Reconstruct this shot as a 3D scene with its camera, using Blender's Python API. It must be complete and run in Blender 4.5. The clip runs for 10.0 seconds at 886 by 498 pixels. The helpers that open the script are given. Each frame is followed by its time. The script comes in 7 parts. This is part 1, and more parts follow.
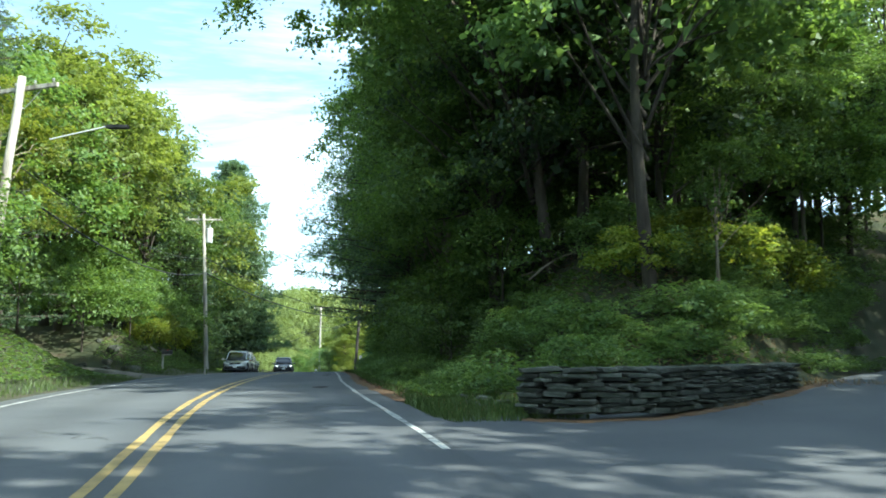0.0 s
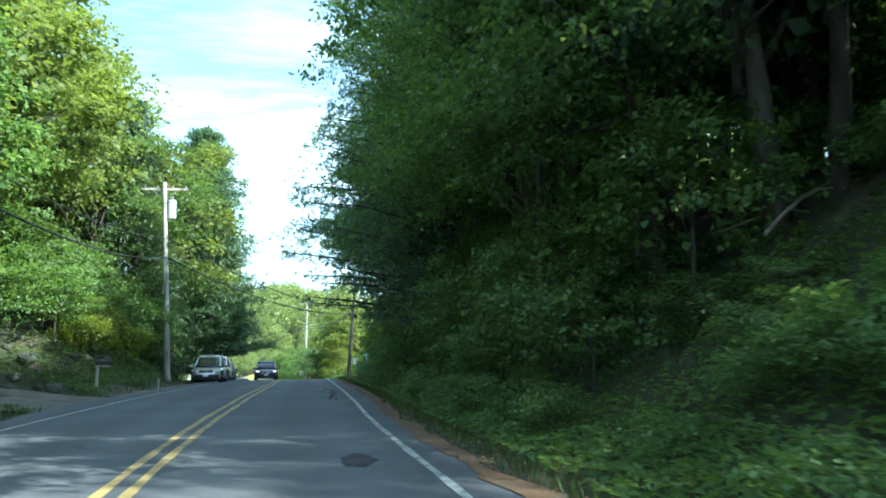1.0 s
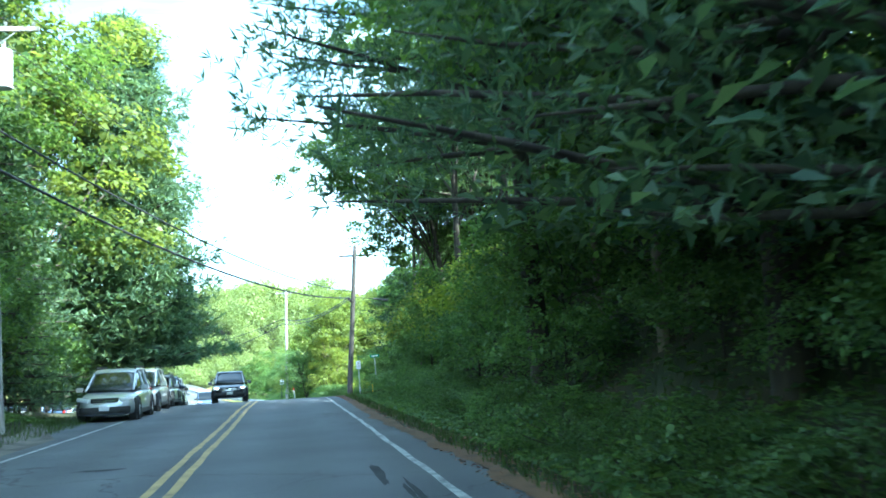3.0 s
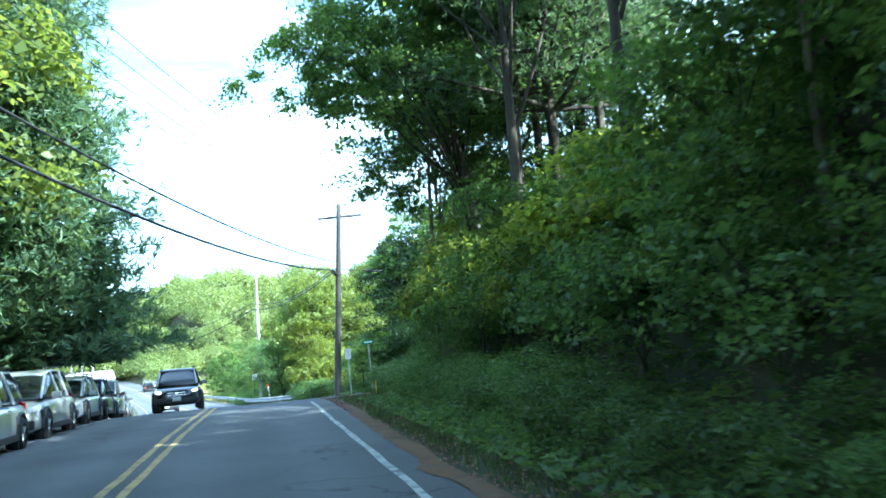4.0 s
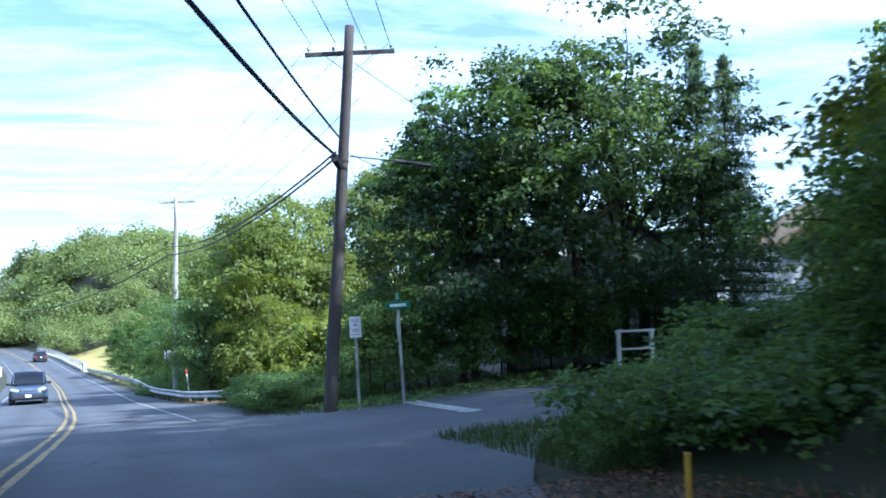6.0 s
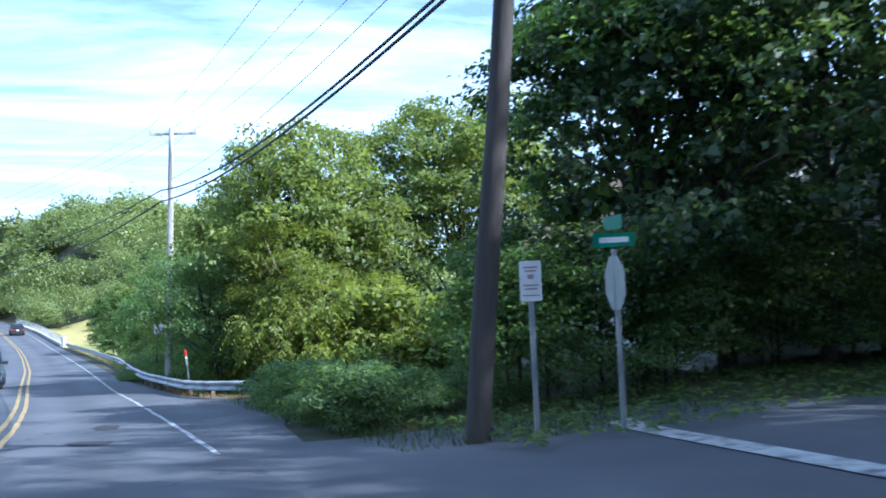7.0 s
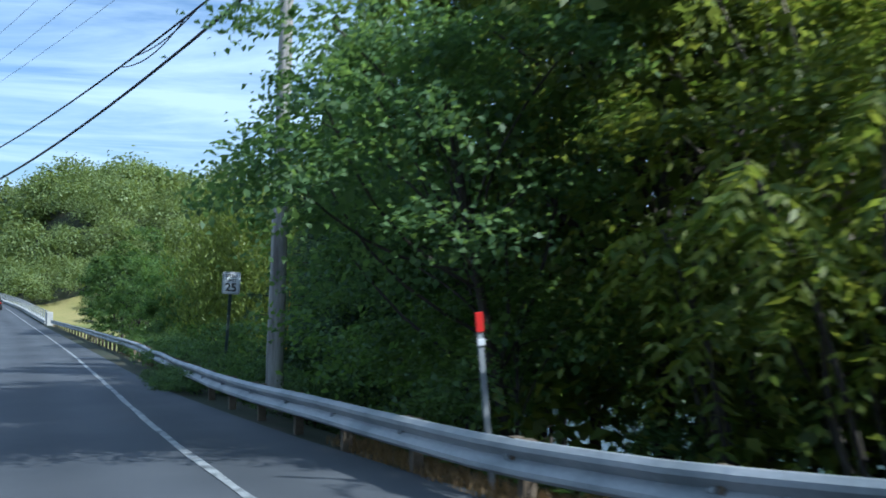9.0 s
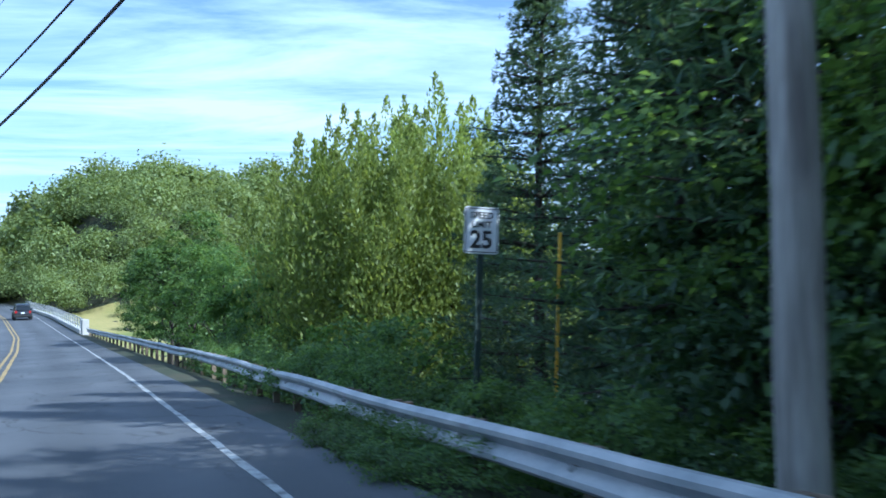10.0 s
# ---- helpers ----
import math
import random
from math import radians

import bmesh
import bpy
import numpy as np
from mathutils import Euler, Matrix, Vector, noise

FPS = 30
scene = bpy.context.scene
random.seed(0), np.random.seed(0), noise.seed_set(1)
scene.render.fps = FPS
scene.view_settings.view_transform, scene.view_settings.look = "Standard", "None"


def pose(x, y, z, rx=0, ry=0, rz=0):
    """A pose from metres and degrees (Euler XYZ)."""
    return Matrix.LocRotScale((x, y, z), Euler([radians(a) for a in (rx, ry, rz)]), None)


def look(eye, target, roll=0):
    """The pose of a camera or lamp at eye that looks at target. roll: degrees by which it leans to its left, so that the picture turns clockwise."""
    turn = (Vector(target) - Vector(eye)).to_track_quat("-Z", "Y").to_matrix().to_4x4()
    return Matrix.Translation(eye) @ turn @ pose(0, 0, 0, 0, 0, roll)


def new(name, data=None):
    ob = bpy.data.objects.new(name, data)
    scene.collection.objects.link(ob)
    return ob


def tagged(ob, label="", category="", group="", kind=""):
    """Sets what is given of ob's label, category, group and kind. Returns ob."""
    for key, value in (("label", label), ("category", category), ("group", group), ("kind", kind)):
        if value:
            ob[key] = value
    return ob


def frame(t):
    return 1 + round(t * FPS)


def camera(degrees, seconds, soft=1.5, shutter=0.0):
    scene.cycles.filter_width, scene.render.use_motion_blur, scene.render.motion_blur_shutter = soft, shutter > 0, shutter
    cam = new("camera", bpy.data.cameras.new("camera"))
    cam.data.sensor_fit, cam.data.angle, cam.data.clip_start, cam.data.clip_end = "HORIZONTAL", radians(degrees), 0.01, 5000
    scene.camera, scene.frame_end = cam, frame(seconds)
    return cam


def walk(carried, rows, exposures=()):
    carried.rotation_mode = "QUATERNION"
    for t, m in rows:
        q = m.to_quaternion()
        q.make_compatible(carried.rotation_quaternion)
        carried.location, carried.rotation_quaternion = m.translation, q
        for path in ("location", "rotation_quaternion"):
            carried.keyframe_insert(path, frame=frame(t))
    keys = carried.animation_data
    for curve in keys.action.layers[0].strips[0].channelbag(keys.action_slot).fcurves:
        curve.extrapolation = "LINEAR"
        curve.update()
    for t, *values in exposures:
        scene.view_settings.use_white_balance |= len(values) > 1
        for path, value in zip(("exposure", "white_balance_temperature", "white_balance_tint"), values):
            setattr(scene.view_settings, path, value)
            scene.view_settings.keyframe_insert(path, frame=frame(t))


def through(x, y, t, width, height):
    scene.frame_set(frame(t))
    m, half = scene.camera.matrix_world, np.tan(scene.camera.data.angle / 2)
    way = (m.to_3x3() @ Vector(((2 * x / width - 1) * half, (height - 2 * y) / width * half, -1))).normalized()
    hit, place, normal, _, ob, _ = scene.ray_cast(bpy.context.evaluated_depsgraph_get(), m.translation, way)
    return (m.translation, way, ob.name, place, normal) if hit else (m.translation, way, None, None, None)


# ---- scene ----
cam = camera(53.47, 10.0, soft=1.7, shutter=0.16)
ROWS = [
    (0, 0.000, -0.000, 1.450, -0.09, 6.82, 0.29),
    (0.5, -1.238, 6.457, 1.721, -0.40, 6.80, 0.02),
    (1, -2.471, 12.843, 1.932, -1.32, 6.61, 0.49),
    (1.5, -3.571, 19.173, 2.011, -1.62, 6.44, 1.08),
    (2, -4.547, 25.475, 2.029, -1.78, 6.34, 1.97),
    (2.5, -5.410, 31.745, 2.007, -2.14, 6.45, 2.34),
    (3.25, -6.442, 41.083, 1.969, -3.17, 6.16, 3.24),
    (4, -7.395, 50.412, 1.847, -4.30, 5.34, 4.69),
    (4.5, -8.101, 56.623, 1.758, -5.61, 4.99, 4.79),
    (5, -8.880, 62.808, 1.672, -6.52, 4.77, 4.08),
    (5.75, -10.066, 71.928, 1.556, -8.61, 4.10, 2.28),
    (6.5, -11.282, 80.992, 1.333, -9.78, 3.09, 1.64),
    (7, -12.326, 87.014, 0.998, -9.90, 2.43, 1.04),
    (7.5, -13.486, 93.111, 0.566, -10.08, 2.11, 0.62),
    (8, -14.760, 99.185, 0.115, -10.18, 2.05, 0.31),
    (8.5, -16.133, 105.227, -0.330, -10.38, 1.99, -0.41),
    (9, -17.635, 111.217, -0.779, -10.39, 2.03, -0.73),
    (9.5, -19.263, 117.221, -1.118, -9.51, 1.62, 0.73),
    (10, -20.815, 123.307, -1.459, -8.68, 1.93, 1.12),
]
walk(cam, [(t, pose(x, y, z, 90 + pitch, roll, yaw)) for t, x, y, z, yaw, pitch, roll in ROWS],
     exposures=[(0.0, 1.75, 5700, -6), (0.5, 1.45, 5500, -3), (1.0, 1.95, 5200, -8), (1.5, 2.45, 5100, -14), (2.0, 2.85, 5000, -17), (2.5, 2.95, 4950, -15), (4.0, 2.6, 4850, -6), (5.2, 2.5, 4850, -2), (6.3, 1.3, 4750, 14), (7.0, 1.4, 4750, 12), (8.0, 1.55, 4820, -5), (8.5, 0.85, 4820, -1), (9.0, 0.45, 4900, 4), (9.5, 0.7, 4800, 9), (10.0, 0.85, 4650, 6)])

# ---- world and sun ----
SUN_DIR = Vector((0.75, -0.46, 0.70)).normalized()
world = bpy.data.worlds.new("world")
scene.world = world
world.use_nodes = True
wn, wl = world.node_tree.nodes, world.node_tree.links
wn.clear()
sky = wn.new("ShaderNodeTexSky")
sky.sky_type, sky.sun_disc = "NISHITA", False
sky.sun_elevation = math.asin(SUN_DIR.z)
sky.sun_rotation = math.atan2(SUN_DIR.x, SUN_DIR.y)
sky.air_density, sky.dust_density, sky.ozone_density = 1.0, 1.5, 1.0
wcoord = wn.new("ShaderNodeTexCoord")
wsep = wn.new("ShaderNodeSeparateXYZ")
wl.new(wcoord.outputs["Generated"], wsep.inputs[0])
whigh = wn.new("ShaderNodeMath")
whigh.operation = "MAXIMUM"
whigh.inputs[1].default_value = 0.06
wl.new(wsep.outputs[2], whigh.inputs[0])
wdiv = [wn.new("ShaderNodeMath") for _ in range(2)]
wcomb = wn.new("ShaderNodeCombineXYZ")
for i, node in enumerate(wdiv):
    node.operation = "DIVIDE"
    wl.new(wsep.outputs[i], node.inputs[0])
    wl.new(whigh.outputs[0], node.inputs[1])
    wl.new(node.outputs[0], wcomb.inputs[i])
wmap = wn.new("ShaderNodeMapping")
wmap.inputs["Rotation"].default_value = (0, 0, radians(25))
wmap.inputs["Scale"].default_value = (0.30, 0.55, 1)
wl.new(wcomb.outputs[0], wmap.inputs[0])
wnoise = wn.new("ShaderNodeTexNoise")
wnoise.inputs["Scale"].default_value, wnoise.inputs["Detail"].default_value = 1.3, 9
wnoise.inputs["Roughness"].default_value, wnoise.inputs["Distortion"].default_value = 0.62, 0.5
wl.new(wmap.outputs[0], wnoise.inputs["Vector"])
wramp = wn.new("ShaderNodeValToRGB")
wramp.color_ramp.elements[0].color = (0.10, 0.10, 0.10, 1)
wramp.color_ramp.elements[0].position, wramp.color_ramp.elements[1].position = 0.41, 0.63
wl.new(wnoise.outputs[0], wramp.inputs[0])
wmix = wn.new("ShaderNodeMixRGB")
wmix.inputs[2].default_value = (6.1, 6.9, 7.7, 1)
wl.new(wramp.outputs[0], wmix.inputs[0])
wl.new(sky.outputs[0], wmix.inputs[1])
wback = wn.new("ShaderNodeBackground")
wback.inputs[1].default_value = 0.10
wl.new(wmix.outputs[0], wback.inputs[0])
wl.new(wback.outputs[0], wn.new("ShaderNodeOutputWorld").inputs[0])

sun = new("sun", bpy.data.lights.new("sun", "SUN"))
sun.data.energy, sun.data.angle, sun.data.color = 5.0, radians(0.6), (1.0, 0.90, 0.74)
sun.matrix_world = look(SUN_DIR * 100, (0, 0, 0))

# ---- materials ----


def material(name, colours, scale=4.0, rough=0.8, metal=0.0, bump=0.0, bump_scale=40.0, fine=0.35, coat=0.0, spread=0.0, stretch=(1, 1, 1), spec=0.5):
    """A surface with two scales of colour variation and fine relief, in object space."""
    mat = bpy.data.materials.new(name)
    mat.use_nodes = True
    nodes, links = mat.node_tree.nodes, mat.node_tree.links
    bsdf = nodes["Principled BSDF"]
    coord, mapping = nodes.new("ShaderNodeTexCoord"), nodes.new("ShaderNodeMapping")
    mapping.inputs["Scale"].default_value = stretch
    links.new(coord.outputs["Object"], mapping.inputs[0])
    big, small = nodes.new("ShaderNodeTexNoise"), nodes.new("ShaderNodeTexNoise")
    big.inputs["Scale"].default_value, big.inputs["Detail"].default_value = scale, 6
    small.inputs["Scale"].default_value, small.inputs["Detail"].default_value = bump_scale, 4
    links.new(mapping.outputs[0], big.inputs["Vector"])
    links.new(mapping.outputs[0], small.inputs["Vector"])
    ramp = nodes.new("ShaderNodeValToRGB")
    ramp.color_ramp.elements[0].position, ramp.color_ramp.elements[1].position = 0.32, 0.68
    ramp.color_ramp.elements[0].color, ramp.color_ramp.elements[1].color = (*colours[0], 1), (*colours[-1], 1)
    for i, c in enumerate(colours[1:-1]):
        ramp.color_ramp.elements.new(0.32 + 0.36 * (i + 1) / (len(colours) - 1)).color = (*c, 1)
    links.new(big.outputs[0], ramp.inputs[0])
    grain = nodes.new("ShaderNodeMapRange")
    grain.inputs["To Min"].default_value, grain.inputs["To Max"].default_value = 1 - fine, 1 + fine
    links.new(small.outputs[0], grain.inputs[0])
    value = grain.outputs[0]
    if spread:
        info = nodes.new("ShaderNodeObjectInfo")
        change = nodes.new("ShaderNodeMapRange")
        change.inputs["To Min"].default_value, change.inputs["To Max"].default_value = 1 - spread, 1 + spread
        links.new(info.outputs["Random"], change.inputs[0])
        times = nodes.new("ShaderNodeMath")
        times.operation = "MULTIPLY"
        links.new(value, times.inputs[0])
        links.new(change.outputs[0], times.inputs[1])
        value = times.outputs[0]
    tint = nodes.new("ShaderNodeVectorMath")
    tint.operation = "SCALE"
    links.new(ramp.outputs[0], tint.inputs[0])
    links.new(value, tint.inputs["Scale"])
    links.new(tint.outputs[0], bsdf.inputs["Base Color"])
    bsdf.inputs["Roughness"].default_value, bsdf.inputs["Metallic"].default_value = rough, metal
    bsdf.inputs["Specular IOR Level"].default_value = spec
    bsdf.inputs["Coat Weight"].default_value = coat
    if bump:
        relief = nodes.new("ShaderNodeBump")
        relief.inputs["Strength"].default_value, relief.inputs["Distance"].default_value = bump, 0.02
        links.new(small.outputs[0], relief.inputs["Height"])
        links.new(relief.outputs[0], bsdf.inputs["Normal"])
    return mat


def leaf_material(name, dark, bright, through=0.45, spread=0.25):
    """Leaves: each leaf and each plant has its own shade; some light passes through."""
    mat = bpy.data.materials.new(name)
    mat.use_nodes = True
    nodes, links = mat.node_tree.nodes, mat.node_tree.links
    bsdf = nodes["Principled BSDF"]
    geo, info = nodes.new("ShaderNodeNewGeometry"), nodes.new("ShaderNodeObjectInfo")
    ramp = nodes.new("ShaderNodeValToRGB")
    ramp.color_ramp.elements[0].color, ramp.color_ramp.elements[1].color = [(c[0] * 1.12, c[1], c[2] * 1.45, 1) for c in (dark, bright)]
    links.new(geo.outputs["Random Per Island"], ramp.inputs[0])
    change = nodes.new("ShaderNodeMapRange")
    change.inputs["To Min"].default_value, change.inputs["To Max"].default_value = 1 - spread, 1 + spread
    links.new(info.outputs["Random"], change.inputs[0])
    tint = nodes.new("ShaderNodeVectorMath")
    tint.operation = "SCALE"
    links.new(ramp.outputs[0], tint.inputs[0])
    links.new(change.outputs[0], tint.inputs["Scale"])
    links.new(tint.outputs[0], bsdf.inputs["Base Color"])
    bsdf.inputs["Roughness"].default_value = 0.5
    bsdf.inputs["Specular IOR Level"].default_value = 0.35
    glow = nodes.new("ShaderNodeBsdfTranslucent")
    warm = nodes.new("ShaderNodeVectorMath")
    warm.operation = "MULTIPLY"
    warm.inputs[1].default_value = (2.1, 1.95, 1.0)
    links.new(tint.outputs[0], warm.inputs[0])
    links.new(warm.outputs[0], glow.inputs[0])
    mix = nodes.new("ShaderNodeMixShader")
    mix.inputs[0].default_value = through
    links.new(bsdf.outputs[0], mix.inputs[1])
    links.new(glow.outputs[0], mix.inputs[2])
    links.new(mix.outputs[0], nodes["Material Output"].inputs[0])
    return mat


def plain(name, colour, rough=0.5, metal=0.0, coat=0.0, fine=0.12, bump=0.0, scale=3.0):
    c = tuple(colour)
    return material(name, [tuple(v * 0.88 for v in c), tuple(min(1, v * 1.1) for v in c)], scale, rough, metal, bump, 60.0, fine, coat)


ASPHALT = material("asphalt", [(0.052, 0.058, 0.068), (0.068, 0.073, 0.083), (0.085, 0.090, 0.099)], 0.35, 0.82, 0, 0.35, 90.0, 0.45)


def worn_asphalt(name, base):
    """Road asphalt: darker oil band and paler wheel tracks along the lanes, fine cracks in patches."""
    mat = base.copy()
    mat.name = name
    nodes, links = mat.node_tree.nodes, mat.node_tree.links
    bsdf = nodes["Principled BSDF"]
    source = bsdf.inputs["Base Color"].links[0].from_socket
    lane = nodes.new("ShaderNodeAttribute")
    lane.attribute_name = "across"
    wave = nodes.new("ShaderNodeMath")
    wave.operation = "MULTIPLY"
    wave.inputs[1].default_value = 2 * math.pi / 1.75
    links.new(lane.outputs["Fac"], wave.inputs[0])
    cosine = nodes.new("ShaderNodeMath")
    cosine.operation = "COSINE"
    links.new(wave.outputs[0], cosine.inputs[0])
    track = nodes.new("ShaderNodeMapRange")
    track.inputs["From Min"].default_value, track.inputs["From Max"].default_value = -1, 1
    track.inputs["To Min"].default_value, track.inputs["To Max"].default_value = 1.14, 0.88
    links.new(cosine.outputs[0], track.inputs[0])
    coord = nodes.new("ShaderNodeTexCoord")
    warp = nodes.new("ShaderNodeTexNoise")
    warp.inputs["Scale"].default_value, warp.inputs["Detail"].default_value = 1.6, 5
    links.new(coord.outputs["Object"], warp.inputs["Vector"])
    bent = nodes.new("ShaderNodeVectorMath")
    bent.operation = "MULTIPLY_ADD"
    bent.inputs[1].default_value = (0.9, 0.9, 0.9)
    links.new(warp.outputs["Color"], bent.inputs[0])
    links.new(coord.outputs["Object"], bent.inputs[2])
    cells = nodes.new("ShaderNodeTexVoronoi")
    cells.feature = "DISTANCE_TO_EDGE"
    cells.inputs["Scale"].default_value = 0.42
    links.new(bent.outputs[0], cells.inputs["Vector"])
    line = nodes.new("ShaderNodeMapRange")
    line.inputs["From Min"].default_value, line.inputs["From Max"].default_value = 0.004, 0.013
    line.inputs["To Min"].default_value, line.inputs["To Max"].default_value = 0.35, 1.0
    links.new(cells.outputs["Distance"], line.inputs[0])
    mask = nodes.new("ShaderNodeTexNoise")
    mask.inputs["Scale"].default_value = 0.11
    links.new(coord.outputs["Object"], mask.inputs["Vector"])
    where = nodes.new("ShaderNodeMapRange")
    where.inputs["From Min"].default_value, where.inputs["From Max"].default_value = 0.47, 0.56
    links.new(mask.outputs[0], where.inputs[0])
    cracks = nodes.new("ShaderNodeMix")
    cracks.data_type = "FLOAT"
    links.new(where.outputs[0], cracks.inputs[0])
    cracks.inputs[2].default_value = 1.0
    links.new(line.outputs[0], cracks.inputs[3])
    both = nodes.new("ShaderNodeMath")
    both.operation = "MULTIPLY"
    links.new(cracks.outputs[0], both.inputs[0])
    links.new(track.outputs[0], both.inputs[1])
    out = nodes.new("ShaderNodeVectorMath")
    out.operation = "SCALE"
    links.new(source, out.inputs[0])
    links.new(both.outputs[0], out.inputs["Scale"])
    links.new(out.outputs[0], bsdf.inputs["Base Color"])
    return mat


ROAD_ASPHALT = worn_asphalt("road_asphalt", ASPHALT)
PATCHED = material("tar_patch", [(0.036, 0.038, 0.042), (0.052, 0.054, 0.058)], 2.0, 0.95, 0, 0.3, 60.0, 0.4, spec=0.1)
WHITE_LINE = material("white_line_paint", [(0.10, 0.105, 0.11), (0.30, 0.31, 0.31), (0.40, 0.41, 0.41)], 4.5, 0.75, 0, 0.2, 70.0, 0.45)
YELLOW_LINE = material("yellow_line_paint", [(0.17, 0.125, 0.05), (0.30, 0.215, 0.075), (0.36, 0.26, 0.09)], 3.0, 0.7, 0, 0.2, 70.0, 0.35)
SOIL = material("ground_soil", [(0.018, 0.026, 0.010), (0.030, 0.036, 0.014), (0.052, 0.042, 0.024)], 0.9, 0.95, 0, 0.8, 18.0, 0.6)
GRASS = leaf_material("grass", (0.035, 0.065, 0.014), (0.075, 0.125, 0.026), 0.3)
DRY_GRASS = leaf_material("dry_grass", (0.16, 0.12, 0.04), (0.30, 0.22, 0.08), 0.25)
LITTER = leaf_material("leaf_litter", (0.10, 0.055, 0.025), (0.24, 0.14, 0.065), 0.1)
BARK = material("bark", [(0.024, 0.019, 0.015), (0.050, 0.041, 0.033), (0.085, 0.071, 0.058)], 3.0, 0.95, 0, 0.9, 22.0, 0.4, stretch=(1, 1, 0.25))
PALE_BARK = material("pale_bark", [(0.16, 0.13, 0.10), (0.26, 0.22, 0.17)], 3.0, 0.9, 0, 0.7, 22.0, 0.35, stretch=(1, 1, 0.3))
LEAF_MAPLE = leaf_material("maple_leaves", (0.049, 0.104, 0.022), (0.117, 0.202, 0.041))
# yellower copy of the maple leaves, with warm sunlight put into the colour
LEAF_SUNNY = leaf_material("sunny_maple_leaves", (0.065, 0.108, 0.018), (0.140, 0.194, 0.038), 0.5)
# brighter copy of the sunny leaves: the round crown's sunlight is in the colour
LEAF_ROUND_LIT = leaf_material("lit_round_maple_leaves", (0.085, 0.145, 0.028), (0.175, 0.245, 0.050), 0.55)
LEAF_OAK = leaf_material("oak_leaves", (0.055, 0.114, 0.034), (0.120, 0.208, 0.052))
# maple leaves coloured darker and less translucent, to hold the corner's shade
LEAF_SHADED = leaf_material("shaded_maple_leaves", (0.026, 0.057, 0.020), (0.058, 0.106, 0.031), 0.35)
# yellow-green leaves, with sunlight also put into their brightness
LEAF_BRIGHT = leaf_material("bright_leaves", (0.075, 0.135, 0.016), (0.200, 0.255, 0.036), 0.5)
LEAF_PINE = leaf_material("pine_needles", (0.038, 0.082, 0.038), (0.100, 0.164, 0.061), 0.35)
LEAF_JUNIPER = leaf_material("cedar_sprays", (0.098, 0.149, 0.025), (0.190, 0.259, 0.046), 0.45)
LEAF_SHRUB = leaf_material("shrub_leaves", (0.048, 0.099, 0.027), (0.110, 0.189, 0.045))
# leaf colour lightened to carry the haze of distance
LEAF_FAR = leaf_material("hazy_far_leaves", (0.114, 0.174, 0.043), (0.168, 0.234, 0.060), 0.35, 0.35)
POLE_WOOD = material("pole_wood_grey", [(0.15, 0.135, 0.12), (0.34, 0.32, 0.29), (0.47, 0.45, 0.415)], 5.0, 0.9, 0, 0.8, 45.0, 0.4, stretch=(1, 1, 0.09))
POLE_DARK = material("pole_wood_dark", [(0.034, 0.029, 0.026), (0.060, 0.051, 0.046), (0.088, 0.075, 0.067)], 2.0, 0.9, 0, 0.6, 30.0, 0.3, stretch=(1, 1, 0.12))
GALVANISED = material("galvanised_steel", [(0.26, 0.28, 0.29), (0.38, 0.39, 0.40), (0.46, 0.46, 0.46)], 1.5, 0.6, 0.35, 0.15, 25.0, 0.2)
POST_WOOD = material("guard_post_wood", [(0.10, 0.075, 0.05), (0.20, 0.155, 0.11)], 4.0, 0.9, 0, 0.5, 30.0, 0.3)
CABLE = plain("cable_black", (0.012, 0.012, 0.013), 0.6)
PORCELAIN = plain("porcelain", (0.32, 0.33, 0.34), 0.3)
STONE = material("field_stone", [(0.030, 0.040, 0.028), (0.062, 0.068, 0.056), (0.115, 0.115, 0.10)], 3.0, 0.9, 0, 0.8, 18.0, 0.35, spread=0.35)
TYRE = plain("tyre_rubber", (0.012, 0.012, 0.013), 0.8)
RIM = plain("alloy_rim", (0.45, 0.46, 0.47), 0.3, 0.9)
GLASS = plain("car_glass", (0.008, 0.011, 0.015), 0.06, 0, 0.0, 0.02)
CHROME = plain("chrome", (0.62, 0.63, 0.64), 0.15, 1.0)
BLACK_TRIM = plain("black_trim", (0.014, 0.014, 0.015), 0.55)
LAMP_GLASS = plain("lamp_glass", (0.72, 0.74, 0.76), 0.1, 0, 0.5)
RED_GLASS = plain("red_lamp_glass", (0.35, 0.012, 0.012), 0.2, 0, 0.5)
SIGN_WHITE = plain("sign_white", (0.72, 0.73, 0.74), 0.45)
SIGN_BLACK = plain("sign_black", (0.015, 0.015, 0.016), 0.5)
SIGN_GREEN = plain("sign_green", (0.012, 0.19, 0.115), 0.45)
SIGN_BACK = plain("sign_back_aluminium", (0.38, 0.40, 0.42), 0.45, 0.6)
SIGN_RED = plain("marker_red", (0.62, 0.025, 0.02), 0.4)
YELLOW_PAINT = plain("yellow_marker", (0.75, 0.45, 0.04), 0.5)
SIDING = material("white_clapboard", [(0.50, 0.525, 0.53), (0.62, 0.635, 0.63)], 1.2, 0.7, 0, 0.1, 30.0, 0.08)
SHINGLE = material("roof_shingles", [(0.13, 0.085, 0.045), (0.22, 0.15, 0.085), (0.30, 0.21, 0.125)], 5.0, 0.95, 0, 0.5, 25.0, 0.35, spread=0.18)
SHUTTER = plain("dark_blue_shutter", (0.018, 0.032, 0.055), 0.5)
TRIM_WHITE = plain("white_trim", (0.76, 0.77, 0.77), 0.5)
BRICK = material("chimney_brick", [(0.22, 0.09, 0.06), (0.34, 0.16, 0.11)], 6.0, 0.9, 0, 0.5, 20.0, 0.3, spread=0.2)
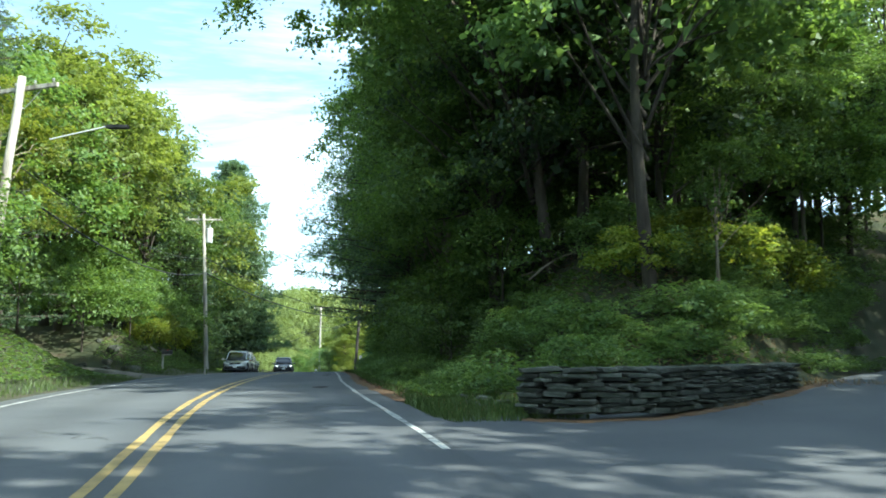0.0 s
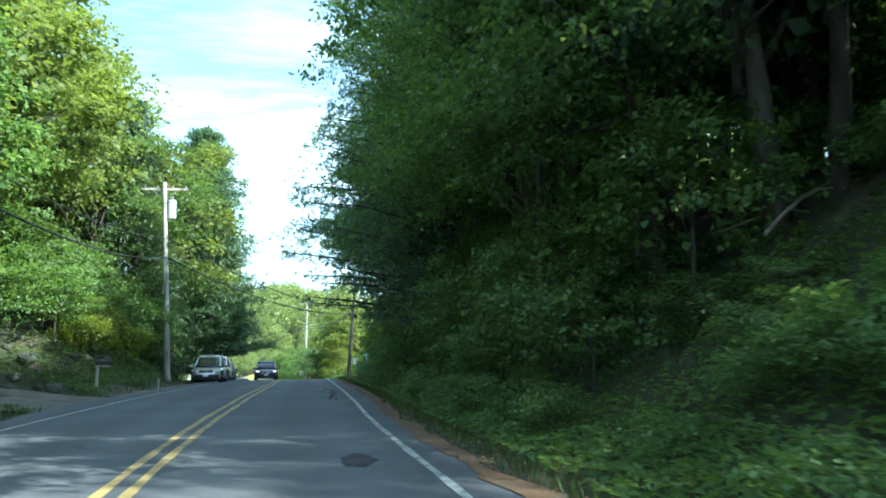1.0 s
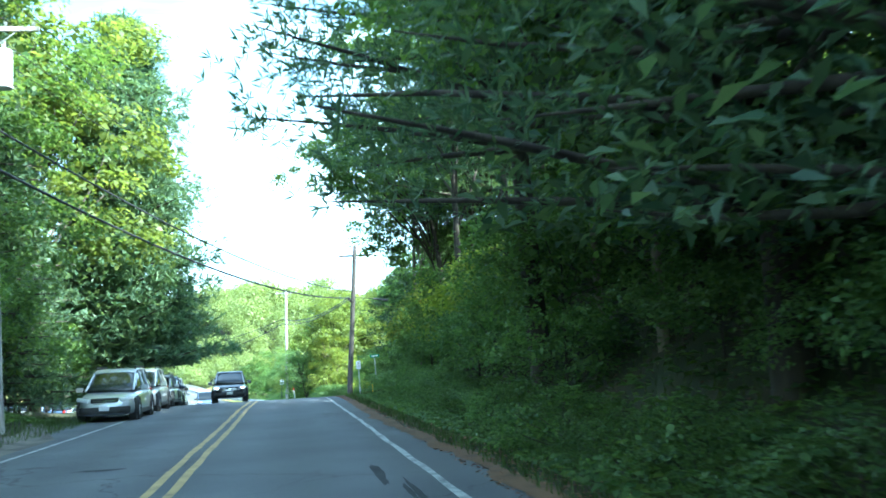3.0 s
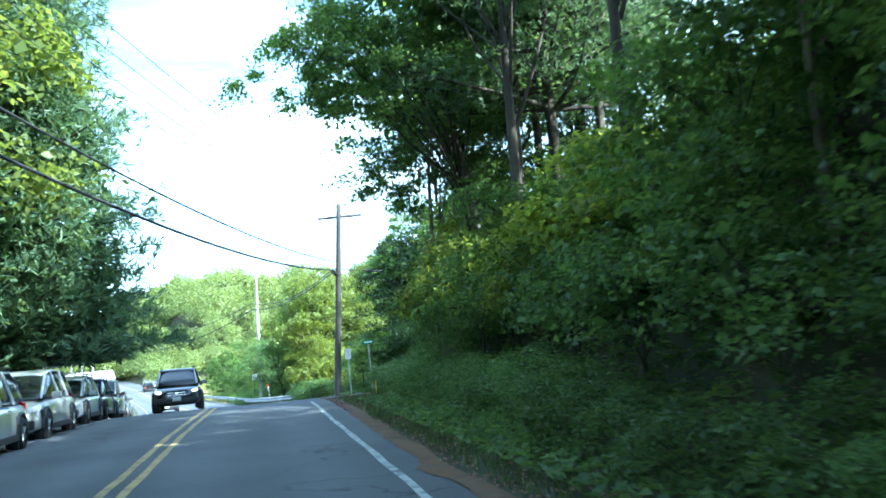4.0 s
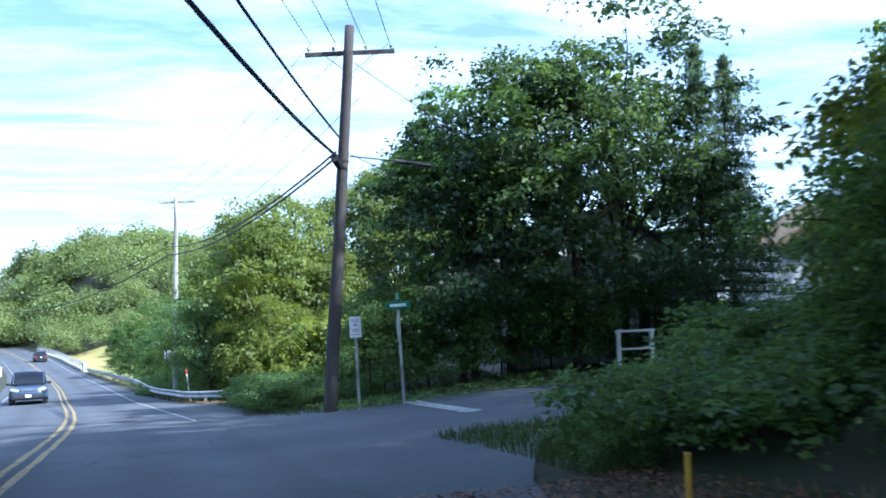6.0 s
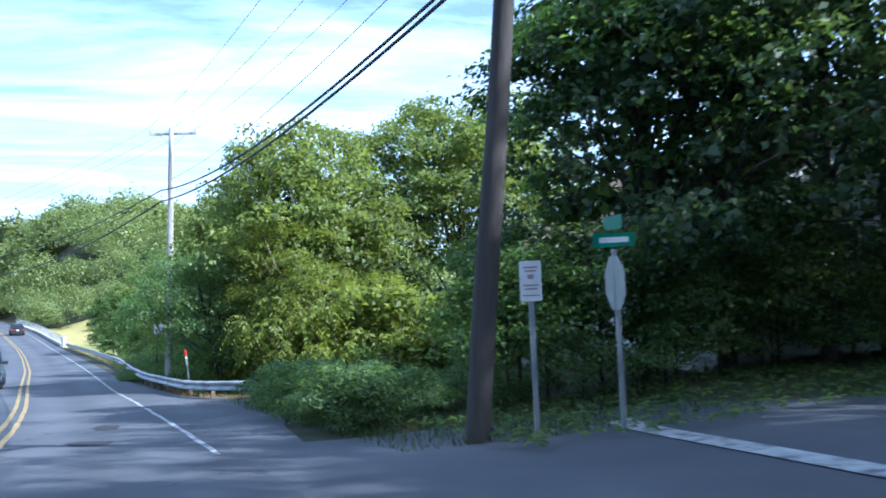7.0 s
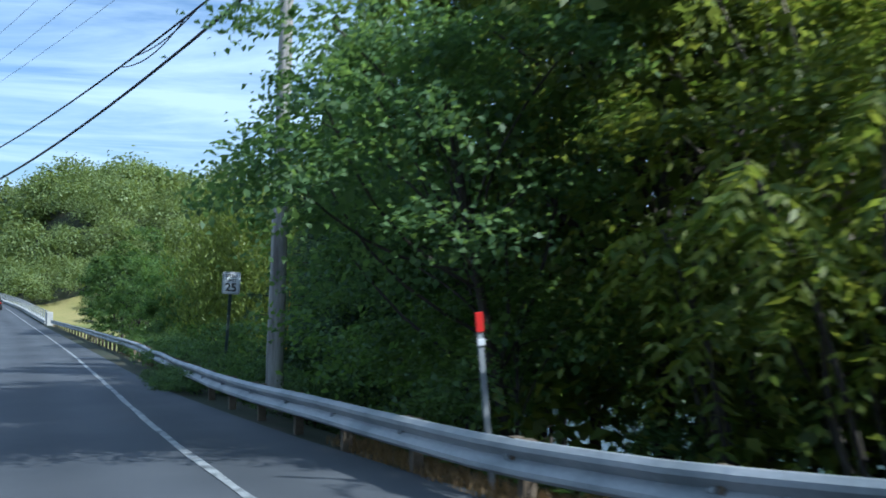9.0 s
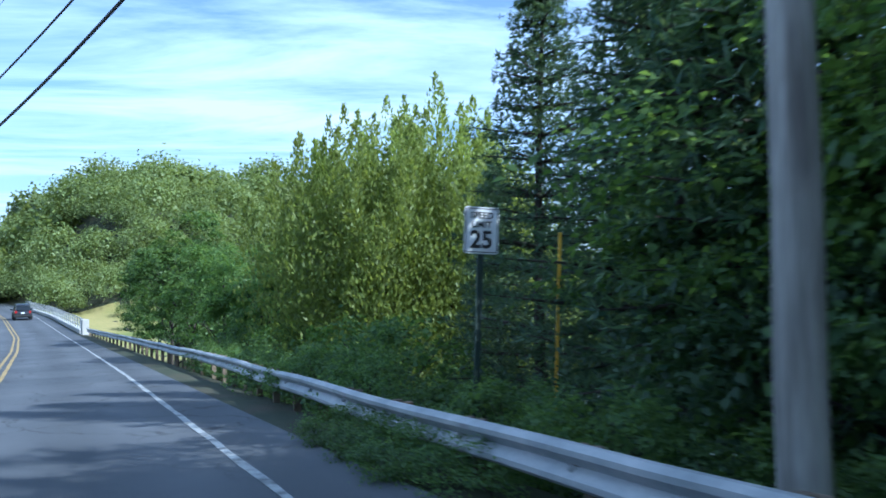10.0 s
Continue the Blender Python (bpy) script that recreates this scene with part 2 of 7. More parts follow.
CONCRETE = material("concrete", [(0.36, 0.35, 0.33), (0.50, 0.49, 0.46)], 0.8, 0.9, 0, 0.3, 20.0, 0.2)
LOT = material("pale_lot_gravel", [(0.15, 0.145, 0.135), (0.21, 0.20, 0.185), (0.26, 0.25, 0.23)], 0.4, 0.95, 0, 0.4, 30.0, 0.3)
# pale base colour stands for the sky reflected in the house panes
SKY_PALE_GLASS = plain("sky_pale_window_glass", (0.11, 0.14, 0.155), 0.08, 0, 0.3, 0.05)
WATER = material("river_water", [(0.03, 0.05, 0.06), (0.05, 0.08, 0.09)], 0.3, 0.12, 0, 0.08, 3.0, 0.1)
FIELD = material("meadow", [(0.13, 0.16, 0.035), (0.22, 0.21, 0.06), (0.30, 0.25, 0.09)], 0.1, 0.95, 0, 0.5, 6.0, 0.4)
GRAVEL = material("gravel_shoulder", [(0.07, 0.062, 0.05), (0.11, 0.10, 0.085), (0.16, 0.145, 0.12)], 1.5, 0.95, 0, 0.7, 45.0, 0.45)
ORANGE_SOIL = material("pine_needle_litter", [(0.06, 0.036, 0.018), (0.12, 0.066, 0.030), (0.085, 0.06, 0.035)], 2.0, 0.95, 0, 0.7, 40.0, 0.5)

# ---- the plan: stations along the walk and offsets from the yellow line ----
LINE = [(-300, 57.7, -6), (-60, 11.5, -1.4), (-20, 3.8, -0.5), (0, 0, 0), (6.46, -1.24, 0.27), (12.84, -2.47, 0.48), (19.17, -3.57, 0.56),
        (25.5, -4.55, 0.58), (31.7, -5.41, 0.557), (41.1, -6.44, 0.52), (50.4, -7.4, 0.40), (56.6, -8.1, 0.31), (62.8, -8.88, 0.22),
        (71.9, -10.07, 0.10), (81, -11.28, -0.12), (87, -12.33, -0.45), (93.1, -13.49, -0.88), (99.2, -14.76, -1.34), (105.2, -16.13, -1.78),
        (111.2, -17.64, -2.23), (117.2, -19.26, -2.57), (123.3, -20.82, -2.91), (148, -27.4, -4.0), (172, -34.3, -4.8), (195, -41.3, -5.35),
        (230, -53.5, -5.0), (290, -77, -4.4), (420, -128, -4), (2000, -748, -4)]
LS, LX, LZ = (np.array(v, float) for v in zip(*LINE))
DS = np.arange(-300, 2000, 0.5)


def smooth(values, n):
    pad = np.concatenate([2 * values[0] - values[n:0:-1], values, 2 * values[-1] - values[-2:-n - 2:-1]])
    return np.convolve(pad, np.ones(2 * n + 1) / (2 * n + 1), "valid")


DX, DZ = smooth(np.interp(DS, LS, LX), 8), smooth(np.interp(DS, LS, LZ), 8)
DT = np.gradient(DX, DS)
DO = np.interp(DS, [-60, 10, 19, 37, 54, 70, 97, 105, 117, 128], [-1.4, -1.4, -1.55, -1.65, -2.0, -2.05, -1.75, -1.68, -1.5, -1.6])


def ease(v, a, b):
    u = np.clip((np.asarray(v, float) - a) / (b - a), 0, 1)
    return u * u * (3 - 2 * u)


# the side street's near and far edge, as stations over offsets
SIDE_L = [3.6, 4.0, 4.6, 5.5, 7.2, 9.5, 14, 31]
SIDE_LO = [75.0, 76.8, 80.5, 83.5, 86.6, 88.0, 88.8, 90]
FAR_L = [3.6, 5.1, 7.3, 9.5, 12, 16, 31]
FAR_HI = [101.0, 100.6, 100.2, 99.3, 97.6, 96.6, 95.6]


def ground(s, l):
    """The ground's height at station s and offset l (right is positive)."""
    s, l = np.asarray(s, float), np.asarray(l, float)
    road = np.interp(s, DS, DZ)
    fade = 1 - ease(s, 24, 62)
    along = s
    s = s - (0.33 * np.clip(l - 4, 0, 6.5) + 1.1 * np.clip(l - 10.5, 0, 30)) * fade * (s > 0)
    right = np.interp(s, [-60, 2, 6, 13.2, 19.5, 27, 60, 72, 79, 97, 106, 113, 119, 128, 190, 205, 260, 400],
                      [5, 4.5, 0.3, 0.3, 4.2, 5.2, 5.5, 4.2, 0.3, 0.3, 1.2, 0.4, -2.2, -4.2, -4.4, -4.5, -2.0, 2])
    corner = np.interp(l, SIDE_L, SIDE_LO) - s
    right = np.where((s > 60) & (s < 96) & (l > 0), 0.3 + np.interp(s, [60, 72, 80, 90], [5.2, 4.3, 3.7, 3.7]) * ease(corner, 0.6, 9.5), right)
    wide = np.interp(s, [-60, 2, 8, 14, 19, 72, 79, 98, 104, 110, 116], [7, 8, 12, 10, 7.5, 7.5, 8, 8, 12, 13, 7])
    left = np.interp(s, [-60, 20, 31, 35, 43, 48, 62, 67, 80, 92, 120, 205, 260, 400], [3.5, 3, 2.2, 0.3, 0.5, 2.6, 2.6, 0.3, 0.1, -0.6, -0.3, 1.5, 2, 4])
    h = right * ease(l, 4.9, 4.9 + wide) * (l > 0) + left * ease(-l, 4.2, 9.5) * (l < 0)
    h = h + np.interp(s, [-60, 4, 8, 12, 20, 27, 70, 78, 100], [0.12, 0.1, 0.01, 0.01, 0.1, 0.16, 0.14, 0.0, 0.0]) * np.clip(l - 12, 0, 60) * (right > 0.5)
    s = along
    hill = ease(s, 240, 304) * 19 + ease(s, 380, 800) * 16
    return road - 0.05 + h + hill * ease(np.abs(l), 4, 24) * (1 - ease(l, 60, 150))


def spot(s, l, dz=0.0):
    """The world's point at station s and offset l, dz above the ground there."""
    x, t, o = np.interp(s, DS, DX), np.interp(s, DS, DT), np.interp(s, DS, DO)
    n = math.hypot(t, 1)
    return Vector((x + (l + o) / n, s - t * (l + o) / n, float(ground(s, l)) + dz))


def road_spot(s, l, dz=0.0):
    p = spot(s, l)
    return Vector((p.x, p.y, float(np.interp(s, DS, DZ)) + dz))


def station(x, y):
    """Station and offset of a world point."""
    s, l = y, 0.0
    for _ in range(8):
        t, o = np.interp(s, DS, DT), np.interp(s, DS, DO)
        l = (x - np.interp(s, DS, DX)) * math.hypot(t, 1) - o
        s = y + t * (l + o) / math.hypot(t, 1)
    return s, l


def at_ground(x, y, dz=0.0):
    s, l = station(x, y)
    return Vector((x, y, float(ground(s, l)) + dz))


def heading(s):
    """Degrees of the road's way at station s, from +y towards -x."""
    return math.degrees(math.atan(-np.interp(s, DS, DT)))


# ---- mesh helpers ----


def np_mesh(name, verts, faces):
    me = bpy.data.meshes.new(name)
    verts, faces = np.asarray(verts, np.float32), np.asarray(faces, np.int32)
    me.vertices.add(len(verts))
    me.vertices.foreach_set("co", verts.ravel())
    k = faces.shape[1]
    me.loops.add(faces.size)
    me.loops.foreach_set("vertex_index", faces.ravel())
    me.polygons.add(len(faces))
    me.polygons.foreach_set("loop_start", np.arange(len(faces), dtype=np.int32) * k)
    me.update(calc_edges=True)
    return me


def grid_faces(rows, cols):
    i = np.arange(rows * cols).reshape(rows, cols)
    return np.stack([i[:-1, :-1], i[:-1, 1:], i[1:, 1:], i[1:, :-1]], -1).reshape(-1, 4)


def part(name, bm, mat, parent=None, label="", smooth_it=False):
    """Links a bmesh as one mesh object under a thing or a part."""
    me = bpy.data.meshes.new(name)
    bmesh.ops.recalc_face_normals(bm, faces=bm.faces)
    bm.to_mesh(me)
    bm.free()
    return mesh_part(name, me, mat, parent, label, smooth_it)


def mesh_part(name, me, mat, parent=None, label="", smooth_it=False):
    me.materials.append(mat)
    if smooth_it:
        me.polygons.foreach_set("use_smooth", np.ones(len(me.polygons), bool))
    ob = new(name, me)
    ob.parent = parent
    if label:
        ob["label"] = label
    return ob


def thing(name, m, label, category, group="", kind=""):
    ob = new(name)
    ob.matrix_basis = m
    ob.empty_display_size = 0.2
    return tagged(ob, label, category, group, kind)


def box(bm, centre, size, m=None, bevel=0.0):
    made = bmesh.ops.create_cube(bm, size=1.0)["verts"]
    bmesh.ops.scale(bm, vec=size, verts=made)
    bmesh.ops.translate(bm, vec=centre, verts=made)
    if m is not None:
        bmesh.ops.transform(bm, matrix=m, verts=made)
    if bevel:
        edges = list({e for v in made for e in v.link_edges})
        bmesh.ops.bevel(bm, geom=edges, offset=bevel, segments=2, profile=0.7, affect="EDGES")
    return bm


def block(centre, size, m=None, bevel=0.0):
    return box(bmesh.new(), centre, size, m, bevel)


def rod(bm, a, b, r0, r1=None, sides=10, caps=True):
    """A tapered rod from a to b."""
    a, b = Vector(a), Vector(b)
    turn = (b - a).to_track_quat("Z", "Y").to_matrix().to_4x4()
    bmesh.ops.create_cone(bm, cap_ends=caps, segments=sides, radius1=r0, radius2=r0 if r1 is None else r1, depth=(b - a).length,
                          matrix=Matrix.Translation((a + b) / 2) @ turn)
    return bm


def tube(points, radius, sides=6):
    """Vertices and faces of a tube along the points; radius may be a list."""
    pts = [Vector(p) for p in points]
    rad = radius if isinstance(radius, (list, tuple, np.ndarray)) else [radius] * len(pts)
    verts = []
    for i, p in enumerate(pts):
        way = (pts[min(i + 1, len(pts) - 1)] - pts[max(i - 1, 0)]).normalized()
        side = way.cross(Vector((0, 0, 1)) if abs(way.z) < 0.9 else Vector((1, 0, 0))).normalized()
        up = side.cross(way)
        for k in range(sides):
            a = 2 * math.pi * k / sides
            verts.append(p + (side * math.cos(a) + up * math.sin(a)) * rad[i])
    faces = []
    for i in range(len(pts) - 1):
        for k in range(sides):
            faces.append((i * sides + k, i * sides + (k + 1) % sides, (i + 1) * sides + (k + 1) % sides, (i + 1) * sides + k))
    return [tuple(v) for v in verts], faces


def sweep(profile, points, closed=False):
    """A bmesh: the profile (side, up) swept along world points."""
    bm = bmesh.new()
    rings = []
    pts = [Vector(p) for p in points]
    for i, p in enumerate(pts):
        way = pts[min(i + 1, len(pts) - 1)] - pts[max(i - 1, 0)]
        way.z = 0
        way.normalize()
        side = Vector((way.y, -way.x, 0))
        rings.append([bm.verts.new(p + side * u + Vector((0, 0, v))) for u, v in profile])
    n = len(profile)
    for a, b in zip(rings, rings[1:]):
        for k in range(n if closed else n - 1):
            bm.faces.new((a[k], a[(k + 1) % n], b[(k + 1) % n], b[k]))
    if closed:
        bm.faces.new(rings[0])
        bm.faces.new(rings[-1])
    return bm


# ---- ground, road and lines ----
GS = np.unique(np.concatenate([[-300, -200, -140, -100], np.arange(-70, 240, 1.0), np.arange(240, 420, 6), [450, 500, 560, 640, 760, 900, 1200, 1600, 1990]]))
GL = np.unique(np.concatenate([[-420, -300, -220, -160, -120, -90, -70, -55], np.arange(-45, -12, 2.0), np.arange(-12, 22, 0.5), np.arange(22, 45, 2.0),
                               [55, 70, 90, 120, 160, 220, 300, 420]]))
gx, gt, go = np.interp(GS, DS, DX), np.interp(GS, DS, DT), np.interp(GS, DS, DO)
gn = np.hypot(gt, 1)
SS, LL = np.meshgrid(GS, GL, indexing="ij")
GX = gx[:, None] + (LL + go[:, None]) / gn[:, None]
GY = SS - gt[:, None] * (LL + go[:, None]) / gn[:, None]
GZ = ground(SS, LL)
rough = np.array([noise.noise(Vector((x * 0.35, y * 0.35, 0))) + 0.5 * noise.noise(Vector((x * 1.1, y * 1.1, 4))) for x, y in zip(GX.ravel(), GY.ravel())]).reshape(GX.shape)
GZ = GZ + rough * 0.22 * np.maximum(ease(LL, 5.2, 8), ease(-LL, 4.8, 8)) * (1 - 0.85 * (ease(SS, 76, 80) * (1 - ease(SS, 96, 100)) * (LL > 0)) - 0.85 * (ease(SS, 4, 6) * (1 - ease(SS, 17, 19)) * (LL > 0)))
GX[:, 0], GX[:, -1] = GX[:, 0] - 2500, GX[:, -1] + 2500
me = np_mesh("ground", np.stack([GX, GY, GZ], -1).reshape(-1, 3), grid_faces(*GX.shape))
tagged(mesh_part("ground", me, SOIL, None, "", True), "uneven roadside soil with thin grass and leaf litter", "ground", kind="structure")


def strip(name, s0, s1, left, right, mat, lift, step=1.0, cols=9, on_road=True, depth=0.0, parent=None, crown=0.0):
    """A sheet between two offsets (functions of s) laid lift above the road or ground."""
    ss = np.arange(s0, s1 + step * 0.5, step)
    verts = []
    for s in ss:
        a, b = left(s), right(s)
        for k in range(cols):
            l = a + (b - a) * k / (cols - 1)
            p = road_spot(s, l) if on_road else spot(s, l, 0.05)
            verts.append((p.x, p.y, p.z + lift - crown * abs(l)))
    me = np_mesh(name, verts, grid_faces(len(ss), cols))
    across = me.attributes.new("across", "FLOAT", "POINT")
    across.data.foreach_set("value", np.array([left(s) + (right(s) - left(s)) * k / (cols - 1) for s in ss for k in range(cols)], np.float32))
    return mesh_part(name, me, mat, parent)


RIGHT_EDGE = lambda s: float(np.interp(s, [-60, 5, 17, 30, 50, 60, 72, 76, 97, 104, 109, 112, 114, 115.5, 117, 122, 131, 200, 290],
                                       [3.9, 3.9, 3.95, 3.8, 4.1, 3.8, 3.95, 4.3, 4.3, 5.2, 6.4, 6.8, 6.7, 5.8, 5.15, 4.75, 4.3, 4.4, 4.4]))
LEFT_EDGE = lambda s: float(np.interp(s, [-60, 30, 36, 43, 48, 60, 67, 100, 112, 300], [-3.9, -3.9, -4.6, -4.6, -3.9, -3.9, -6.0, -6.0, -4.2, -4.2]))
road = strip("road", -60, 292, LEFT_EDGE, RIGHT_EDGE, ROAD_ASPHALT, 0.0, 1.0, 17)
tagged(road, "worn grey asphalt two-lane road with fine cracks", "road", kind="structure")
side_lo = lambda l: float(np.interp(l, SIDE_L, SIDE_LO))
side_hi = lambda l: float(np.interp(l, FAR_L, FAR_HI))


def cross_strip(name, l0, l1, lo, hi, mat, lift, step=0.6, cols=12):
    """A road that leaves to the right: rows along l, columns along s."""
    ls = np.arange(l0, l1 + step * 0.5, step)
    verts = []
    for l in ls:
        for k in range(cols):
            s = lo(l) + (hi(l) - lo(l)) * k / (cols - 1)
            p = spot(s, l, 0.05 + lift)
            verts.append(tuple(p))
    me = np_mesh(name, verts, grid_faces(len(ls), cols))
    return mesh_part(name, me, mat)


tagged(cross_strip("side_road", 3.6, 31, side_lo, side_hi, ASPHALT, 0.004), "grey asphalt side street rising from the road", "side street", kind="structure")
tagged(cross_strip("driveway", 3.5, 22, lambda l: 4.5 + 0.33 * (l - 4) + 1.2 * float(ease(l, 4, 8)), lambda l: 13.4 + 0.33 * min(l - 4, 6.5) + 1.1 * max(0, l - 10.5) - 1.3 * float(ease(l, 4, 8)), ASPHALT, 0.004),
       "grey asphalt lane beside a stone wall", "side street", kind="structure")


def paint(name, s0, s1, l0, l1, mat, label, lift=0.006, drift=lambda s: 0.0):
    ob = strip(name, s0, s1, lambda s: l0 + drift(s) + 0.012 * math.sin(s * 1.7), lambda s: l1 + drift(s) + 0.012 * math.sin(s * 2.3 + 1), mat, lift, 1.0, 2)
    return tagged(ob, label, "road marking", kind="structure")


for l0 in (-0.20, 0.08):
    paint("road_line", -60, 300, l0, l0 + 0.12, YELLOW_LINE, "worn double yellow centre line", drift=lambda s: float(np.interp(s, [14, 28, 72, 96], [0, 0.09, 0.09, 0])))
paint("edge_line", 9.8, 79.5, 3.33, 3.43, WHITE_LINE, "worn white edge line")
paint("edge_line", 100.0, 300, 3.33, 3.43, WHITE_LINE, "worn white edge line", drift=lambda s: float(np.interp(s, [100, 112, 117, 123, 130, 150], [-0.04, -0.06, -0.10, -0.15, -0.08, 0])))
paint("edge_line", -60, 300, -3.45, -3.35, WHITE_LINE, "worn white edge line along the far lane")
stop = mesh_part("stop_line", np_mesh("stop_line", [tuple(spot(u, 8.02 + 0.105 * (u - 91.9) + w, 0.07)) for u in np.linspace(91.9, 98.0, 9) for w in (0, 0.42)], grid_faces(9, 2)), WHITE_LINE)
tagged(stop, "white stop line across the side street", "road marking", kind="structure")
for k, (s, l, w, d) in enumerate([*[(39 + 1.1 * i + random.uniform(-0.5, 0.5), random.uniform(2.55, 3.0), random.uniform(0.025, 0.055), random.uniform(0.5, 1.5)) for i in range(11)], (24, 2.6, 0.25, 0.6), (52, -1.2, 0.35, 0.14), (103.5, 1.6, 0.35, 0.5), (107, 2.0, 0.3, 0.6)]):
    bm = bmesh.new()
    ring = []
    for j in range(26):
        a = 2 * math.pi * j / 26
        r = 1 + 0.5 * noise.noise(Vector((math.cos(a) * 2.6, math.sin(a) * 2.6, k * 3.1)))
        ring.append(bm.verts.new(road_spot(s + d * r * math.sin(a), l + w * r * math.cos(a), 0.009)))
    bm.faces.new(ring)
    tagged(part("tar_patch", bm, PATCHED), "dark tar patch in the asphalt", "road patch", kind="structure")

# verges: a line of needle litter and gravel beside the asphalt
tagged(strip("verge_litter", 17, 80, lambda s: RIGHT_EDGE(s) - 0.06 + 0.16 * noise.noise(Vector((s * 0.7, 0, 0))) + 0.09 * noise.noise(Vector((s * 3.1, 5, 0))), lambda s: RIGHT_EDGE(s) + 0.24 + 0.2 * noise.noise(Vector((s * 0.5, 9, 0))) + 0.8 * float(ease(s, 70, 76)), ORANGE_SOIL, 0.012, 0.2, 5, False),
       "brown pine needle litter along the asphalt edge", "litter", kind="stuff")
tagged(strip("verge_gravel", 44, 66, lambda s: -5.2 - 0.3 * math.sin(s * 0.7), lambda s: LEFT_EDGE(s) + 0.1, GRAVEL, 0.01, 0.5, 4, False), "dusty gravel shoulder", "gravel", kind="stuff")
tagged(cross_strip("left_driveway", -26, -4.2, lambda l: 35.5, lambda l: 43.0, GRAVEL, 0.01, 0.6, 8), "pale gravel driveway", "driveway", kind="structure")

# ---- plants ----
rng = np.random.default_rng(7)


def unit(n, r):
    v = r.normal(size=(n, 3))
    return v / np.linalg.norm(v, axis=1, keepdims=True)


def leaves(pos, length, width, r, up=0.6, out=None, fold=0.25):
    """Leaf-shaped quads at pos: each with a base, two sides and a tip, bent along the middle."""
    n = len(pos)
    normal = unit(n, r) * (1 - up) + np.array([0, 0, up])
    if out is not None:
        normal = normal + out * 0.35
    normal /= np.linalg.norm(normal, axis=1, keepdims=True)
    way = np.cross(normal, unit(n, r))
    way /= np.linalg.norm(way, axis=1, keepdims=True) + 1e-9
    side = np.cross(normal, way)
    size = (0.65 + 0.7 * r.random(n))[:, None]
    a = pos - way * length * 0.5 * size
    tip = pos + way * length * 0.5 * size - normal * length * 0.12 * size
    mid = pos - way * length * 0.05 * size
    lft = mid + side * width * 0.5 * size + normal * width * fold * size
    rgt = mid - side * width * 0.5 * size + normal * width * fold * size
    verts = np.stack([a, rgt, tip, lft], 1).reshape(-1, 3)
    return verts, np.arange(n * 4).reshape(n, 4)


def limb(a, b, r0, r1, r, bend=0.12, n=6):
    a, b = np.array(a), np.array(b)
    side = unit(1, r)[0] * np.linalg.norm(b - a) * bend
    pts = [a + (b - a) * k / (n - 1) + side * math.sin(math.pi * k / (n - 1)) for k in range(n)]
    return tube(pts, list(np.linspace(r0, r1, n)), 6)


def joined(pieces):
    verts, faces, base = [], [], 0
    for v, f in pieces:
        verts += v
        faces += [tuple(i + base for i in q) for q in f]
        base += len(v)
    return verts, faces


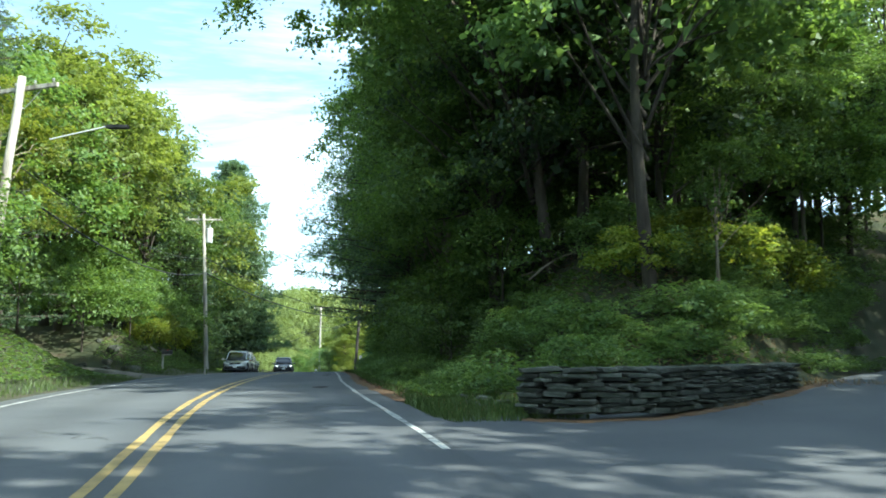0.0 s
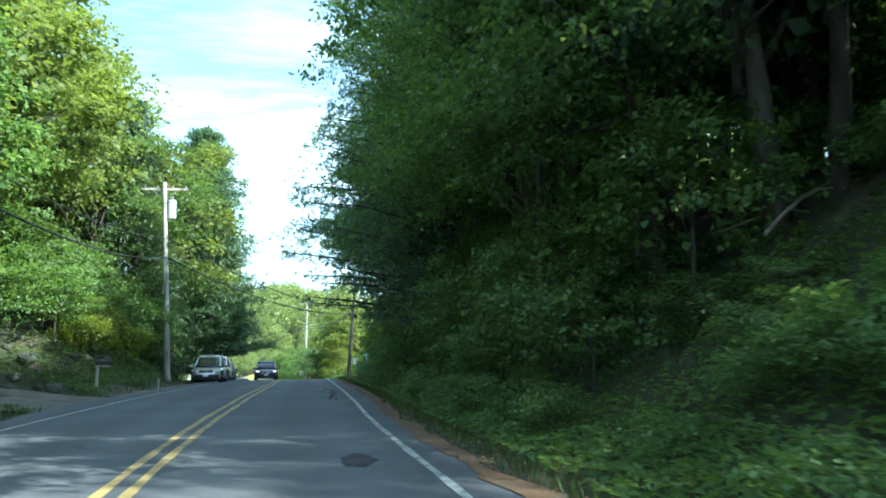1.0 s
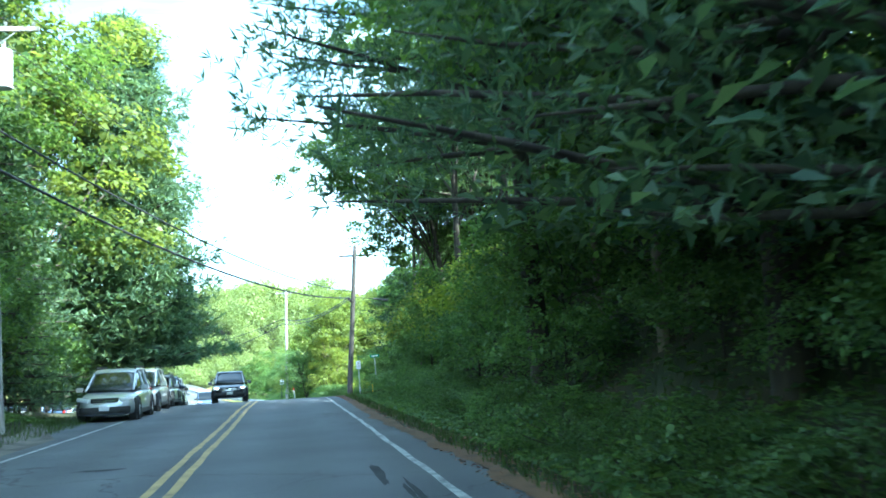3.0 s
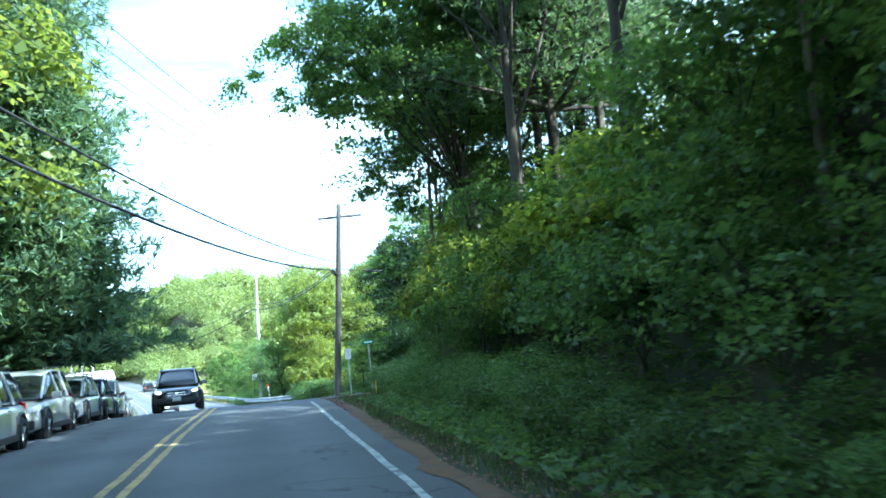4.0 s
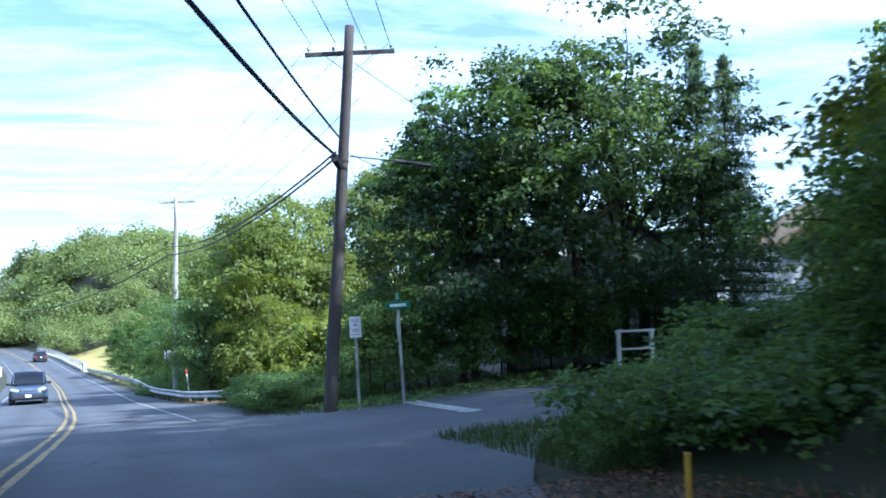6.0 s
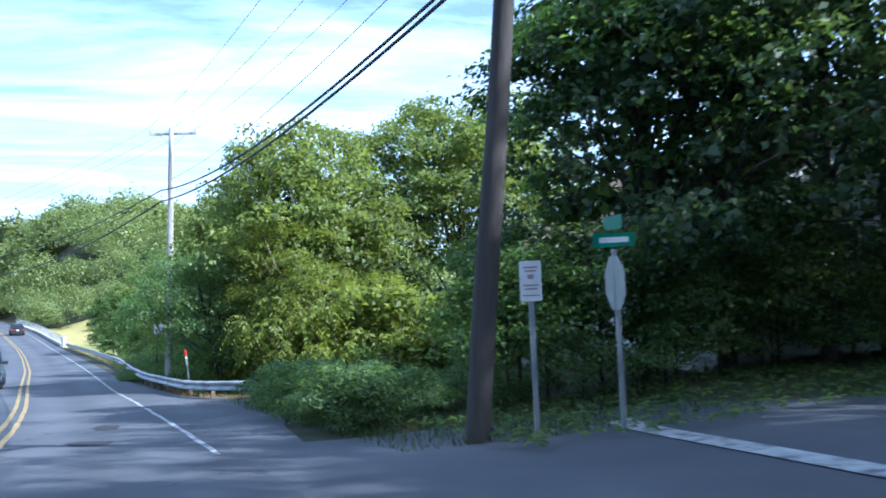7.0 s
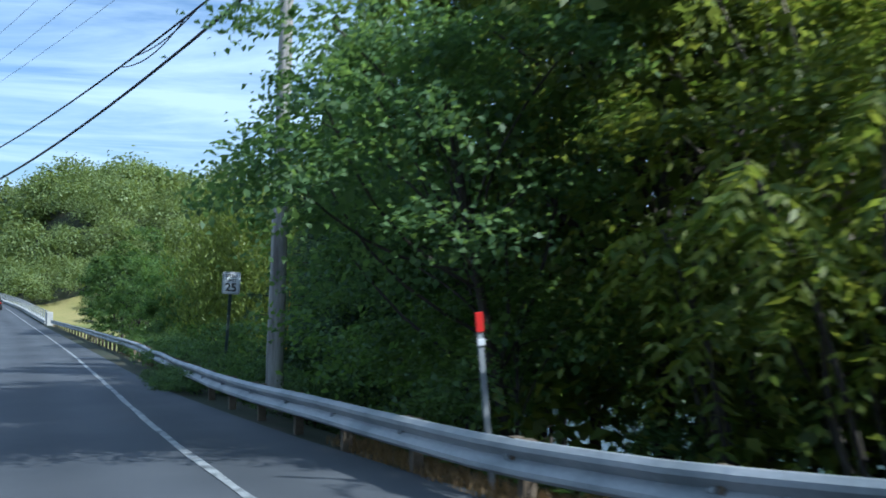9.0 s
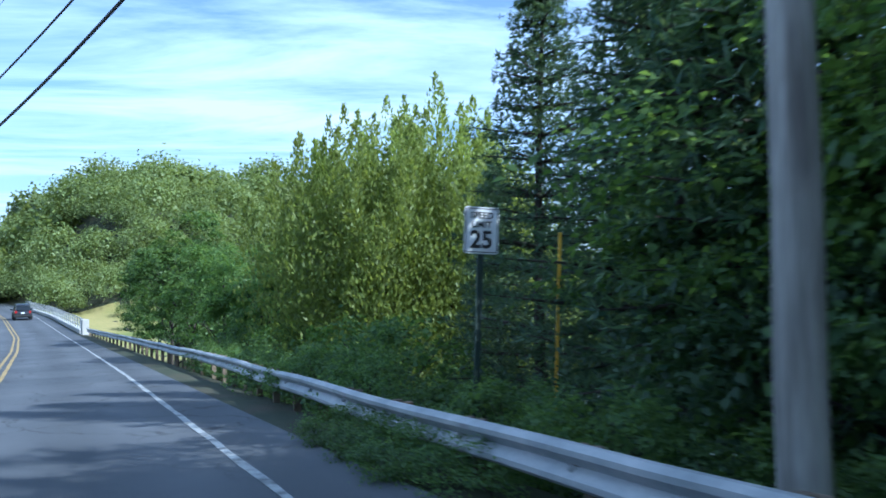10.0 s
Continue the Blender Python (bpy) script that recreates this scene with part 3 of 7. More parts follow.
def broadleaf(seed, height, radius, crown_low, n_clumps, per, leaf, spread, lean=(0, 0), density=0.55, trunk=0.2, droop=0.0, fill=600):
    """Verts and faces of trunk and crown of a broad-leaved tree with its foot at the origin: boughs that carry domes of leaf clumps."""
    r = np.random.default_rng(seed)
    mid = np.array([lean[0], lean[1], (height + crown_low) / 2])
    half = (height - crown_low) / 2
    n_lobes = max(8, n_clumps // 5)
    k = np.arange(n_lobes) + 0.5
    turn = k * 2.39996 + r.random() * 6.28
    d = np.stack([np.sqrt(1 - (1 - 2 * k / n_lobes) ** 2) * np.cos(turn), np.sqrt(1 - (1 - 2 * k / n_lobes) ** 2) * np.sin(turn), 1 - 2 * k / n_lobes], 1) + r.normal(size=(n_lobes, 3)) * 0.22
    d /= np.linalg.norm(d, axis=1, keepdims=True)
    d[:, 2] = np.where(d[:, 2] < -0.7, -d[:, 2] * 0.6, d[:, 2])
    lump = np.array([noise.noise(Vector(v * 1.5) + Vector((seed * 3.7, 0, 0))) for v in d])
    rad = (density + (1 - density) * r.random(n_lobes) ** 0.5) * (0.80 + 0.38 * lump)
    lobe = mid + d * rad[:, None] * np.array([radius, radius, half])
    lobe_r = radius * (0.22 + 0.15 * r.random(n_lobes))
    own = np.concatenate([np.arange(n_lobes), r.integers(0, n_lobes, n_clumps - n_lobes)])
    e = unit(n_clumps, r) * 0.9 + d[own] * 0.55 + np.array([0, 0, 0.35])
    e /= np.linalg.norm(e, axis=1, keepdims=True)
    centre = lobe[own] + e * (lobe_r[own] * (0.7 + 0.4 * r.random(n_clumps)))[:, None] * np.array([1.1, 1.1, 0.75])
    centre[:, 2] = np.maximum(centre[:, 2], crown_low * 0.75 + 0.1)
    size = (0.55 + 0.6 * r.random(n_clumps)) * spread * 0.68
    off = r.normal(size=(n_clumps * per, 3)) * np.repeat(size, per)[:, None] * np.array([1, 1, 0.45])
    off[:, 2] -= (0.25 + droop) * np.linalg.norm(off[:, :2], axis=1)
    pos = np.repeat(centre, per, 0) + off
    crown = leaves(pos, leaf, leaf * 0.62, r, 0.5, np.repeat(e, per, 0))
    inner = mid + unit(fill, r) * (r.random(fill) ** 0.4 * 0.74)[:, None] * np.array([radius, radius, half])
    deep = leaves(inner, leaf * 1.5, leaf * 1.1, r, 0.3)
    crown = (np.concatenate([crown[0], deep[0]]), np.concatenate([crown[1], deep[1] + len(crown[0])]))
    top = (lean[0] * 0.8, lean[1] * 0.8, crown_low + half * 1.3)
    foot = np.array([0, 0, -0.4])
    pieces = [limb(foot, top, trunk, trunk * 0.25, r, 0.03, 9)]
    for k in r.permutation(n_lobes)[:7 if height < 4 else 22]:
        f = np.clip(0.25 + 0.6 * (lobe[k][2] - crown_low) / (2 * half) + 0.1 * r.normal(), max(0.2, 0.72 * crown_low / top[2]), 0.95)
        start = foot + (np.array(top) - foot) * f
        pieces.append(limb(start, lobe[k], trunk * (0.42 - 0.28 * f), 0.012, r, 0.1, 6))
    return joined(pieces), crown


def conifer(seed, height, radius, low, whorls, per, needle=0.26, trunk=0.22, power=0.8, ragged=0.35, rise=0.12, tuft=0.16, broad=0.34, fill=150, deep_leaf=0.2):
    """A pine: whorls of near-level boughs, each carrying tufts of needles."""
    r = np.random.default_rng(seed)
    pieces, pos, outs = [limb((0, 0, -0.4), (0.1, 0, height * 0.97), trunk, 0.03, r, 0.02, 9)], [], []
    for w in range(whorls):
        z = low + (height - low) * (w + 0.3 * r.random()) / whorls
        full = radius * min(1.0, (1 - (z - low) / (height - low)) ** power + 0.06)
        turn = r.random() * 6.28
        boughs = 5 + int(r.integers(0, 3))
        for b in range(boughs):
            a = turn + 6.283 * b / boughs + r.normal() * 0.18
            length = full * (1 - ragged * r.random())
            way = np.array([math.cos(a), math.sin(a), rise])
            end = np.array([0, 0, z]) + way * length
            pieces.append(limb((0, 0, z), end, 0.03 + 0.012 * length, 0.008, r, 0.04, 4))
            side = np.array([-math.sin(a), math.cos(a), 0])
            n = int(per * (0.35 + length / radius))
            u = 0.22 + 0.78 * r.random(n) ** 0.75
            fan = (1 - np.abs(2 * u - 1.15) ** 2 * 0.6) * length * broad * 0.5 + 0.1
            p = np.array([0, 0, z]) + way * (u * length)[:, None] + side * (r.normal(size=n) * fan)[:, None]
            p[:, 2] += r.normal(size=n) * tuft * 0.5 + 0.06 - 0.12 * u * u
            pos.append(p)
            outs.append(np.repeat((way + np.array([0, 0, 0.35]))[None], n, 0))
    n = int(fill * height * radius)
    u, a, z = r.random(n) ** 0.6, r.random(n) * 6.283, low + (height - low) * r.random(n) ** 1.15
    rr = u * 0.62 * radius * np.minimum(1.0, (1 - (z - low) / (height - low)) ** power + 0.05)
    deep = leaves(np.stack([rr * np.cos(a), rr * np.sin(a), z], 1), deep_leaf, deep_leaf * 0.4, r, 0.55)
    blades = 5 if needle > 0.2 else 6
    pos, outs = np.repeat(np.concatenate(pos), blades, 0), np.repeat(np.concatenate(outs), blades, 0)
    n = len(pos)
    way = outs * 0.8 + unit(n, r)
    way /= np.linalg.norm(way, axis=1, keepdims=True)
    side = np.cross(way, unit(n, r))
    side /= np.linalg.norm(side, axis=1, keepdims=True) + 1e-9
    size = (0.7 + 0.6 * r.random(n))[:, None] * needle
    a, tip = pos - way * size * 0.08, pos + way * size * 0.92
    lft, rgt = pos + (side * 0.075 + way * 0.4) * size, pos + (-side * 0.075 + way * 0.4) * size
    verts = np.concatenate([np.stack([a, rgt, tip, lft], 1).reshape(-1, 3), deep[0]])
    return joined(pieces), (verts, np.arange(len(verts)).reshape(-1, 4))


def columnar(seed, height, radius, n, size=0.28):
    """A dense upright evergreen with many pointed leaders."""
    r = np.random.default_rng(seed)
    leaders = int(40 + radius * 16)
    fr, fa = radius * 0.8 * np.sqrt(r.random(leaders)), r.random(leaders) * 6.283
    foot = np.stack([fr * np.cos(fa), fr * np.sin(fa)], 1)
    tall = height * (1 - 0.42 * (np.linalg.norm(foot, axis=1) / radius) ** 1.8) * (0.86 + 0.14 * r.random(leaders))
    k = r.integers(0, leaders, n)
    u = r.random(n) ** 0.75
    wide = radius * 0.36 * np.maximum(0.05, (1 - u ** 3.2)) * (0.5 + np.sin(np.minimum(u * 3, 1.57)) * 0.5)
    ang = r.random(n) * 6.283
    rr = wide * np.sqrt(r.random(n))
    pos = np.stack([foot[k, 0] * (0.7 + 0.6 * u) + rr * np.cos(ang), foot[k, 1] * (0.7 + 0.6 * u) + rr * np.sin(ang), 0.1 + u * tall[k]], 1)
    way = np.stack([np.cos(ang) * 0.45, np.sin(ang) * 0.45, np.full(n, 1.0)], 1) + r.normal(size=(n, 3)) * 0.42
    way /= np.linalg.norm(way, axis=1, keepdims=True)
    side = np.cross(way, unit(n, r))
    side /= np.linalg.norm(side, axis=1, keepdims=True) + 1e-9
    sz = (0.7 + 0.6 * r.random(n))[:, None] * size
    verts = np.stack([pos - way * sz * 0.4, pos - side * sz * 0.2, pos + way * sz * 0.6, pos + side * sz * 0.2], 1).reshape(-1, 3)
    return joined([limb((0, 0, -0.3), (0, 0, height * 0.8), 0.12, 0.02, r, 0.02, 6)]), (verts, np.arange(n * 4).reshape(n, 4))


def compound(seed, height, radius, stems, fronds, leaf=0.24):
    """A sumac: bare forked stems, each ending in a rosette of long drooping feathered leaves."""
    r = np.random.default_rng(seed)
    pieces, pos, ways, sizes = [], [], [], []
    for i in range(stems):
        a, q = i * 2.39996 + r.normal() * 0.3, math.sqrt((i + 0.5) / stems)
        end = np.array([math.cos(a) * radius * 0.8 * q, math.sin(a) * radius * 0.8 * q, height * (0.44 + 0.54 * r.random() ** 0.7) * (1 - 0.25 * q * q)])
        pieces.append(limb(end * np.array([0.25, 0.25, 0]) + np.array([0, 0, -0.2]), end, 0.04, 0.016, r, 0.1, 6))
        turn = r.random() * 6.283
        for j in range(fronds):
            b = turn + j * 2.39996
            out = np.array([math.cos(b), math.sin(b), 0.0])
            side = np.array([-out[1], out[0], 0.0])
            long = 0.6 + 0.4 * r.random()
            lift = 0.75 - 0.85 * j / fronds + 0.15 * r.normal()
            base = end - np.array([0, 0, 0.35 * j / fronds])
            pairs = 10
            for k in range(pairs):
                u = (k + 1.5) / (pairs + 1)
                mid = base + out * long * u + np.array([0, 0, lift * u - 1.25 * u * u]) * long
                for sgn in (-1, 1):
                    pos.append(mid)
                    ways.append(side * sgn * 0.9 + out * 0.35 + np.array([0, 0, -0.75 + 0.3 * r.normal()]))
                    sizes.append(leaf * (1.1 - 0.75 * abs(u - 0.45)))
    pos, way, size = np.array(pos), np.array(ways), np.array(sizes)[:, None]
    n = len(pos)
    way /= np.linalg.norm(way, axis=1, keepdims=True)
    side = np.cross(way, np.array([0, 0, 1.0]) + r.normal(size=(n, 3)) * 0.6)
    side /= np.linalg.norm(side, axis=1, keepdims=True) + 1e-9
    mid = pos + way * size * 0.45
    verts = np.stack([pos, mid - side * size * 0.16, pos + way * size, mid + side * size * 0.16], 1).reshape(-1, 3)
    return joined(pieces), (verts, np.arange(n * 4).reshape(n, 4))


KINDS, SHAPES, UNDER = {}, {}, []


def kind_of_tree(key, shape, leaf_mat, bark, name, label, category, group=""):
    """Keeps the two meshes of a kind of plant, to be planted any number of times."""
    (tv, tf), (cv, cf) = shape
    trunk, crown = np_mesh(name + "_trunk", tv, tf), np_mesh(name + "_crown", cv, cf)
    trunk.polygons.foreach_set("use_smooth", np.ones(len(trunk.polygons), bool))
    trunk.materials.append(bark)
    crown.materials.append(leaf_mat)
    KINDS[key] = (name, trunk, crown, label, category, group)
    SHAPES[key] = np.asarray(cv, np.float32)


def plant(key, s, l, scale=1.0, turn=None, tall=1.0, sink=0.0, leaf_mat=None, lean=0.0, lean_way=0.0):
    name, trunk, crown, label, category, group = KINDS[key]
    turn = random.uniform(0, 360) if turn is None else turn
    base = spot(s, l, -sink)
    m = Matrix.Translation(base) @ pose(0, 0, 0, 0, 0, lean_way) @ pose(0, 0, 0, 0, lean, 0) @ pose(0, 0, 0, 0, 0, turn) @ Matrix.Diagonal((scale, scale, scale * tall, 1))
    ob = thing(name, m, label, category, group)
    t, c = new("trunk", trunk), new("crown", crown)
    t.parent = c.parent = ob
    return ob


def under(key, s, l, scale, tall=0.8):
    """Notes a low plant of the undergrowth, which is joined into one sheet of leaves later."""
    turn = random.uniform(0, 6.283)
    leaf = SHAPES[key].reshape(-1, 4, 3)[::2]
    mid = leaf.mean(1, keepdims=True)
    v = ((leaf - mid) * 1.3 + mid).reshape(-1, 3) * np.array([scale, scale, scale * tall])
    spin = np.array([[math.cos(turn), -math.sin(turn), 0], [math.sin(turn), math.cos(turn), 0], [0, 0, 1]])
    UNDER.append(v @ spin.T + np.array(spot(s, l, -0.03)))


kind_of_tree("maple_a", broadleaf(11, 13, 4.6, 2.6, 170, 66, 0.20, 0.55), LEAF_MAPLE, BARK, "maple_tree", "tall broad-leaved tree in full green leaf", "tree", "roadside trees")
kind_of_tree("maple_b", broadleaf(12, 12, 4.2, 2.0, 150, 84, 0.22, 0.52), LEAF_MAPLE, BARK, "maple_tree", "tall broad-leaved tree with a rounded crown", "tree", "roadside trees")
kind_of_tree("oak_a", broadleaf(13, 14, 5.0, 3.4, 150, 84, 0.24, 0.58, density=0.45), LEAF_OAK, BARK, "oak_tree", "dark green oak with spreading limbs", "tree", "roadside trees")
kind_of_tree("bright_a", broadleaf(14, 10, 3.4, 1.2, 140, 120, 0.14, 0.44), LEAF_BRIGHT, PALE_BARK, "locust_tree", "yellow-green young broad-leaved tree in sun", "tree", "roadside trees")
kind_of_tree("slim_a", broadleaf(15, 9, 2.2, 2.4, 64, 72, 0.16, 0.42, trunk=0.1, fill=150), LEAF_MAPLE, PALE_BARK, "sapling_tree", "slim young tree with a thin pale trunk", "tree", "saplings")
kind_of_tree("open_a", broadleaf(16, 15, 4.6, 6.5, 80, 90, 0.22, 0.5, density=0.3, trunk=0.17, fill=150), LEAF_MAPLE, BARK, "open_tree", "thin-crowned tree with bare lower trunk", "tree", "roadside trees")
kind_of_tree("over_a", broadleaf(17, 15.5, 6.4, 6.4, 260, 140, 0.165, 0.58, (-2.2, 0), density=0.5, trunk=0.24, droop=0.15, fill=1500), LEAF_MAPLE, BARK, "oak_tree", "dark green oak with limbs reaching over the road", "tree", "roadside trees")
kind_of_tree("leafy_a", broadleaf(43, 14, 4.4, 3.6, 190, 96, 0.17, 0.55, density=0.42, trunk=0.16, droop=0.1, fill=500), LEAF_MAPLE, PALE_BARK, "leafy_tree", "tall slim-trunked tree with a leafy crown over the corner", "tree", "roadside trees")
kind_of_tree("low_a", broadleaf(18, 11, 4.4, 0.4, 160, 64, 0.20, 0.55, density=0.5, trunk=0.2, fill=600), LEAF_SHADED, BARK, "yard_maple", "dense maple with low branches, its leaves coloured dark as in shade", "tree", "yard trees")
kind_of_tree("round_a", broadleaf(41, 17, 5.7, 7.4, 460, 84, 0.20, 0.62, density=0.5, trunk=0.26, fill=2600), LEAF_ROUND_LIT, BARK, "maple_tree", "round-headed tree with a bare trunk above the water", "tree", "roadside trees")
kind_of_tree("near_a", broadleaf(46, 12, 4.6, 0.6, 270, 76, 0.13, 0.50, density=0.5, trunk=0.2, fill=900), LEAF_MAPLE, BARK, "roadside_maple", "dense maple with fine leaves and low branches", "tree", "roadside trees")
kind_of_tree("sunny_a", broadleaf(11, 13, 4.6, 2.6, 170, 66, 0.20, 0.55), LEAF_SUNNY, BARK, "maple_tree", "tall sunlit broad-leaved tree in full leaf", "tree", "roadside trees")
kind_of_tree("back_a", broadleaf(19, 14, 5.0, 1.6, 100, 34, 0.46, 0.8, fill=200), LEAF_OAK, BARK, "woodland_tree", "dark woodland tree behind the roadside trees", "tree", "woodland trees")
kind_of_tree("reach_a", broadleaf(47, 6.4, 2.2, 1.7, 150, 90, 0.10, 0.40, (-1.4, 0), density=0.5, trunk=0.1, fill=500), LEAF_OAK, BARK, "leaning_tree", "small dark tree leaning over the guard rail", "tree", "roadside trees")
kind_of_tree("pine_a", conifer(21, 17, 4.6, 1.6, 21, 46, 0.165, power=0.6), LEAF_PINE, BARK, "white_pine", "tall white pine with level boughs", "tree", "pines")
kind_of_tree("pine_c", conifer(25, 17, 4.8, 1.8, 19, 76, 0.34, power=0.5, ragged=0.28, broad=0.5, tuft=0.3, fill=230, deep_leaf=0.42), LEAF_PINE, BARK, "white_pine", "tall dense white pine beside the parked cars", "tree", "pines")
kind_of_tree("pine_d", conifer(26, 19, 5.8, 4.4, 22, 110, 0.24, power=0.5, ragged=0.34, broad=0.46, tuft=0.24, fill=40), LEAF_PINE, BARK, "white_pine", "white pine with boughs reaching over the road", "tree", "pines")
kind_of_tree("pine_b", conifer(22, 15, 4.2, 1.2, 20, 44, 0.165, power=0.6, ragged=0.45), LEAF_PINE, BARK, "white_pine", "ragged white pine with level boughs", "tree", "pines")
kind_of_tree("spruce_a", conifer(23, 12, 3.0, 0.5, 26, 24, 0.24, 0.16, 0.95, 0.25, -0.05, fill=120), LEAF_PINE, BARK, "spruce_tree", "dark blue-green conical evergreen", "tree", "evergreens")
kind_of_tree("cedar_a", columnar(24, 8.6, 2.9, 70000, 0.12), LEAF_JUNIPER, BARK, "cedar_tree", "upright yellow-green evergreen with many pointed leaders", "tree", "evergreens")
kind_of_tree("shrub_a", broadleaf(31, 2.2, 1.5, 0.1, 60, 42, 0.105, 0.32, trunk=0.04, fill=60), LEAF_SHRUB, BARK, "shrub", "dense green roadside shrub", "shrub", "bank shrubs")
kind_of_tree("shrub_b", broadleaf(32, 1.6, 1.3, 0.05, 54, 42, 0.092, 0.30, trunk=0.03, fill=60), LEAF_SHRUB, BARK, "shrub", "low leafy roadside shrub", "shrub", "bank shrubs")
kind_of_tree("shrub_c", broadleaf(33, 3.4, 1.7, 0.3, 70, 46, 0.115, 0.38, trunk=0.05, fill=150), LEAF_MAPLE, BARK, "tall_shrub", "tall leafy thicket shrub", "shrub", "bank shrubs")
kind_of_tree("bright_shrub", broadleaf(34, 2.4, 1.6, 0.1, 60, 52, 0.135, 0.34, trunk=0.04, fill=150), LEAF_BRIGHT, BARK, "bright_shrub", "sunlit yellow-green thicket shrub", "shrub", "bank shrubs")
kind_of_tree("sumac_a", compound(35, 4.4, 2.1, 18, 10, 0.21), LEAF_BRIGHT, BARK, "sumac", "sumac with long drooping feathered leaves", "shrub", "sumacs")

def bank(s, l):
    """A station on the bank beside the lane, which bends away from it."""
    return s + (0.95 * max(0.0, l - 10.5) * (1 - float(ease(s, 24, 50))) if 14 < s < 50 else 0.0)


# right bank, from the lane with the stone wall to the side street
# back_a at (60, 14) and (56, 18) is added to shade the bank
for s, l, key, sc in [(20, 10.5, "oak_a", 1.0), (27, 12, "maple_a", 1.05), (33.5, 10.5, "near_a", 1.2), (47, 9.5, "maple_a", 0.95), (43, 6.8, "pine_b", 1.2),
                      (46.5, 6.9, "pine_a", 1.2), (58, 9.4, "open_a", 1.0), (65.5, 9.0, "open_a", 1.0), (60, 14, "back_a", 1.0), (79.0, 8.0, "leafy_a", 0.86), (76.5, 11.0, "open_a", 1.05), (76.2, 8.9, "over_a", 0.8), (73.8, 10.6, "pine_d", 0.92), (81.5, 9.4, "leafy_a", 0.78), (83.5, 12.5, "leafy_a", 0.85), (55.0, 6.7, "pine_d", 1.08), (70.5, 8.3, "open_a", 1.0), (50.5, 7.8, "near_a", 1.15), (54, 9.5, "near_a", 1.15), (45, 9.6, "near_a", 1.1), (39, 8.2, "near_a", 1.2), (35, 8.4, "near_a", 1.1), (30, 9.4, "low_a", 1.15), (27.5, 8.2, "near_a", 1.0), (25.5, 10.5, "low_a", 1.1), (22.5, 11.5, "maple_a", 1.0), (24.5, 15, "low_a", 1.0), (22, 18.5, "maple_b", 1.0), (23.5, 22, "low_a", 1.0), (21.5, 26, "maple_a", 0.95), (26, 28, "low_a", 1.1), (28, 21, "back_a", 1.1), (33, 13, "back_a", 1.1), (41, 13, "back_a", 1.15), (25.8, 9.8, "over_a", 1.1), (75.5, 9.8, "open_a", 0.9), (31, 7.7, "near_a", 1.05), (73, 11.5, "open_a", 0.95), (25, 17, "back_a", 1.1), (35, 18, "back_a", 1.15), (45, 18, "back_a", 1.2),
                      (72, 18, "open_a", 1.0), (79, 17, "open_a", 0.9), (77, 22, "open_a", 1.05), (30, 26, "back_a", 1.2), (80.5, 11.5, "open_a", 0.85), (82.5, 15, "open_a", 0.95), (79, 14, "over_a", 0.75),
                      (21, 21, "slim_a", 1.1), (23, 14, "slim_a", 0.9), (22.5, 18, "slim_a", 1.0), (24, 24, "over_a", 0.9), (19, 28, "open_a", 1.1), (51, 13, "back_a", 1.2), (56, 18, "back_a", 0.95), (-6, 12, "back_a", 1.1), (-16, 11, "back_a", 1.1), (-28, 12, "back_a", 1.1), (0, 20, "back_a", 1.0), (10, 36, "back_a", 1.1)]:
    plant(key, bank(s, l), l, sc, 0 if key == "over_a" else None, sink=(2.7 if s < 60 else 0.8) if key == "over_a" else 0)
for s in np.arange(26, 75, 1.75):
    plant(random.choice(["shrub_a", "shrub_c", "shrub_a", "shrub_b"]), s + random.uniform(-0.6, 0.6), 6.6 + 0.5 * float(ease(s, 56, 66)) + random.uniform(-0.3, 0.9), random.uniform(0.7, 1.05))
    plant(random.choice(["shrub_c", "shrub_c", "shrub_a"]) if s < 62 else "shrub_b", s + random.uniform(-0.8, 0.8), 8.6 + random.uniform(-0.8, 1.0), random.uniform(0.9, 1.35))
for s in np.arange(19.5, 26, 1.3):
    plant(random.choice(["shrub_b", "shrub_a"]), s + random.uniform(-0.4, 0.4), 7.6 + random.uniform(-0.5, 1.2), random.uniform(0.45, 0.65), tall=0.75)
for s in np.arange(28, 60, 3.4):
    plant("slim_a", s + random.uniform(-1, 1), 7.6 + random.uniform(-0.6, 1.2), random.uniform(0.75, 1.05))
for k in range(78):
    l = random.uniform(5.4, 24)
    under(random.choice(["shrub_a", "shrub_b", "shrub_b", "shrub_b"]), 14.8 + 0.33 * min(l - 4, 6.5) + 1.1 * max(0, l - 10.5) + random.uniform(0, 7.5), l, random.uniform(0.45, 0.85), tall=0.8)
for k in range(70):
    l = random.uniform(10.5, 26)
    under(random.choice(["shrub_a", "shrub_b", "shrub_a", "shrub_b"]), 17.2 + 1.1 * (l - 10.5) + random.uniform(0, 9), l, random.uniform(0.5, 0.9), tall=0.85)
for k in range(9):
    l = 12 + k * 1.7
    plant(random.choice(["back_a", "low_a", "back_a"]), 27 + 1.05 * (l - 10.5) + random.uniform(-1.5, 2.5), l, random.uniform(0.85, 1.1))
for k in range(60):
    l = random.uniform(7.5, 22)
    under("shrub_b", 15.0 + 0.33 * min(l - 4, 6.5) + 1.1 * max(0, l - 10.5) + random.uniform(-0.2, 2.4), l, random.uniform(0.35, 0.6), tall=0.75)
for k in range(12):
    plant("shrub_c", 35 + k * 0.9, 17 + k * 1.6, 1.7)
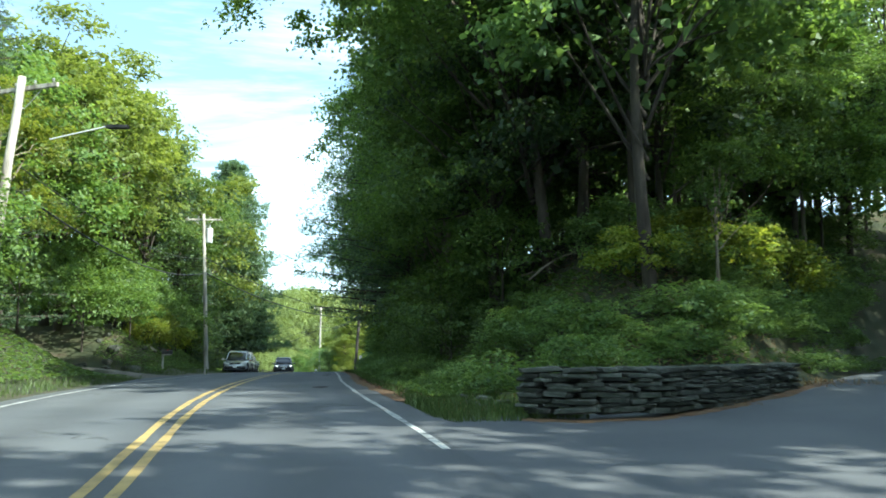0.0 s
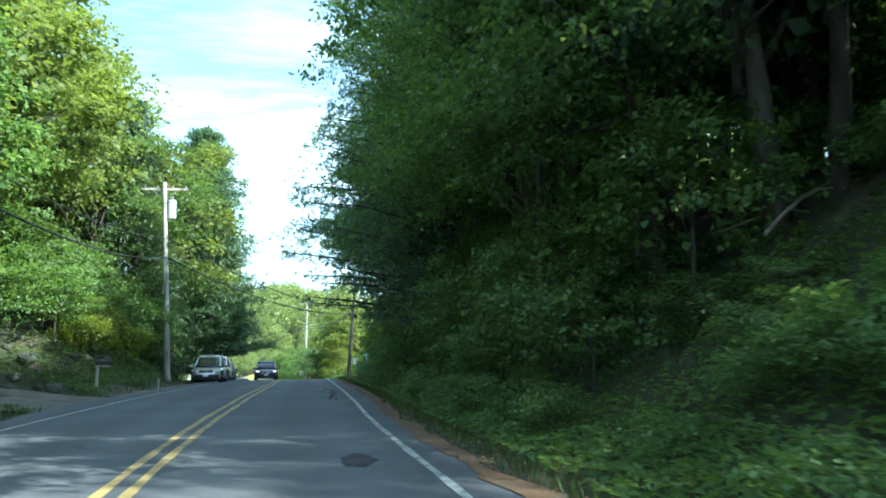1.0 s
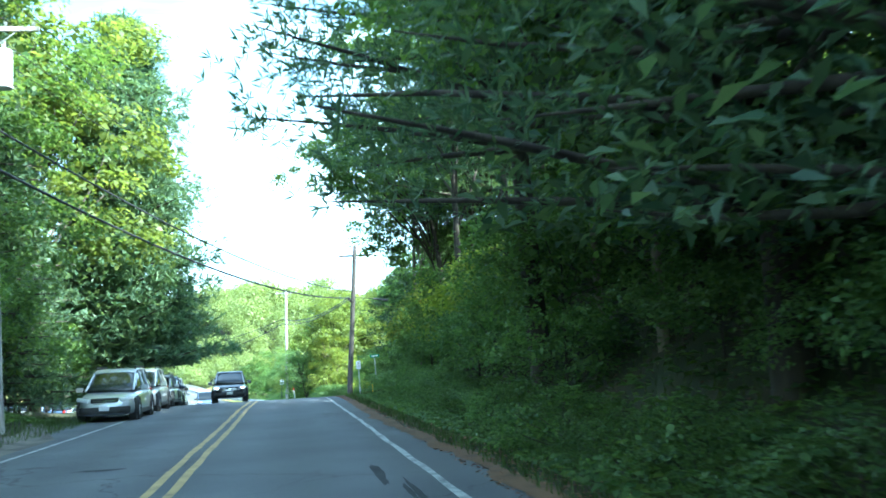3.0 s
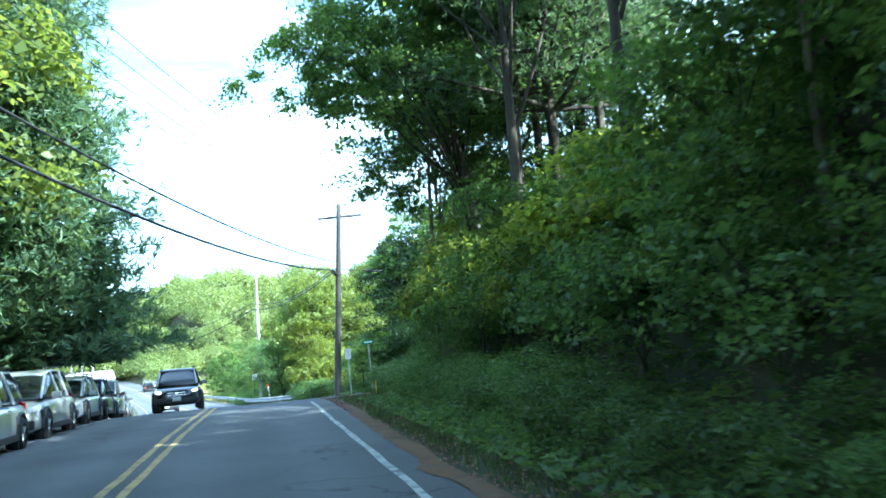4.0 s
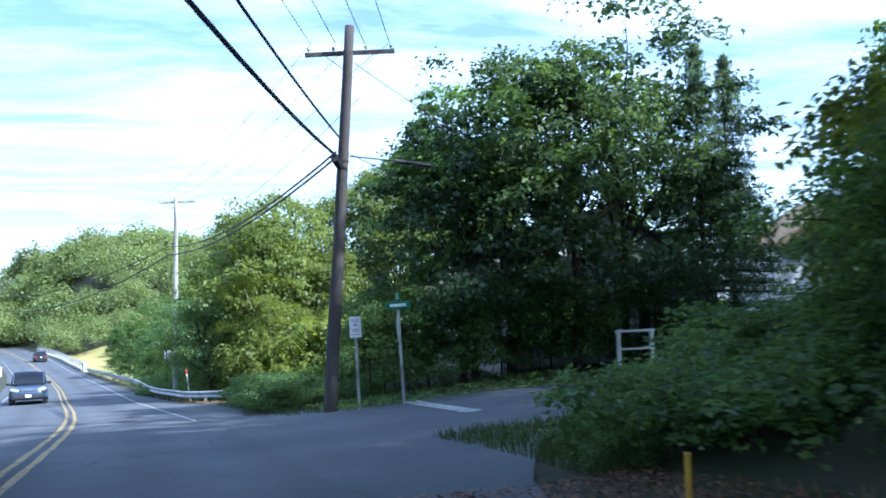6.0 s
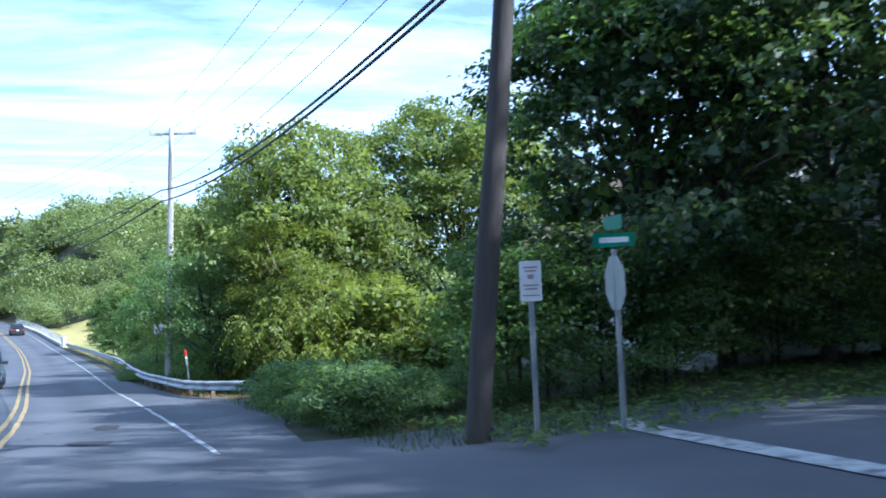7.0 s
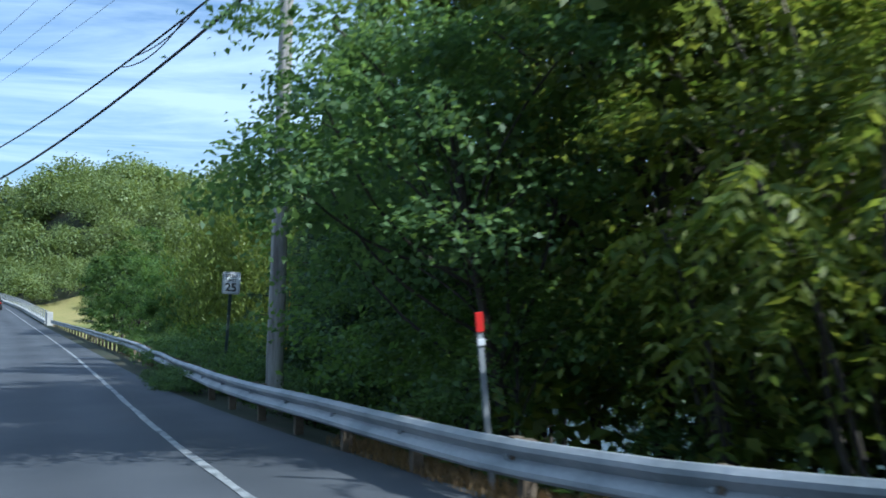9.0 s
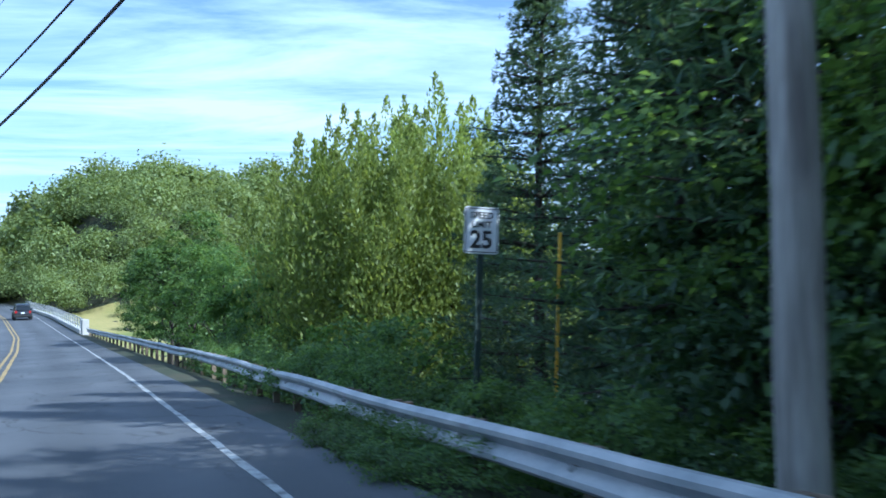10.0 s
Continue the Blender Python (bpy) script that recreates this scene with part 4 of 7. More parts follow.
for k in range(30):
    x = random.uniform(7.0, 14.0)
    under(random.choice(["shrub_b", "shrub_b", "shrub_a"]), *station(x, 18.7 + 1.25 * (x - 7) + random.uniform(0, 4.5)), random.uniform(0.35, 0.6), tall=0.75)
for x, y in ((16, 46), (18.5, 49), (21.5, 51), (24.5, 53), (27.5, 55)):
    plant("low_a", *station(x, y), 1.15)
for s, l, key, sc in [(24.5, 12.8, "near_a", 0.72), (27.5, 16.5, "near_a", 0.75), (30, 20, "near_a", 0.8), (33, 24, "near_a", 0.85), (36, 28, "near_a", 0.9), (26, 14.5, "shrub_c", 1.6), (29, 18.2, "shrub_c", 1.7), (31.5, 22, "shrub_c", 1.8), (35, 26, "shrub_c", 1.8),
                      # these brighter shrubs stand for a patch of sun on the bank
                      (21.5, 12.0, "bright_shrub", 0.8), (23.0, 14.2, "bright_shrub", 0.9), (20.2, 10.2, "bright_shrub", 0.7), (25.0, 17.0, "bright_shrub", 1.0)]:
    plant(key, s, l, sc)
for s, l, sc in [(20.5, 12.5, 0.55)]:
    plant("slim_a", s, l, sc)
# brighter leaf colour stands for sun reaching the understory here
for s, l, sc in [(66.5, 7.6, 0.9), (68.5, 8.2, 1.0), (70.5, 7.8, 1.0), (72.5, 8.4, 1.1), (74.5, 8.6, 1.0), (71.5, 9.8, 0.9), (69.0, 10.5, 0.9), (67.5, 9.2, 0.9), (73.4, 9.4, 0.9), (65.0, 8.6, 0.8), (63.2, 8.0, 1.2), (75.6, 8.0, 1.3), (64.0, 10.2, 0.9)]:
    plant("bright_shrub", s, l, sc)
# tall trees beside the lane and on the far side of the side street, mostly unseen, added to block sun
for s, l, sc in [(12.5, 27.5, 1.42), (17, 35, 1.4), (4, 24, 1.5), (-3, 30, 1.5), (81.5, 25, 1.5), (81, 32, 1.8), (84, 37, 1.7), (86, 43, 1.8), (20, 37, 1.5), (13, 35, 1.5), (87, 35, 1.5), (92, 37, 1.55), (96.5, 34, 1.45), (90, 44, 1.5), (97, 43, 1.4)]:
    plant("maple_a", s, l, sc)
for s in np.arange(25, 75, 1.3):
    plant("shrub_b", s + random.uniform(-0.5, 0.5), 5.6 + 0.5 * float(ease(s, 56, 66)) + random.uniform(-0.25, 0.4), random.uniform(0.42, 0.7), tall=0.85)
for k in range(70):
    l = random.uniform(6.4, 13)
    under(random.choice(["shrub_b", "shrub_a", "shrub_b"]), float(np.interp(l, SIDE_L, SIDE_LO)) - random.uniform(1.2, 8), l, random.uniform(0.4, 0.8), tall=0.8)
for k in range(80):
    under(random.choice(["shrub_b", "shrub_a", "shrub_a"]), random.uniform(60, 77), random.uniform(7.5, 15), random.uniform(0.6, 1.0), tall=0.85)
me = np_mesh("undergrowth", np.concatenate(UNDER), np.arange(sum(len(v) for v in UNDER)).reshape(-1, 4))
tagged(mesh_part("undergrowth", me, LEAF_SHRUB), "low leafy undergrowth covering the wooded bank", "undergrowth", kind="stuff")
# corner of the side street
for s, l, key, sc in [(79.5, 9.5, "shrub_a", 0.8), (80.5, 11.5, "shrub_c", 0.9), (81.5, 14, "shrub_c", 1.0), (82, 17, "shrub_a", 1.1), (82, 20, "shrub_c", 1.0), (78, 12, "bright_shrub", 1.0), (76.5, 9.5, "bright_shrub", 0.9), (77, 14, "slim_a", 0.9), (80, 16, "bright_a", 0.6),
                      (77.5, 7.4, "shrub_c", 0.7), (79.0, 7.6, "shrub_a", 0.75), (80.4, 8.0, "shrub_c", 0.65), (81.6, 8.8, "shrub_a", 0.8), (83.0, 9.8, "shrub_c", 0.75), (84.2, 11.2, "bright_shrub", 0.8), (79.6, 9.4, "bright_shrub", 0.9), (81.8, 10.8, "bright_shrub", 1.0), (84.8, 13.2, "shrub_c", 0.9), (85.4, 15.5, "shrub_a", 1.0), (85.8, 18, "shrub_c", 1.0), (76.0, 8.6, "bright_shrub", 1.3), (78.2, 9.6, "bright_shrub", 1.4), (80.0, 10.6, "shrub_c", 1.2), (82.4, 12.0, "bright_shrub", 1.3), (77.0, 10.4, "shrub_c", 1.3), (74.6, 7.8, "shrub_c", 1.0), (83.8, 11.6, "shrub_c", 1.0), (81.2, 9.4, "bright_shrub", 1.0)]:
    plant(key, s, l, sc)

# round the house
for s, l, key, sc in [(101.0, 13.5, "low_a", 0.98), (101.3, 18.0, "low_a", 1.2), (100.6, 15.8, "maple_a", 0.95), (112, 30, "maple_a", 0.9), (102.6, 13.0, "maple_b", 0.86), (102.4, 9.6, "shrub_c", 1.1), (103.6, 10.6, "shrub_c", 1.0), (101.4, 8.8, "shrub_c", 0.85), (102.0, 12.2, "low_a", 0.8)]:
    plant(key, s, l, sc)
plant("spruce_a", 99.4, 20.2, 0.85, tall=1.1)
plant("spruce_a", 99.8, 21.8, 0.8, tall=1.15)
for k in range(9):
    plant("shrub_c", 101.0 + random.uniform(-0.5, 0.8), 9.5 + k * 1.15, random.uniform(0.9, 1.2))
    plant("shrub_a", 100.4 + random.uniform(-0.3, 0.5), 9.6 + k * 1.2, random.uniform(0.6, 0.85))
# hedge at the corner
for k in range(23):
    s, l = 101.2 + k * 0.42, 6.2 + 0.9 * math.sin(k * 1.7) * 0.4
    plant(random.choice(["shrub_b", "shrub_a"]), s, l + 0.15 * k * 0.2, random.uniform(0.62, 0.82), tall=0.8)
for k in range(22):
    s = random.uniform(100.8, 109.4)
    plant(random.choice(["shrub_b", "shrub_a"]), s, 7.6 + random.uniform(0, 3.2), random.uniform(0.5, 0.7) if s < 103 else random.uniform(0.32, 0.5), tall=0.75)
# behind the guard rail
plant("reach_a", 120.3, 7.1, 1.0, turn=10)
plant("sunny_a", 120.8, 9.6, 0.92, tall=1.1)
plant("sunny_a", 121.8, 10.4, 0.85, turn=140, tall=1.35)
for s, l, key, sc in [(122, 11.6, "sunny_a", 0.98), (117.5, 9.0, "bright_a", 0.75), (118.5, 12.0, "bright_a", 0.66), (126.5, 20.4, "round_a", 1.05),
                      (116, 8.4, "sumac_a", 1.0), (117.5, 8.4, "sumac_a", 1.05), (115.5, 10.2, "sumac_a", 1.1), (117.8, 11.5, "sumac_a", 1.2), (115, 12.5, "bright_shrub", 1.8), (115.2, 9.4, "shrub_a", 0.8), (119.2, 8.4, "shrub_a", 0.8), (117.0, 9.9, "shrub_c", 1.0), (118.5, 9.8, "bright_shrub", 1.7), (116.5, 11, "bright_shrub", 1.6), (115.8, 15.5, "bright_shrub", 1.3), (116.5, 17.5, "bright_shrub", 1.3), (117.5, 20.5, "bright_shrub", 1.4), (145, 34, "maple_b", 1.0), (150, 38, "maple_a", 0.9), (117, 13.5, "bright_shrub", 1.4), (118, 16, "sumac_a", 1.0), (117, 18.5, "sumac_a", 0.9), (119, 19, "bright_shrub", 1.4), (114.6, 14.8, "bright_shrub", 1.6), (115.6, 17, "bright_shrub", 1.6), (114, 11, "shrub_a", 0.8),
                      (120, 6.8, "shrub_c", 0.8), (122, 7.2, "shrub_c", 0.85), (124, 8.0, "shrub_c", 0.9), (126, 9.6, "oak_a", 0.6), (124.2, 9.9, "near_a", 0.95), (127.5, 13.5, "near_a", 1.0), (125.2, 14.8, "low_a", 1.15), (128, 11.2, "maple_b", 0.85), (131, 9.3, "spruce_a", 1.08), (130.6, 10.8, "near_a", 0.95), (132.8, 9.4, "pine_b", 0.8), (134.5, 10.5, "spruce_a", 1.1), (138.5, 10.8, "pine_b", 0.82), (129.5, 9.5, "low_a", 0.62), (131, 12, "oak_a", 0.8),
                      (143, 12, "spruce_a", 0.8), (151.5, 11.8, "cedar_a", 1.55), (153.5, 14.6, "cedar_a", 1.75), (150.2, 14.0, "cedar_a", 1.5), (146, 9, "shrub_c", 1.1), (141, 8.6, "shrub_c", 1.2), (137, 8.4, "shrub_a", 1.2), (151, 8.5, "shrub_c", 1.1), (157, 9, "shrub_c", 1.3),
                      (160, 10, "maple_b", 0.68), (166, 9.5, "maple_a", 0.70), (173, 9, "maple_b", 0.85), (180, 9, "maple_a", 0.72), (187, 10.5, "maple_b", 0.8), (184, 16, "maple_a", 0.8), (170, 16, "maple_a", 0.8), (192, 14, "maple_b", 0.8),
                      (158, 18, "back_a", 0.8), (140, 18, "back_a", 0.8), (134, 17, "back_a", 0.8), (140, 36, "back_a", 0.6)]:
    plant(key, s, l, sc)
for k in range(30):
    plant(random.choice(["shrub_a", "shrub_b"]), 125 + k * 0.95, 5.9 + random.uniform(-0.1, 0.6) + 0.35 * (k > 20), random.uniform(0.45, 0.7))
for k in range(8):
    plant("shrub_b", 129.5 + k * 0.5, 4.75 + random.uniform(-0.2, 0.2), 0.42, tall=0.7)

# thicket under the trees on the left bank
for k in range(26):
    s = random.choice([random.uniform(18, 34.5), random.uniform(44.5, 60)])
    plant(random.choice(["shrub_c", "shrub_a", "shrub_c"]), s, -random.uniform(8.0, 11.5), random.uniform(1.1, 1.6))
for k in range(16):
    plant(random.choice(["shrub_c", "shrub_c", "shrub_a"]), 66 + k * 2.1, -random.uniform(8.3, 9.6), random.uniform(1.0, 1.35))
# left side
for s, l, key, sc in [(33, -12.5, "pine_a", 1.15), (27, -12.5, "pine_b", 1.25), (40, -13.5, "pine_a", 1.15), (47.5, -11.2, "sunny_a", 1.25), (52, -13.2, "sunny_a", 1.5), (58.0, -14.2, "sunny_a", 1.55), (67.0, -10.8, "near_a", 1.5), (72.5, -14.5, "sunny_a", 1.75), (80.5, -15.0, "sunny_a", 1.75), (64.5, -14.5, "sunny_a", 1.7), (68.5, -8.6, "spruce_a", 1.45), (42.5, -13, "maple_a", 1.25),
                      (20, -11, "sunny_a", 1.0), (13, -11, "back_a", 1.0), (4, -11, "back_a", 1.0), (-8, -11, "back_a", 1.1), (31, -9, "bright_a", 0.9), (27, -8.2, "shrub_c", 1.2), (36, -18, "bright_a", 1.2), (45, -16, "back_a", 1.3), (56, -17, "back_a", 1.3),
                      (48, -7.6, "shrub_c", 1.0), (52, -7.6, "bright_shrub", 1.0), (55, -7.3, "shrub_c", 0.9), (60, -7.2, "shrub_c", 1.2), (63, -7.0, "shrub_c", 1.2), (67, -7.2, "shrub_c", 1.3), (70, -8, "spruce_a", 1.0), (31, -7.5, "shrub_c", 1.1), (24, -7.2, "shrub_c", 1.2), (21, -7.0, "shrub_a", 1.2), (17, -7.3, "shrub_c", 1.1), (13, -7, "shrub_a", 1.2), (50, -7.0, "bright_shrub", 0.8), (57.5, -6.8, "bright_shrub", 0.8),
                      (84.5, -6.3, "pine_c", 1.2), (89, -8.6, "pine_b", 1.0), (78, -9.0, "sunny_a", 1.45), (84, -15, "back_a", 1.15), (73, -9.0, "shrub_c", 1.2), (79, -8.5, "shrub_c", 1.0), (70, -16, "back_a", 1.2), (97, -14, "maple_b", 0.8)]:
    plant(key, s, l, sc)
tagged(mesh_part("water", np_mesh("water", [(*spot(s, l)[:2], -6.5) for s, l in ((114, 17), (210, 12), (210, 90), (114, 90))], [(0, 1, 2, 3)]), WATER), "still blue-grey river water", "water", kind="structure")
# ---- far woods, meadow and hill ----


def far_crown(seed, clumps=60, per=9, size=0.85):
    r = np.random.default_rng(seed)
    d = unit(clumps, r)
    d[:, 2] = np.abs(d[:, 2]) * 1.2 - 0.35
    c = d * (0.7 + 0.3 * r.random(clumps))[:, None] * np.array([3.6, 3.6, 3.8]) + np.array([0, 0, 5.5])
    pos = np.repeat(c, per, 0) + r.normal(size=(clumps * per, 3)) * np.array([0.8, 0.8, 0.55])
    return leaves(pos, size, size * 0.75, r, 0.5, np.repeat(d, per, 0))


FAR = [far_crown(60 + k) for k in range(5)]
FAR_FINE = [far_crown(70 + k, 120, 9, 0.42) for k in range(3)]


def woods(name, places, seed, mat, label):
    """Far trees joined into one mesh."""
    r = np.random.default_rng(seed)
    verts, faces, base = [], [], 0
    for k, (s, l, sc) in enumerate(places):
        v, f = FAR_FINE[int(r.integers(0, 3))] if (sc > 1.38 and s < 345) or (s < 300 and -40 < l < 60) else FAR[int(r.integers(0, 5))]
        a = r.random() * 6.283
        turn = np.array([[math.cos(a), -math.sin(a), 0], [math.sin(a), math.cos(a), 0], [0, 0, 1]])
        w = (v @ turn.T) * np.array([sc, sc, sc * (0.85 + 0.4 * r.random())]) + np.array(spot(s, l, -2.4 * sc))
        verts.append(w)
        faces.append(f + base)
        base += len(w)
    me = np_mesh(name, np.concatenate(verts), np.concatenate(faces))
    return tagged(mesh_part(name, me, mat), label, "woods", kind="stuff")


places = []
for s in np.arange(272, 345, 10):
    for l in np.arange(-130, 120, 7.5):
        if abs(l) > 11 or s > 290:
            places.append((s + rng.uniform(-4, 4), l + rng.uniform(-3, 3), rng.uniform(0.85, 1.35)))
places += [(s + rng.uniform(-4, 4), l + rng.uniform(-2, 2), rng.uniform(0.3, 0.5)) for s in (262, 267, 274) for l in np.arange(-64, 64, 4.2) if abs(l) > 8]
places += [(s + rng.uniform(-4, 4), l + rng.uniform(-2, 2), rng.uniform(1.4, 2.0)) for s in (305, 318, 334) for l in np.arange(-36, 64, 6.0)]
places += [(s + rng.uniform(-2.5, 2.5), l + rng.uniform(-2, 2), rng.uniform(0.55, 0.95)) for s in (256, 263, 270, 278, 286) for l in np.arange(-70, 76, 4.6) if abs(l) > 7]
places += [(s, l, rng.uniform(0.8, 1.1)) for s in (296, 302) for l in np.arange(-12, 13, 4.0)]
woods("far_woods", places, 3, LEAF_FAR, "sunlit green woods on the far hill")
places = [(s + rng.uniform(-5, 5), l + rng.uniform(-4, 4), rng.uniform(1.1, 1.7)) for s in np.arange(365, 520, 32) for l in np.arange(-220, 260, 15)]
woods("hill_woods", places, 4, LEAF_FAR, "hazy green woods along the hill top")
places = [(s + rng.uniform(-3, 3), l + rng.uniform(-2, 2), rng.uniform(0.7, 1.1)) for s in np.arange(205, 262, 8) for l in (33, 40, 50, 62, 80)]
places += [(s + rng.uniform(-3, 3), l + rng.uniform(-2, 2), rng.uniform(0.28, 0.45)) for s in np.arange(212, 275, 6) for l in (18, 22, 27)]
places += [(s + rng.uniform(-3, 3), l + rng.uniform(-2, 2), rng.uniform(0.7, 1.15)) for s in np.arange(150, 205, 9) for l in (24, 31, 39, 50, 64)]
places += [(s + rng.uniform(-6, 6), l + rng.uniform(-3, 3), rng.uniform(0.9, 1.3)) for s in (185, 215, 245) for l in np.arange(72, 200, 9)]
woods("river_woods", places, 5, LEAF_FAR, "green trees beside the river")
places = [(s + rng.uniform(-3, 3), l + rng.uniform(-2, 2), rng.uniform(1.0, 1.5)) for s in np.arange(-60, 100, 9) for l in (-24, -33, -44, -58)]
places += [(s + rng.uniform(-3, 3), l + rng.uniform(-2, 2), rng.uniform(1.0, 1.5)) for s in np.arange(-60, 48, 9) for l in (40, 50, 62)]
places += [(s + rng.uniform(-3, 3), l + rng.uniform(-3, 3), rng.uniform(1.0, 1.4)) for s in (-70, -80, -90) for l in np.arange(-50, 60, 8)]
places += [(s + rng.uniform(-3, 3), l + rng.uniform(-3, 3), rng.uniform(0.9, 1.3)) for s in np.arange(108, 175, 9) for l in (-45, -55, -68, -85)]
woods("back_woods", places, 6, LEAF_OAK, "dense green woods behind the roadside trees")
tagged(strip("meadow", 196, 262, lambda s: -60.0, lambda s: -5.5, FIELD, 0.06, 3.0, 24, False), "sunlit yellow-green meadow", "meadow", kind="structure")
tagged(strip("meadow", 204, 258, lambda s: 5.5, lambda s: 46.0, FIELD, 0.06, 3.0, 20, False), "sunlit yellow-green meadow beside the bridge", "meadow", kind="structure")

# ---- utility poles and wires ----


def insulator(parent, p, h=0.14, r=0.05):
    bm = bmesh.new()
    rod(bm, p, Vector(p) + Vector((0, 0, h)), 0.018, 0.018, 6)
    for k in range(3):
        rod(bm, Vector(p) + Vector((0, 0, h * (0.35 + 0.22 * k))), Vector(p) + Vector((0, 0, h * (0.5 + 0.22 * k))), r, r * 0.55, 8)
    return part("insulator", bm, PORCELAIN, parent)


def utility_pole(foot, top, mat, label, arms=(), r0=0.16, r1=0.10):
    """A wooden pole from foot to top (world). arms: (height under the top, half length, turn, insulators at)."""
    foot, top = Vector(foot), Vector(top)
    ob = thing("utility_pole", Matrix.Translation(foot), label, "utility pole", "utility poles")
    way = top - foot
    r = np.random.default_rng(int(abs(foot.x * 10)))
    v, f = tube([way * (k / 10) + Vector((r.normal() * 0.008, r.normal() * 0.008, 0)) - Vector((0, 0, 0.3 if k == 0 else 0)) for k in range(11)], list(np.linspace(r0, r1, 11)), 12)
    f.append(tuple(range(len(v) - 12, len(v))))
    me = bpy.data.meshes.new("shaft")
    me.from_pydata(v, [], f)
    mesh_part("shaft", me, mat, ob, "", True)
    for under, half, turn, spots in arms:
        m = Matrix.Translation(way * (1 - under / way.length)) @ pose(0, 0, 0, 0, 0, turn)
        arm = part("crossarm", block((0, r1 + 0.06, 0), (half * 2, 0.09, 0.12), m, 0.01), mat, ob)
        bm = bmesh.new()
        for sgn in (-1, 1):
            rod(bm, m @ Vector((sgn * half * 0.55, r1 + 0.06, -0.05)), m @ Vector((0, r1 + 0.04, -0.6)), 0.014, sides=5)
        part("brace", bm, GALVANISED, ob)
        for u in spots:
            insulator(arm, m @ Vector((u, r1 + 0.06, 0.06)))
    return ob


def wire(a, b, sag, radius, label="black overhead cable between the poles", name="overhead_wire", n=22):
    a, b = Vector(a), Vector(b)
    pts = [a.lerp(b, k / n) - Vector((0, 0, sag * 4 * (k / n) * (1 - k / n))) for k in range(n + 1)]
    v, f = tube(pts, radius, 6)
    me = bpy.data.meshes.new(name)
    me.from_pydata(v, [], f)
    return tagged(mesh_part(name, me, CABLE), label, "overhead wire", "overhead wires")


FOOT_A, TOP_A = at_ground(-15.85, 59.8), Vector((-16.5, 60.5, 11.2))
pole_a = utility_pole(FOOT_A, TOP_A, POLE_WOOD, "weathered pale wooden utility pole with a transformer", [(0.35, 1.25, 5, (-1.1, -0.4, 0.4, 1.1))])
rel = TOP_A - FOOT_A
can = bmesh.new()
rod(can, rel + Vector((0.42, 0, -2.0)), rel + Vector((0.42, 0, -1.05)), 0.24, 0.24, 14)
rod(can, rel + Vector((0.42, 0, -1.05)), rel + Vector((0.42, 0, -0.98)), 0.26, 0.2, 14)
can_ob = part("transformer", can, plain("transformer_grey", (0.42, 0.44, 0.45), 0.5), pole_a, "grey transformer can")
insulator(can_ob, rel + Vector((0.35, 0.1, -0.98)), 0.2, 0.04)
insulator(can_ob, rel + Vector((0.5, -0.1, -0.98)), 0.2, 0.04)
part("bracket", block(rel + Vector((0.17, 0, -1.5)), (0.2, 0.1, 0.5)), GALVANISED, pole_a)
part("meter_box", block(rel + Vector((0.2, -0.15, -5.9)), (0.2, 0.14, 0.42), None, 0.01), GALVANISED, pole_a)
FOOT_B, TOP_B = at_ground(-9.74, 99.29), Vector((-8.95, 98.9, 9.3))
pole_b = utility_pole(FOOT_B, TOP_B, POLE_DARK, "dark leaning wooden utility pole with cable bundle", [(0.7, 1.25, -12, (-1.15, -0.45, 0.45, 1.15))], 0.19, 0.13)
FOOT_T, TOP_T = at_ground(-17.74, 128.5), Vector((-17.6, 128.7, 8.5))
utility_pole(FOOT_T, TOP_T, POLE_WOOD, "weathered grey wooden utility pole at the guard rail", [(0.25, 1.12, -12, (-1.05, 0, 1.05))], 0.172, 0.11)
FOOT_L, TOP_L = spot(24.5, -6.3), Vector((-11.75, 24.0, 9.25))
pole_l = utility_pole(FOOT_L + Vector((-0.05, 0, 0)), TOP_L, POLE_WOOD, "leaning weathered wooden utility pole with a street lamp", [(0.3, 1.15, -20, (-1.0, -0.35, 0.35, 1.0))], 0.15, 0.11)
rl = TOP_L - FOOT_L - Vector((-0.9, 0, 0))
bm = bmesh.new()
rod(bm, rl + Vector((0, 0, -1.8)), rl + Vector((1.5, 0.3, -1.35)), 0.025, sides=6)
arm = part("lamp_arm", bm, GALVANISED, pole_l)
part("lamp_head", block(rl + Vector((1.75, 0.35, -1.36)), (0.6, 0.2, 0.1), None, 0.03), BLACK_TRIM, arm)
FOOT_F = at_ground(-36.7, 144.0)
utility_pole(FOOT_F, FOOT_F + Vector((0.1, 0, 9.0)), POLE_WOOD, "distant pale wooden pole by the parking lot", [], 0.15, 0.1)
FOOT_G = at_ground(-40.2, 148.0)
utility_pole(FOOT_G, FOOT_G + Vector((0.1, 0, 6.5)), POLE_WOOD, "distant short pale wooden pole by the parking lot", [], 0.12, 0.09)
CLAMP = Vector((-9.43, 98.6, 5.5))
bm = bmesh.new()
rod(bm, CLAMP - FOOT_B + Vector((-0.05, -0.25, 0.05)), CLAMP - FOOT_B + Vector((0.1, 0.25, -0.12)), 0.12, 0.09, 8)
part("cable_clamp", bm, CABLE, pole_b)
bm = bmesh.new()
rod(bm, CLAMP - FOOT_B + Vector((0.35, 0.1, 0.15)), CLAMP - FOOT_B + Vector((2.4, 0.25, -0.05)), 0.02, sides=6)
rod(bm, CLAMP - FOOT_B + Vector((1.6, 0.2, 0.02)), CLAMP - FOOT_B + Vector((2.6, 0.28, -0.1)), 0.06, 0.06, 8)
part("lamp_arm", bm, CABLE, pole_b)
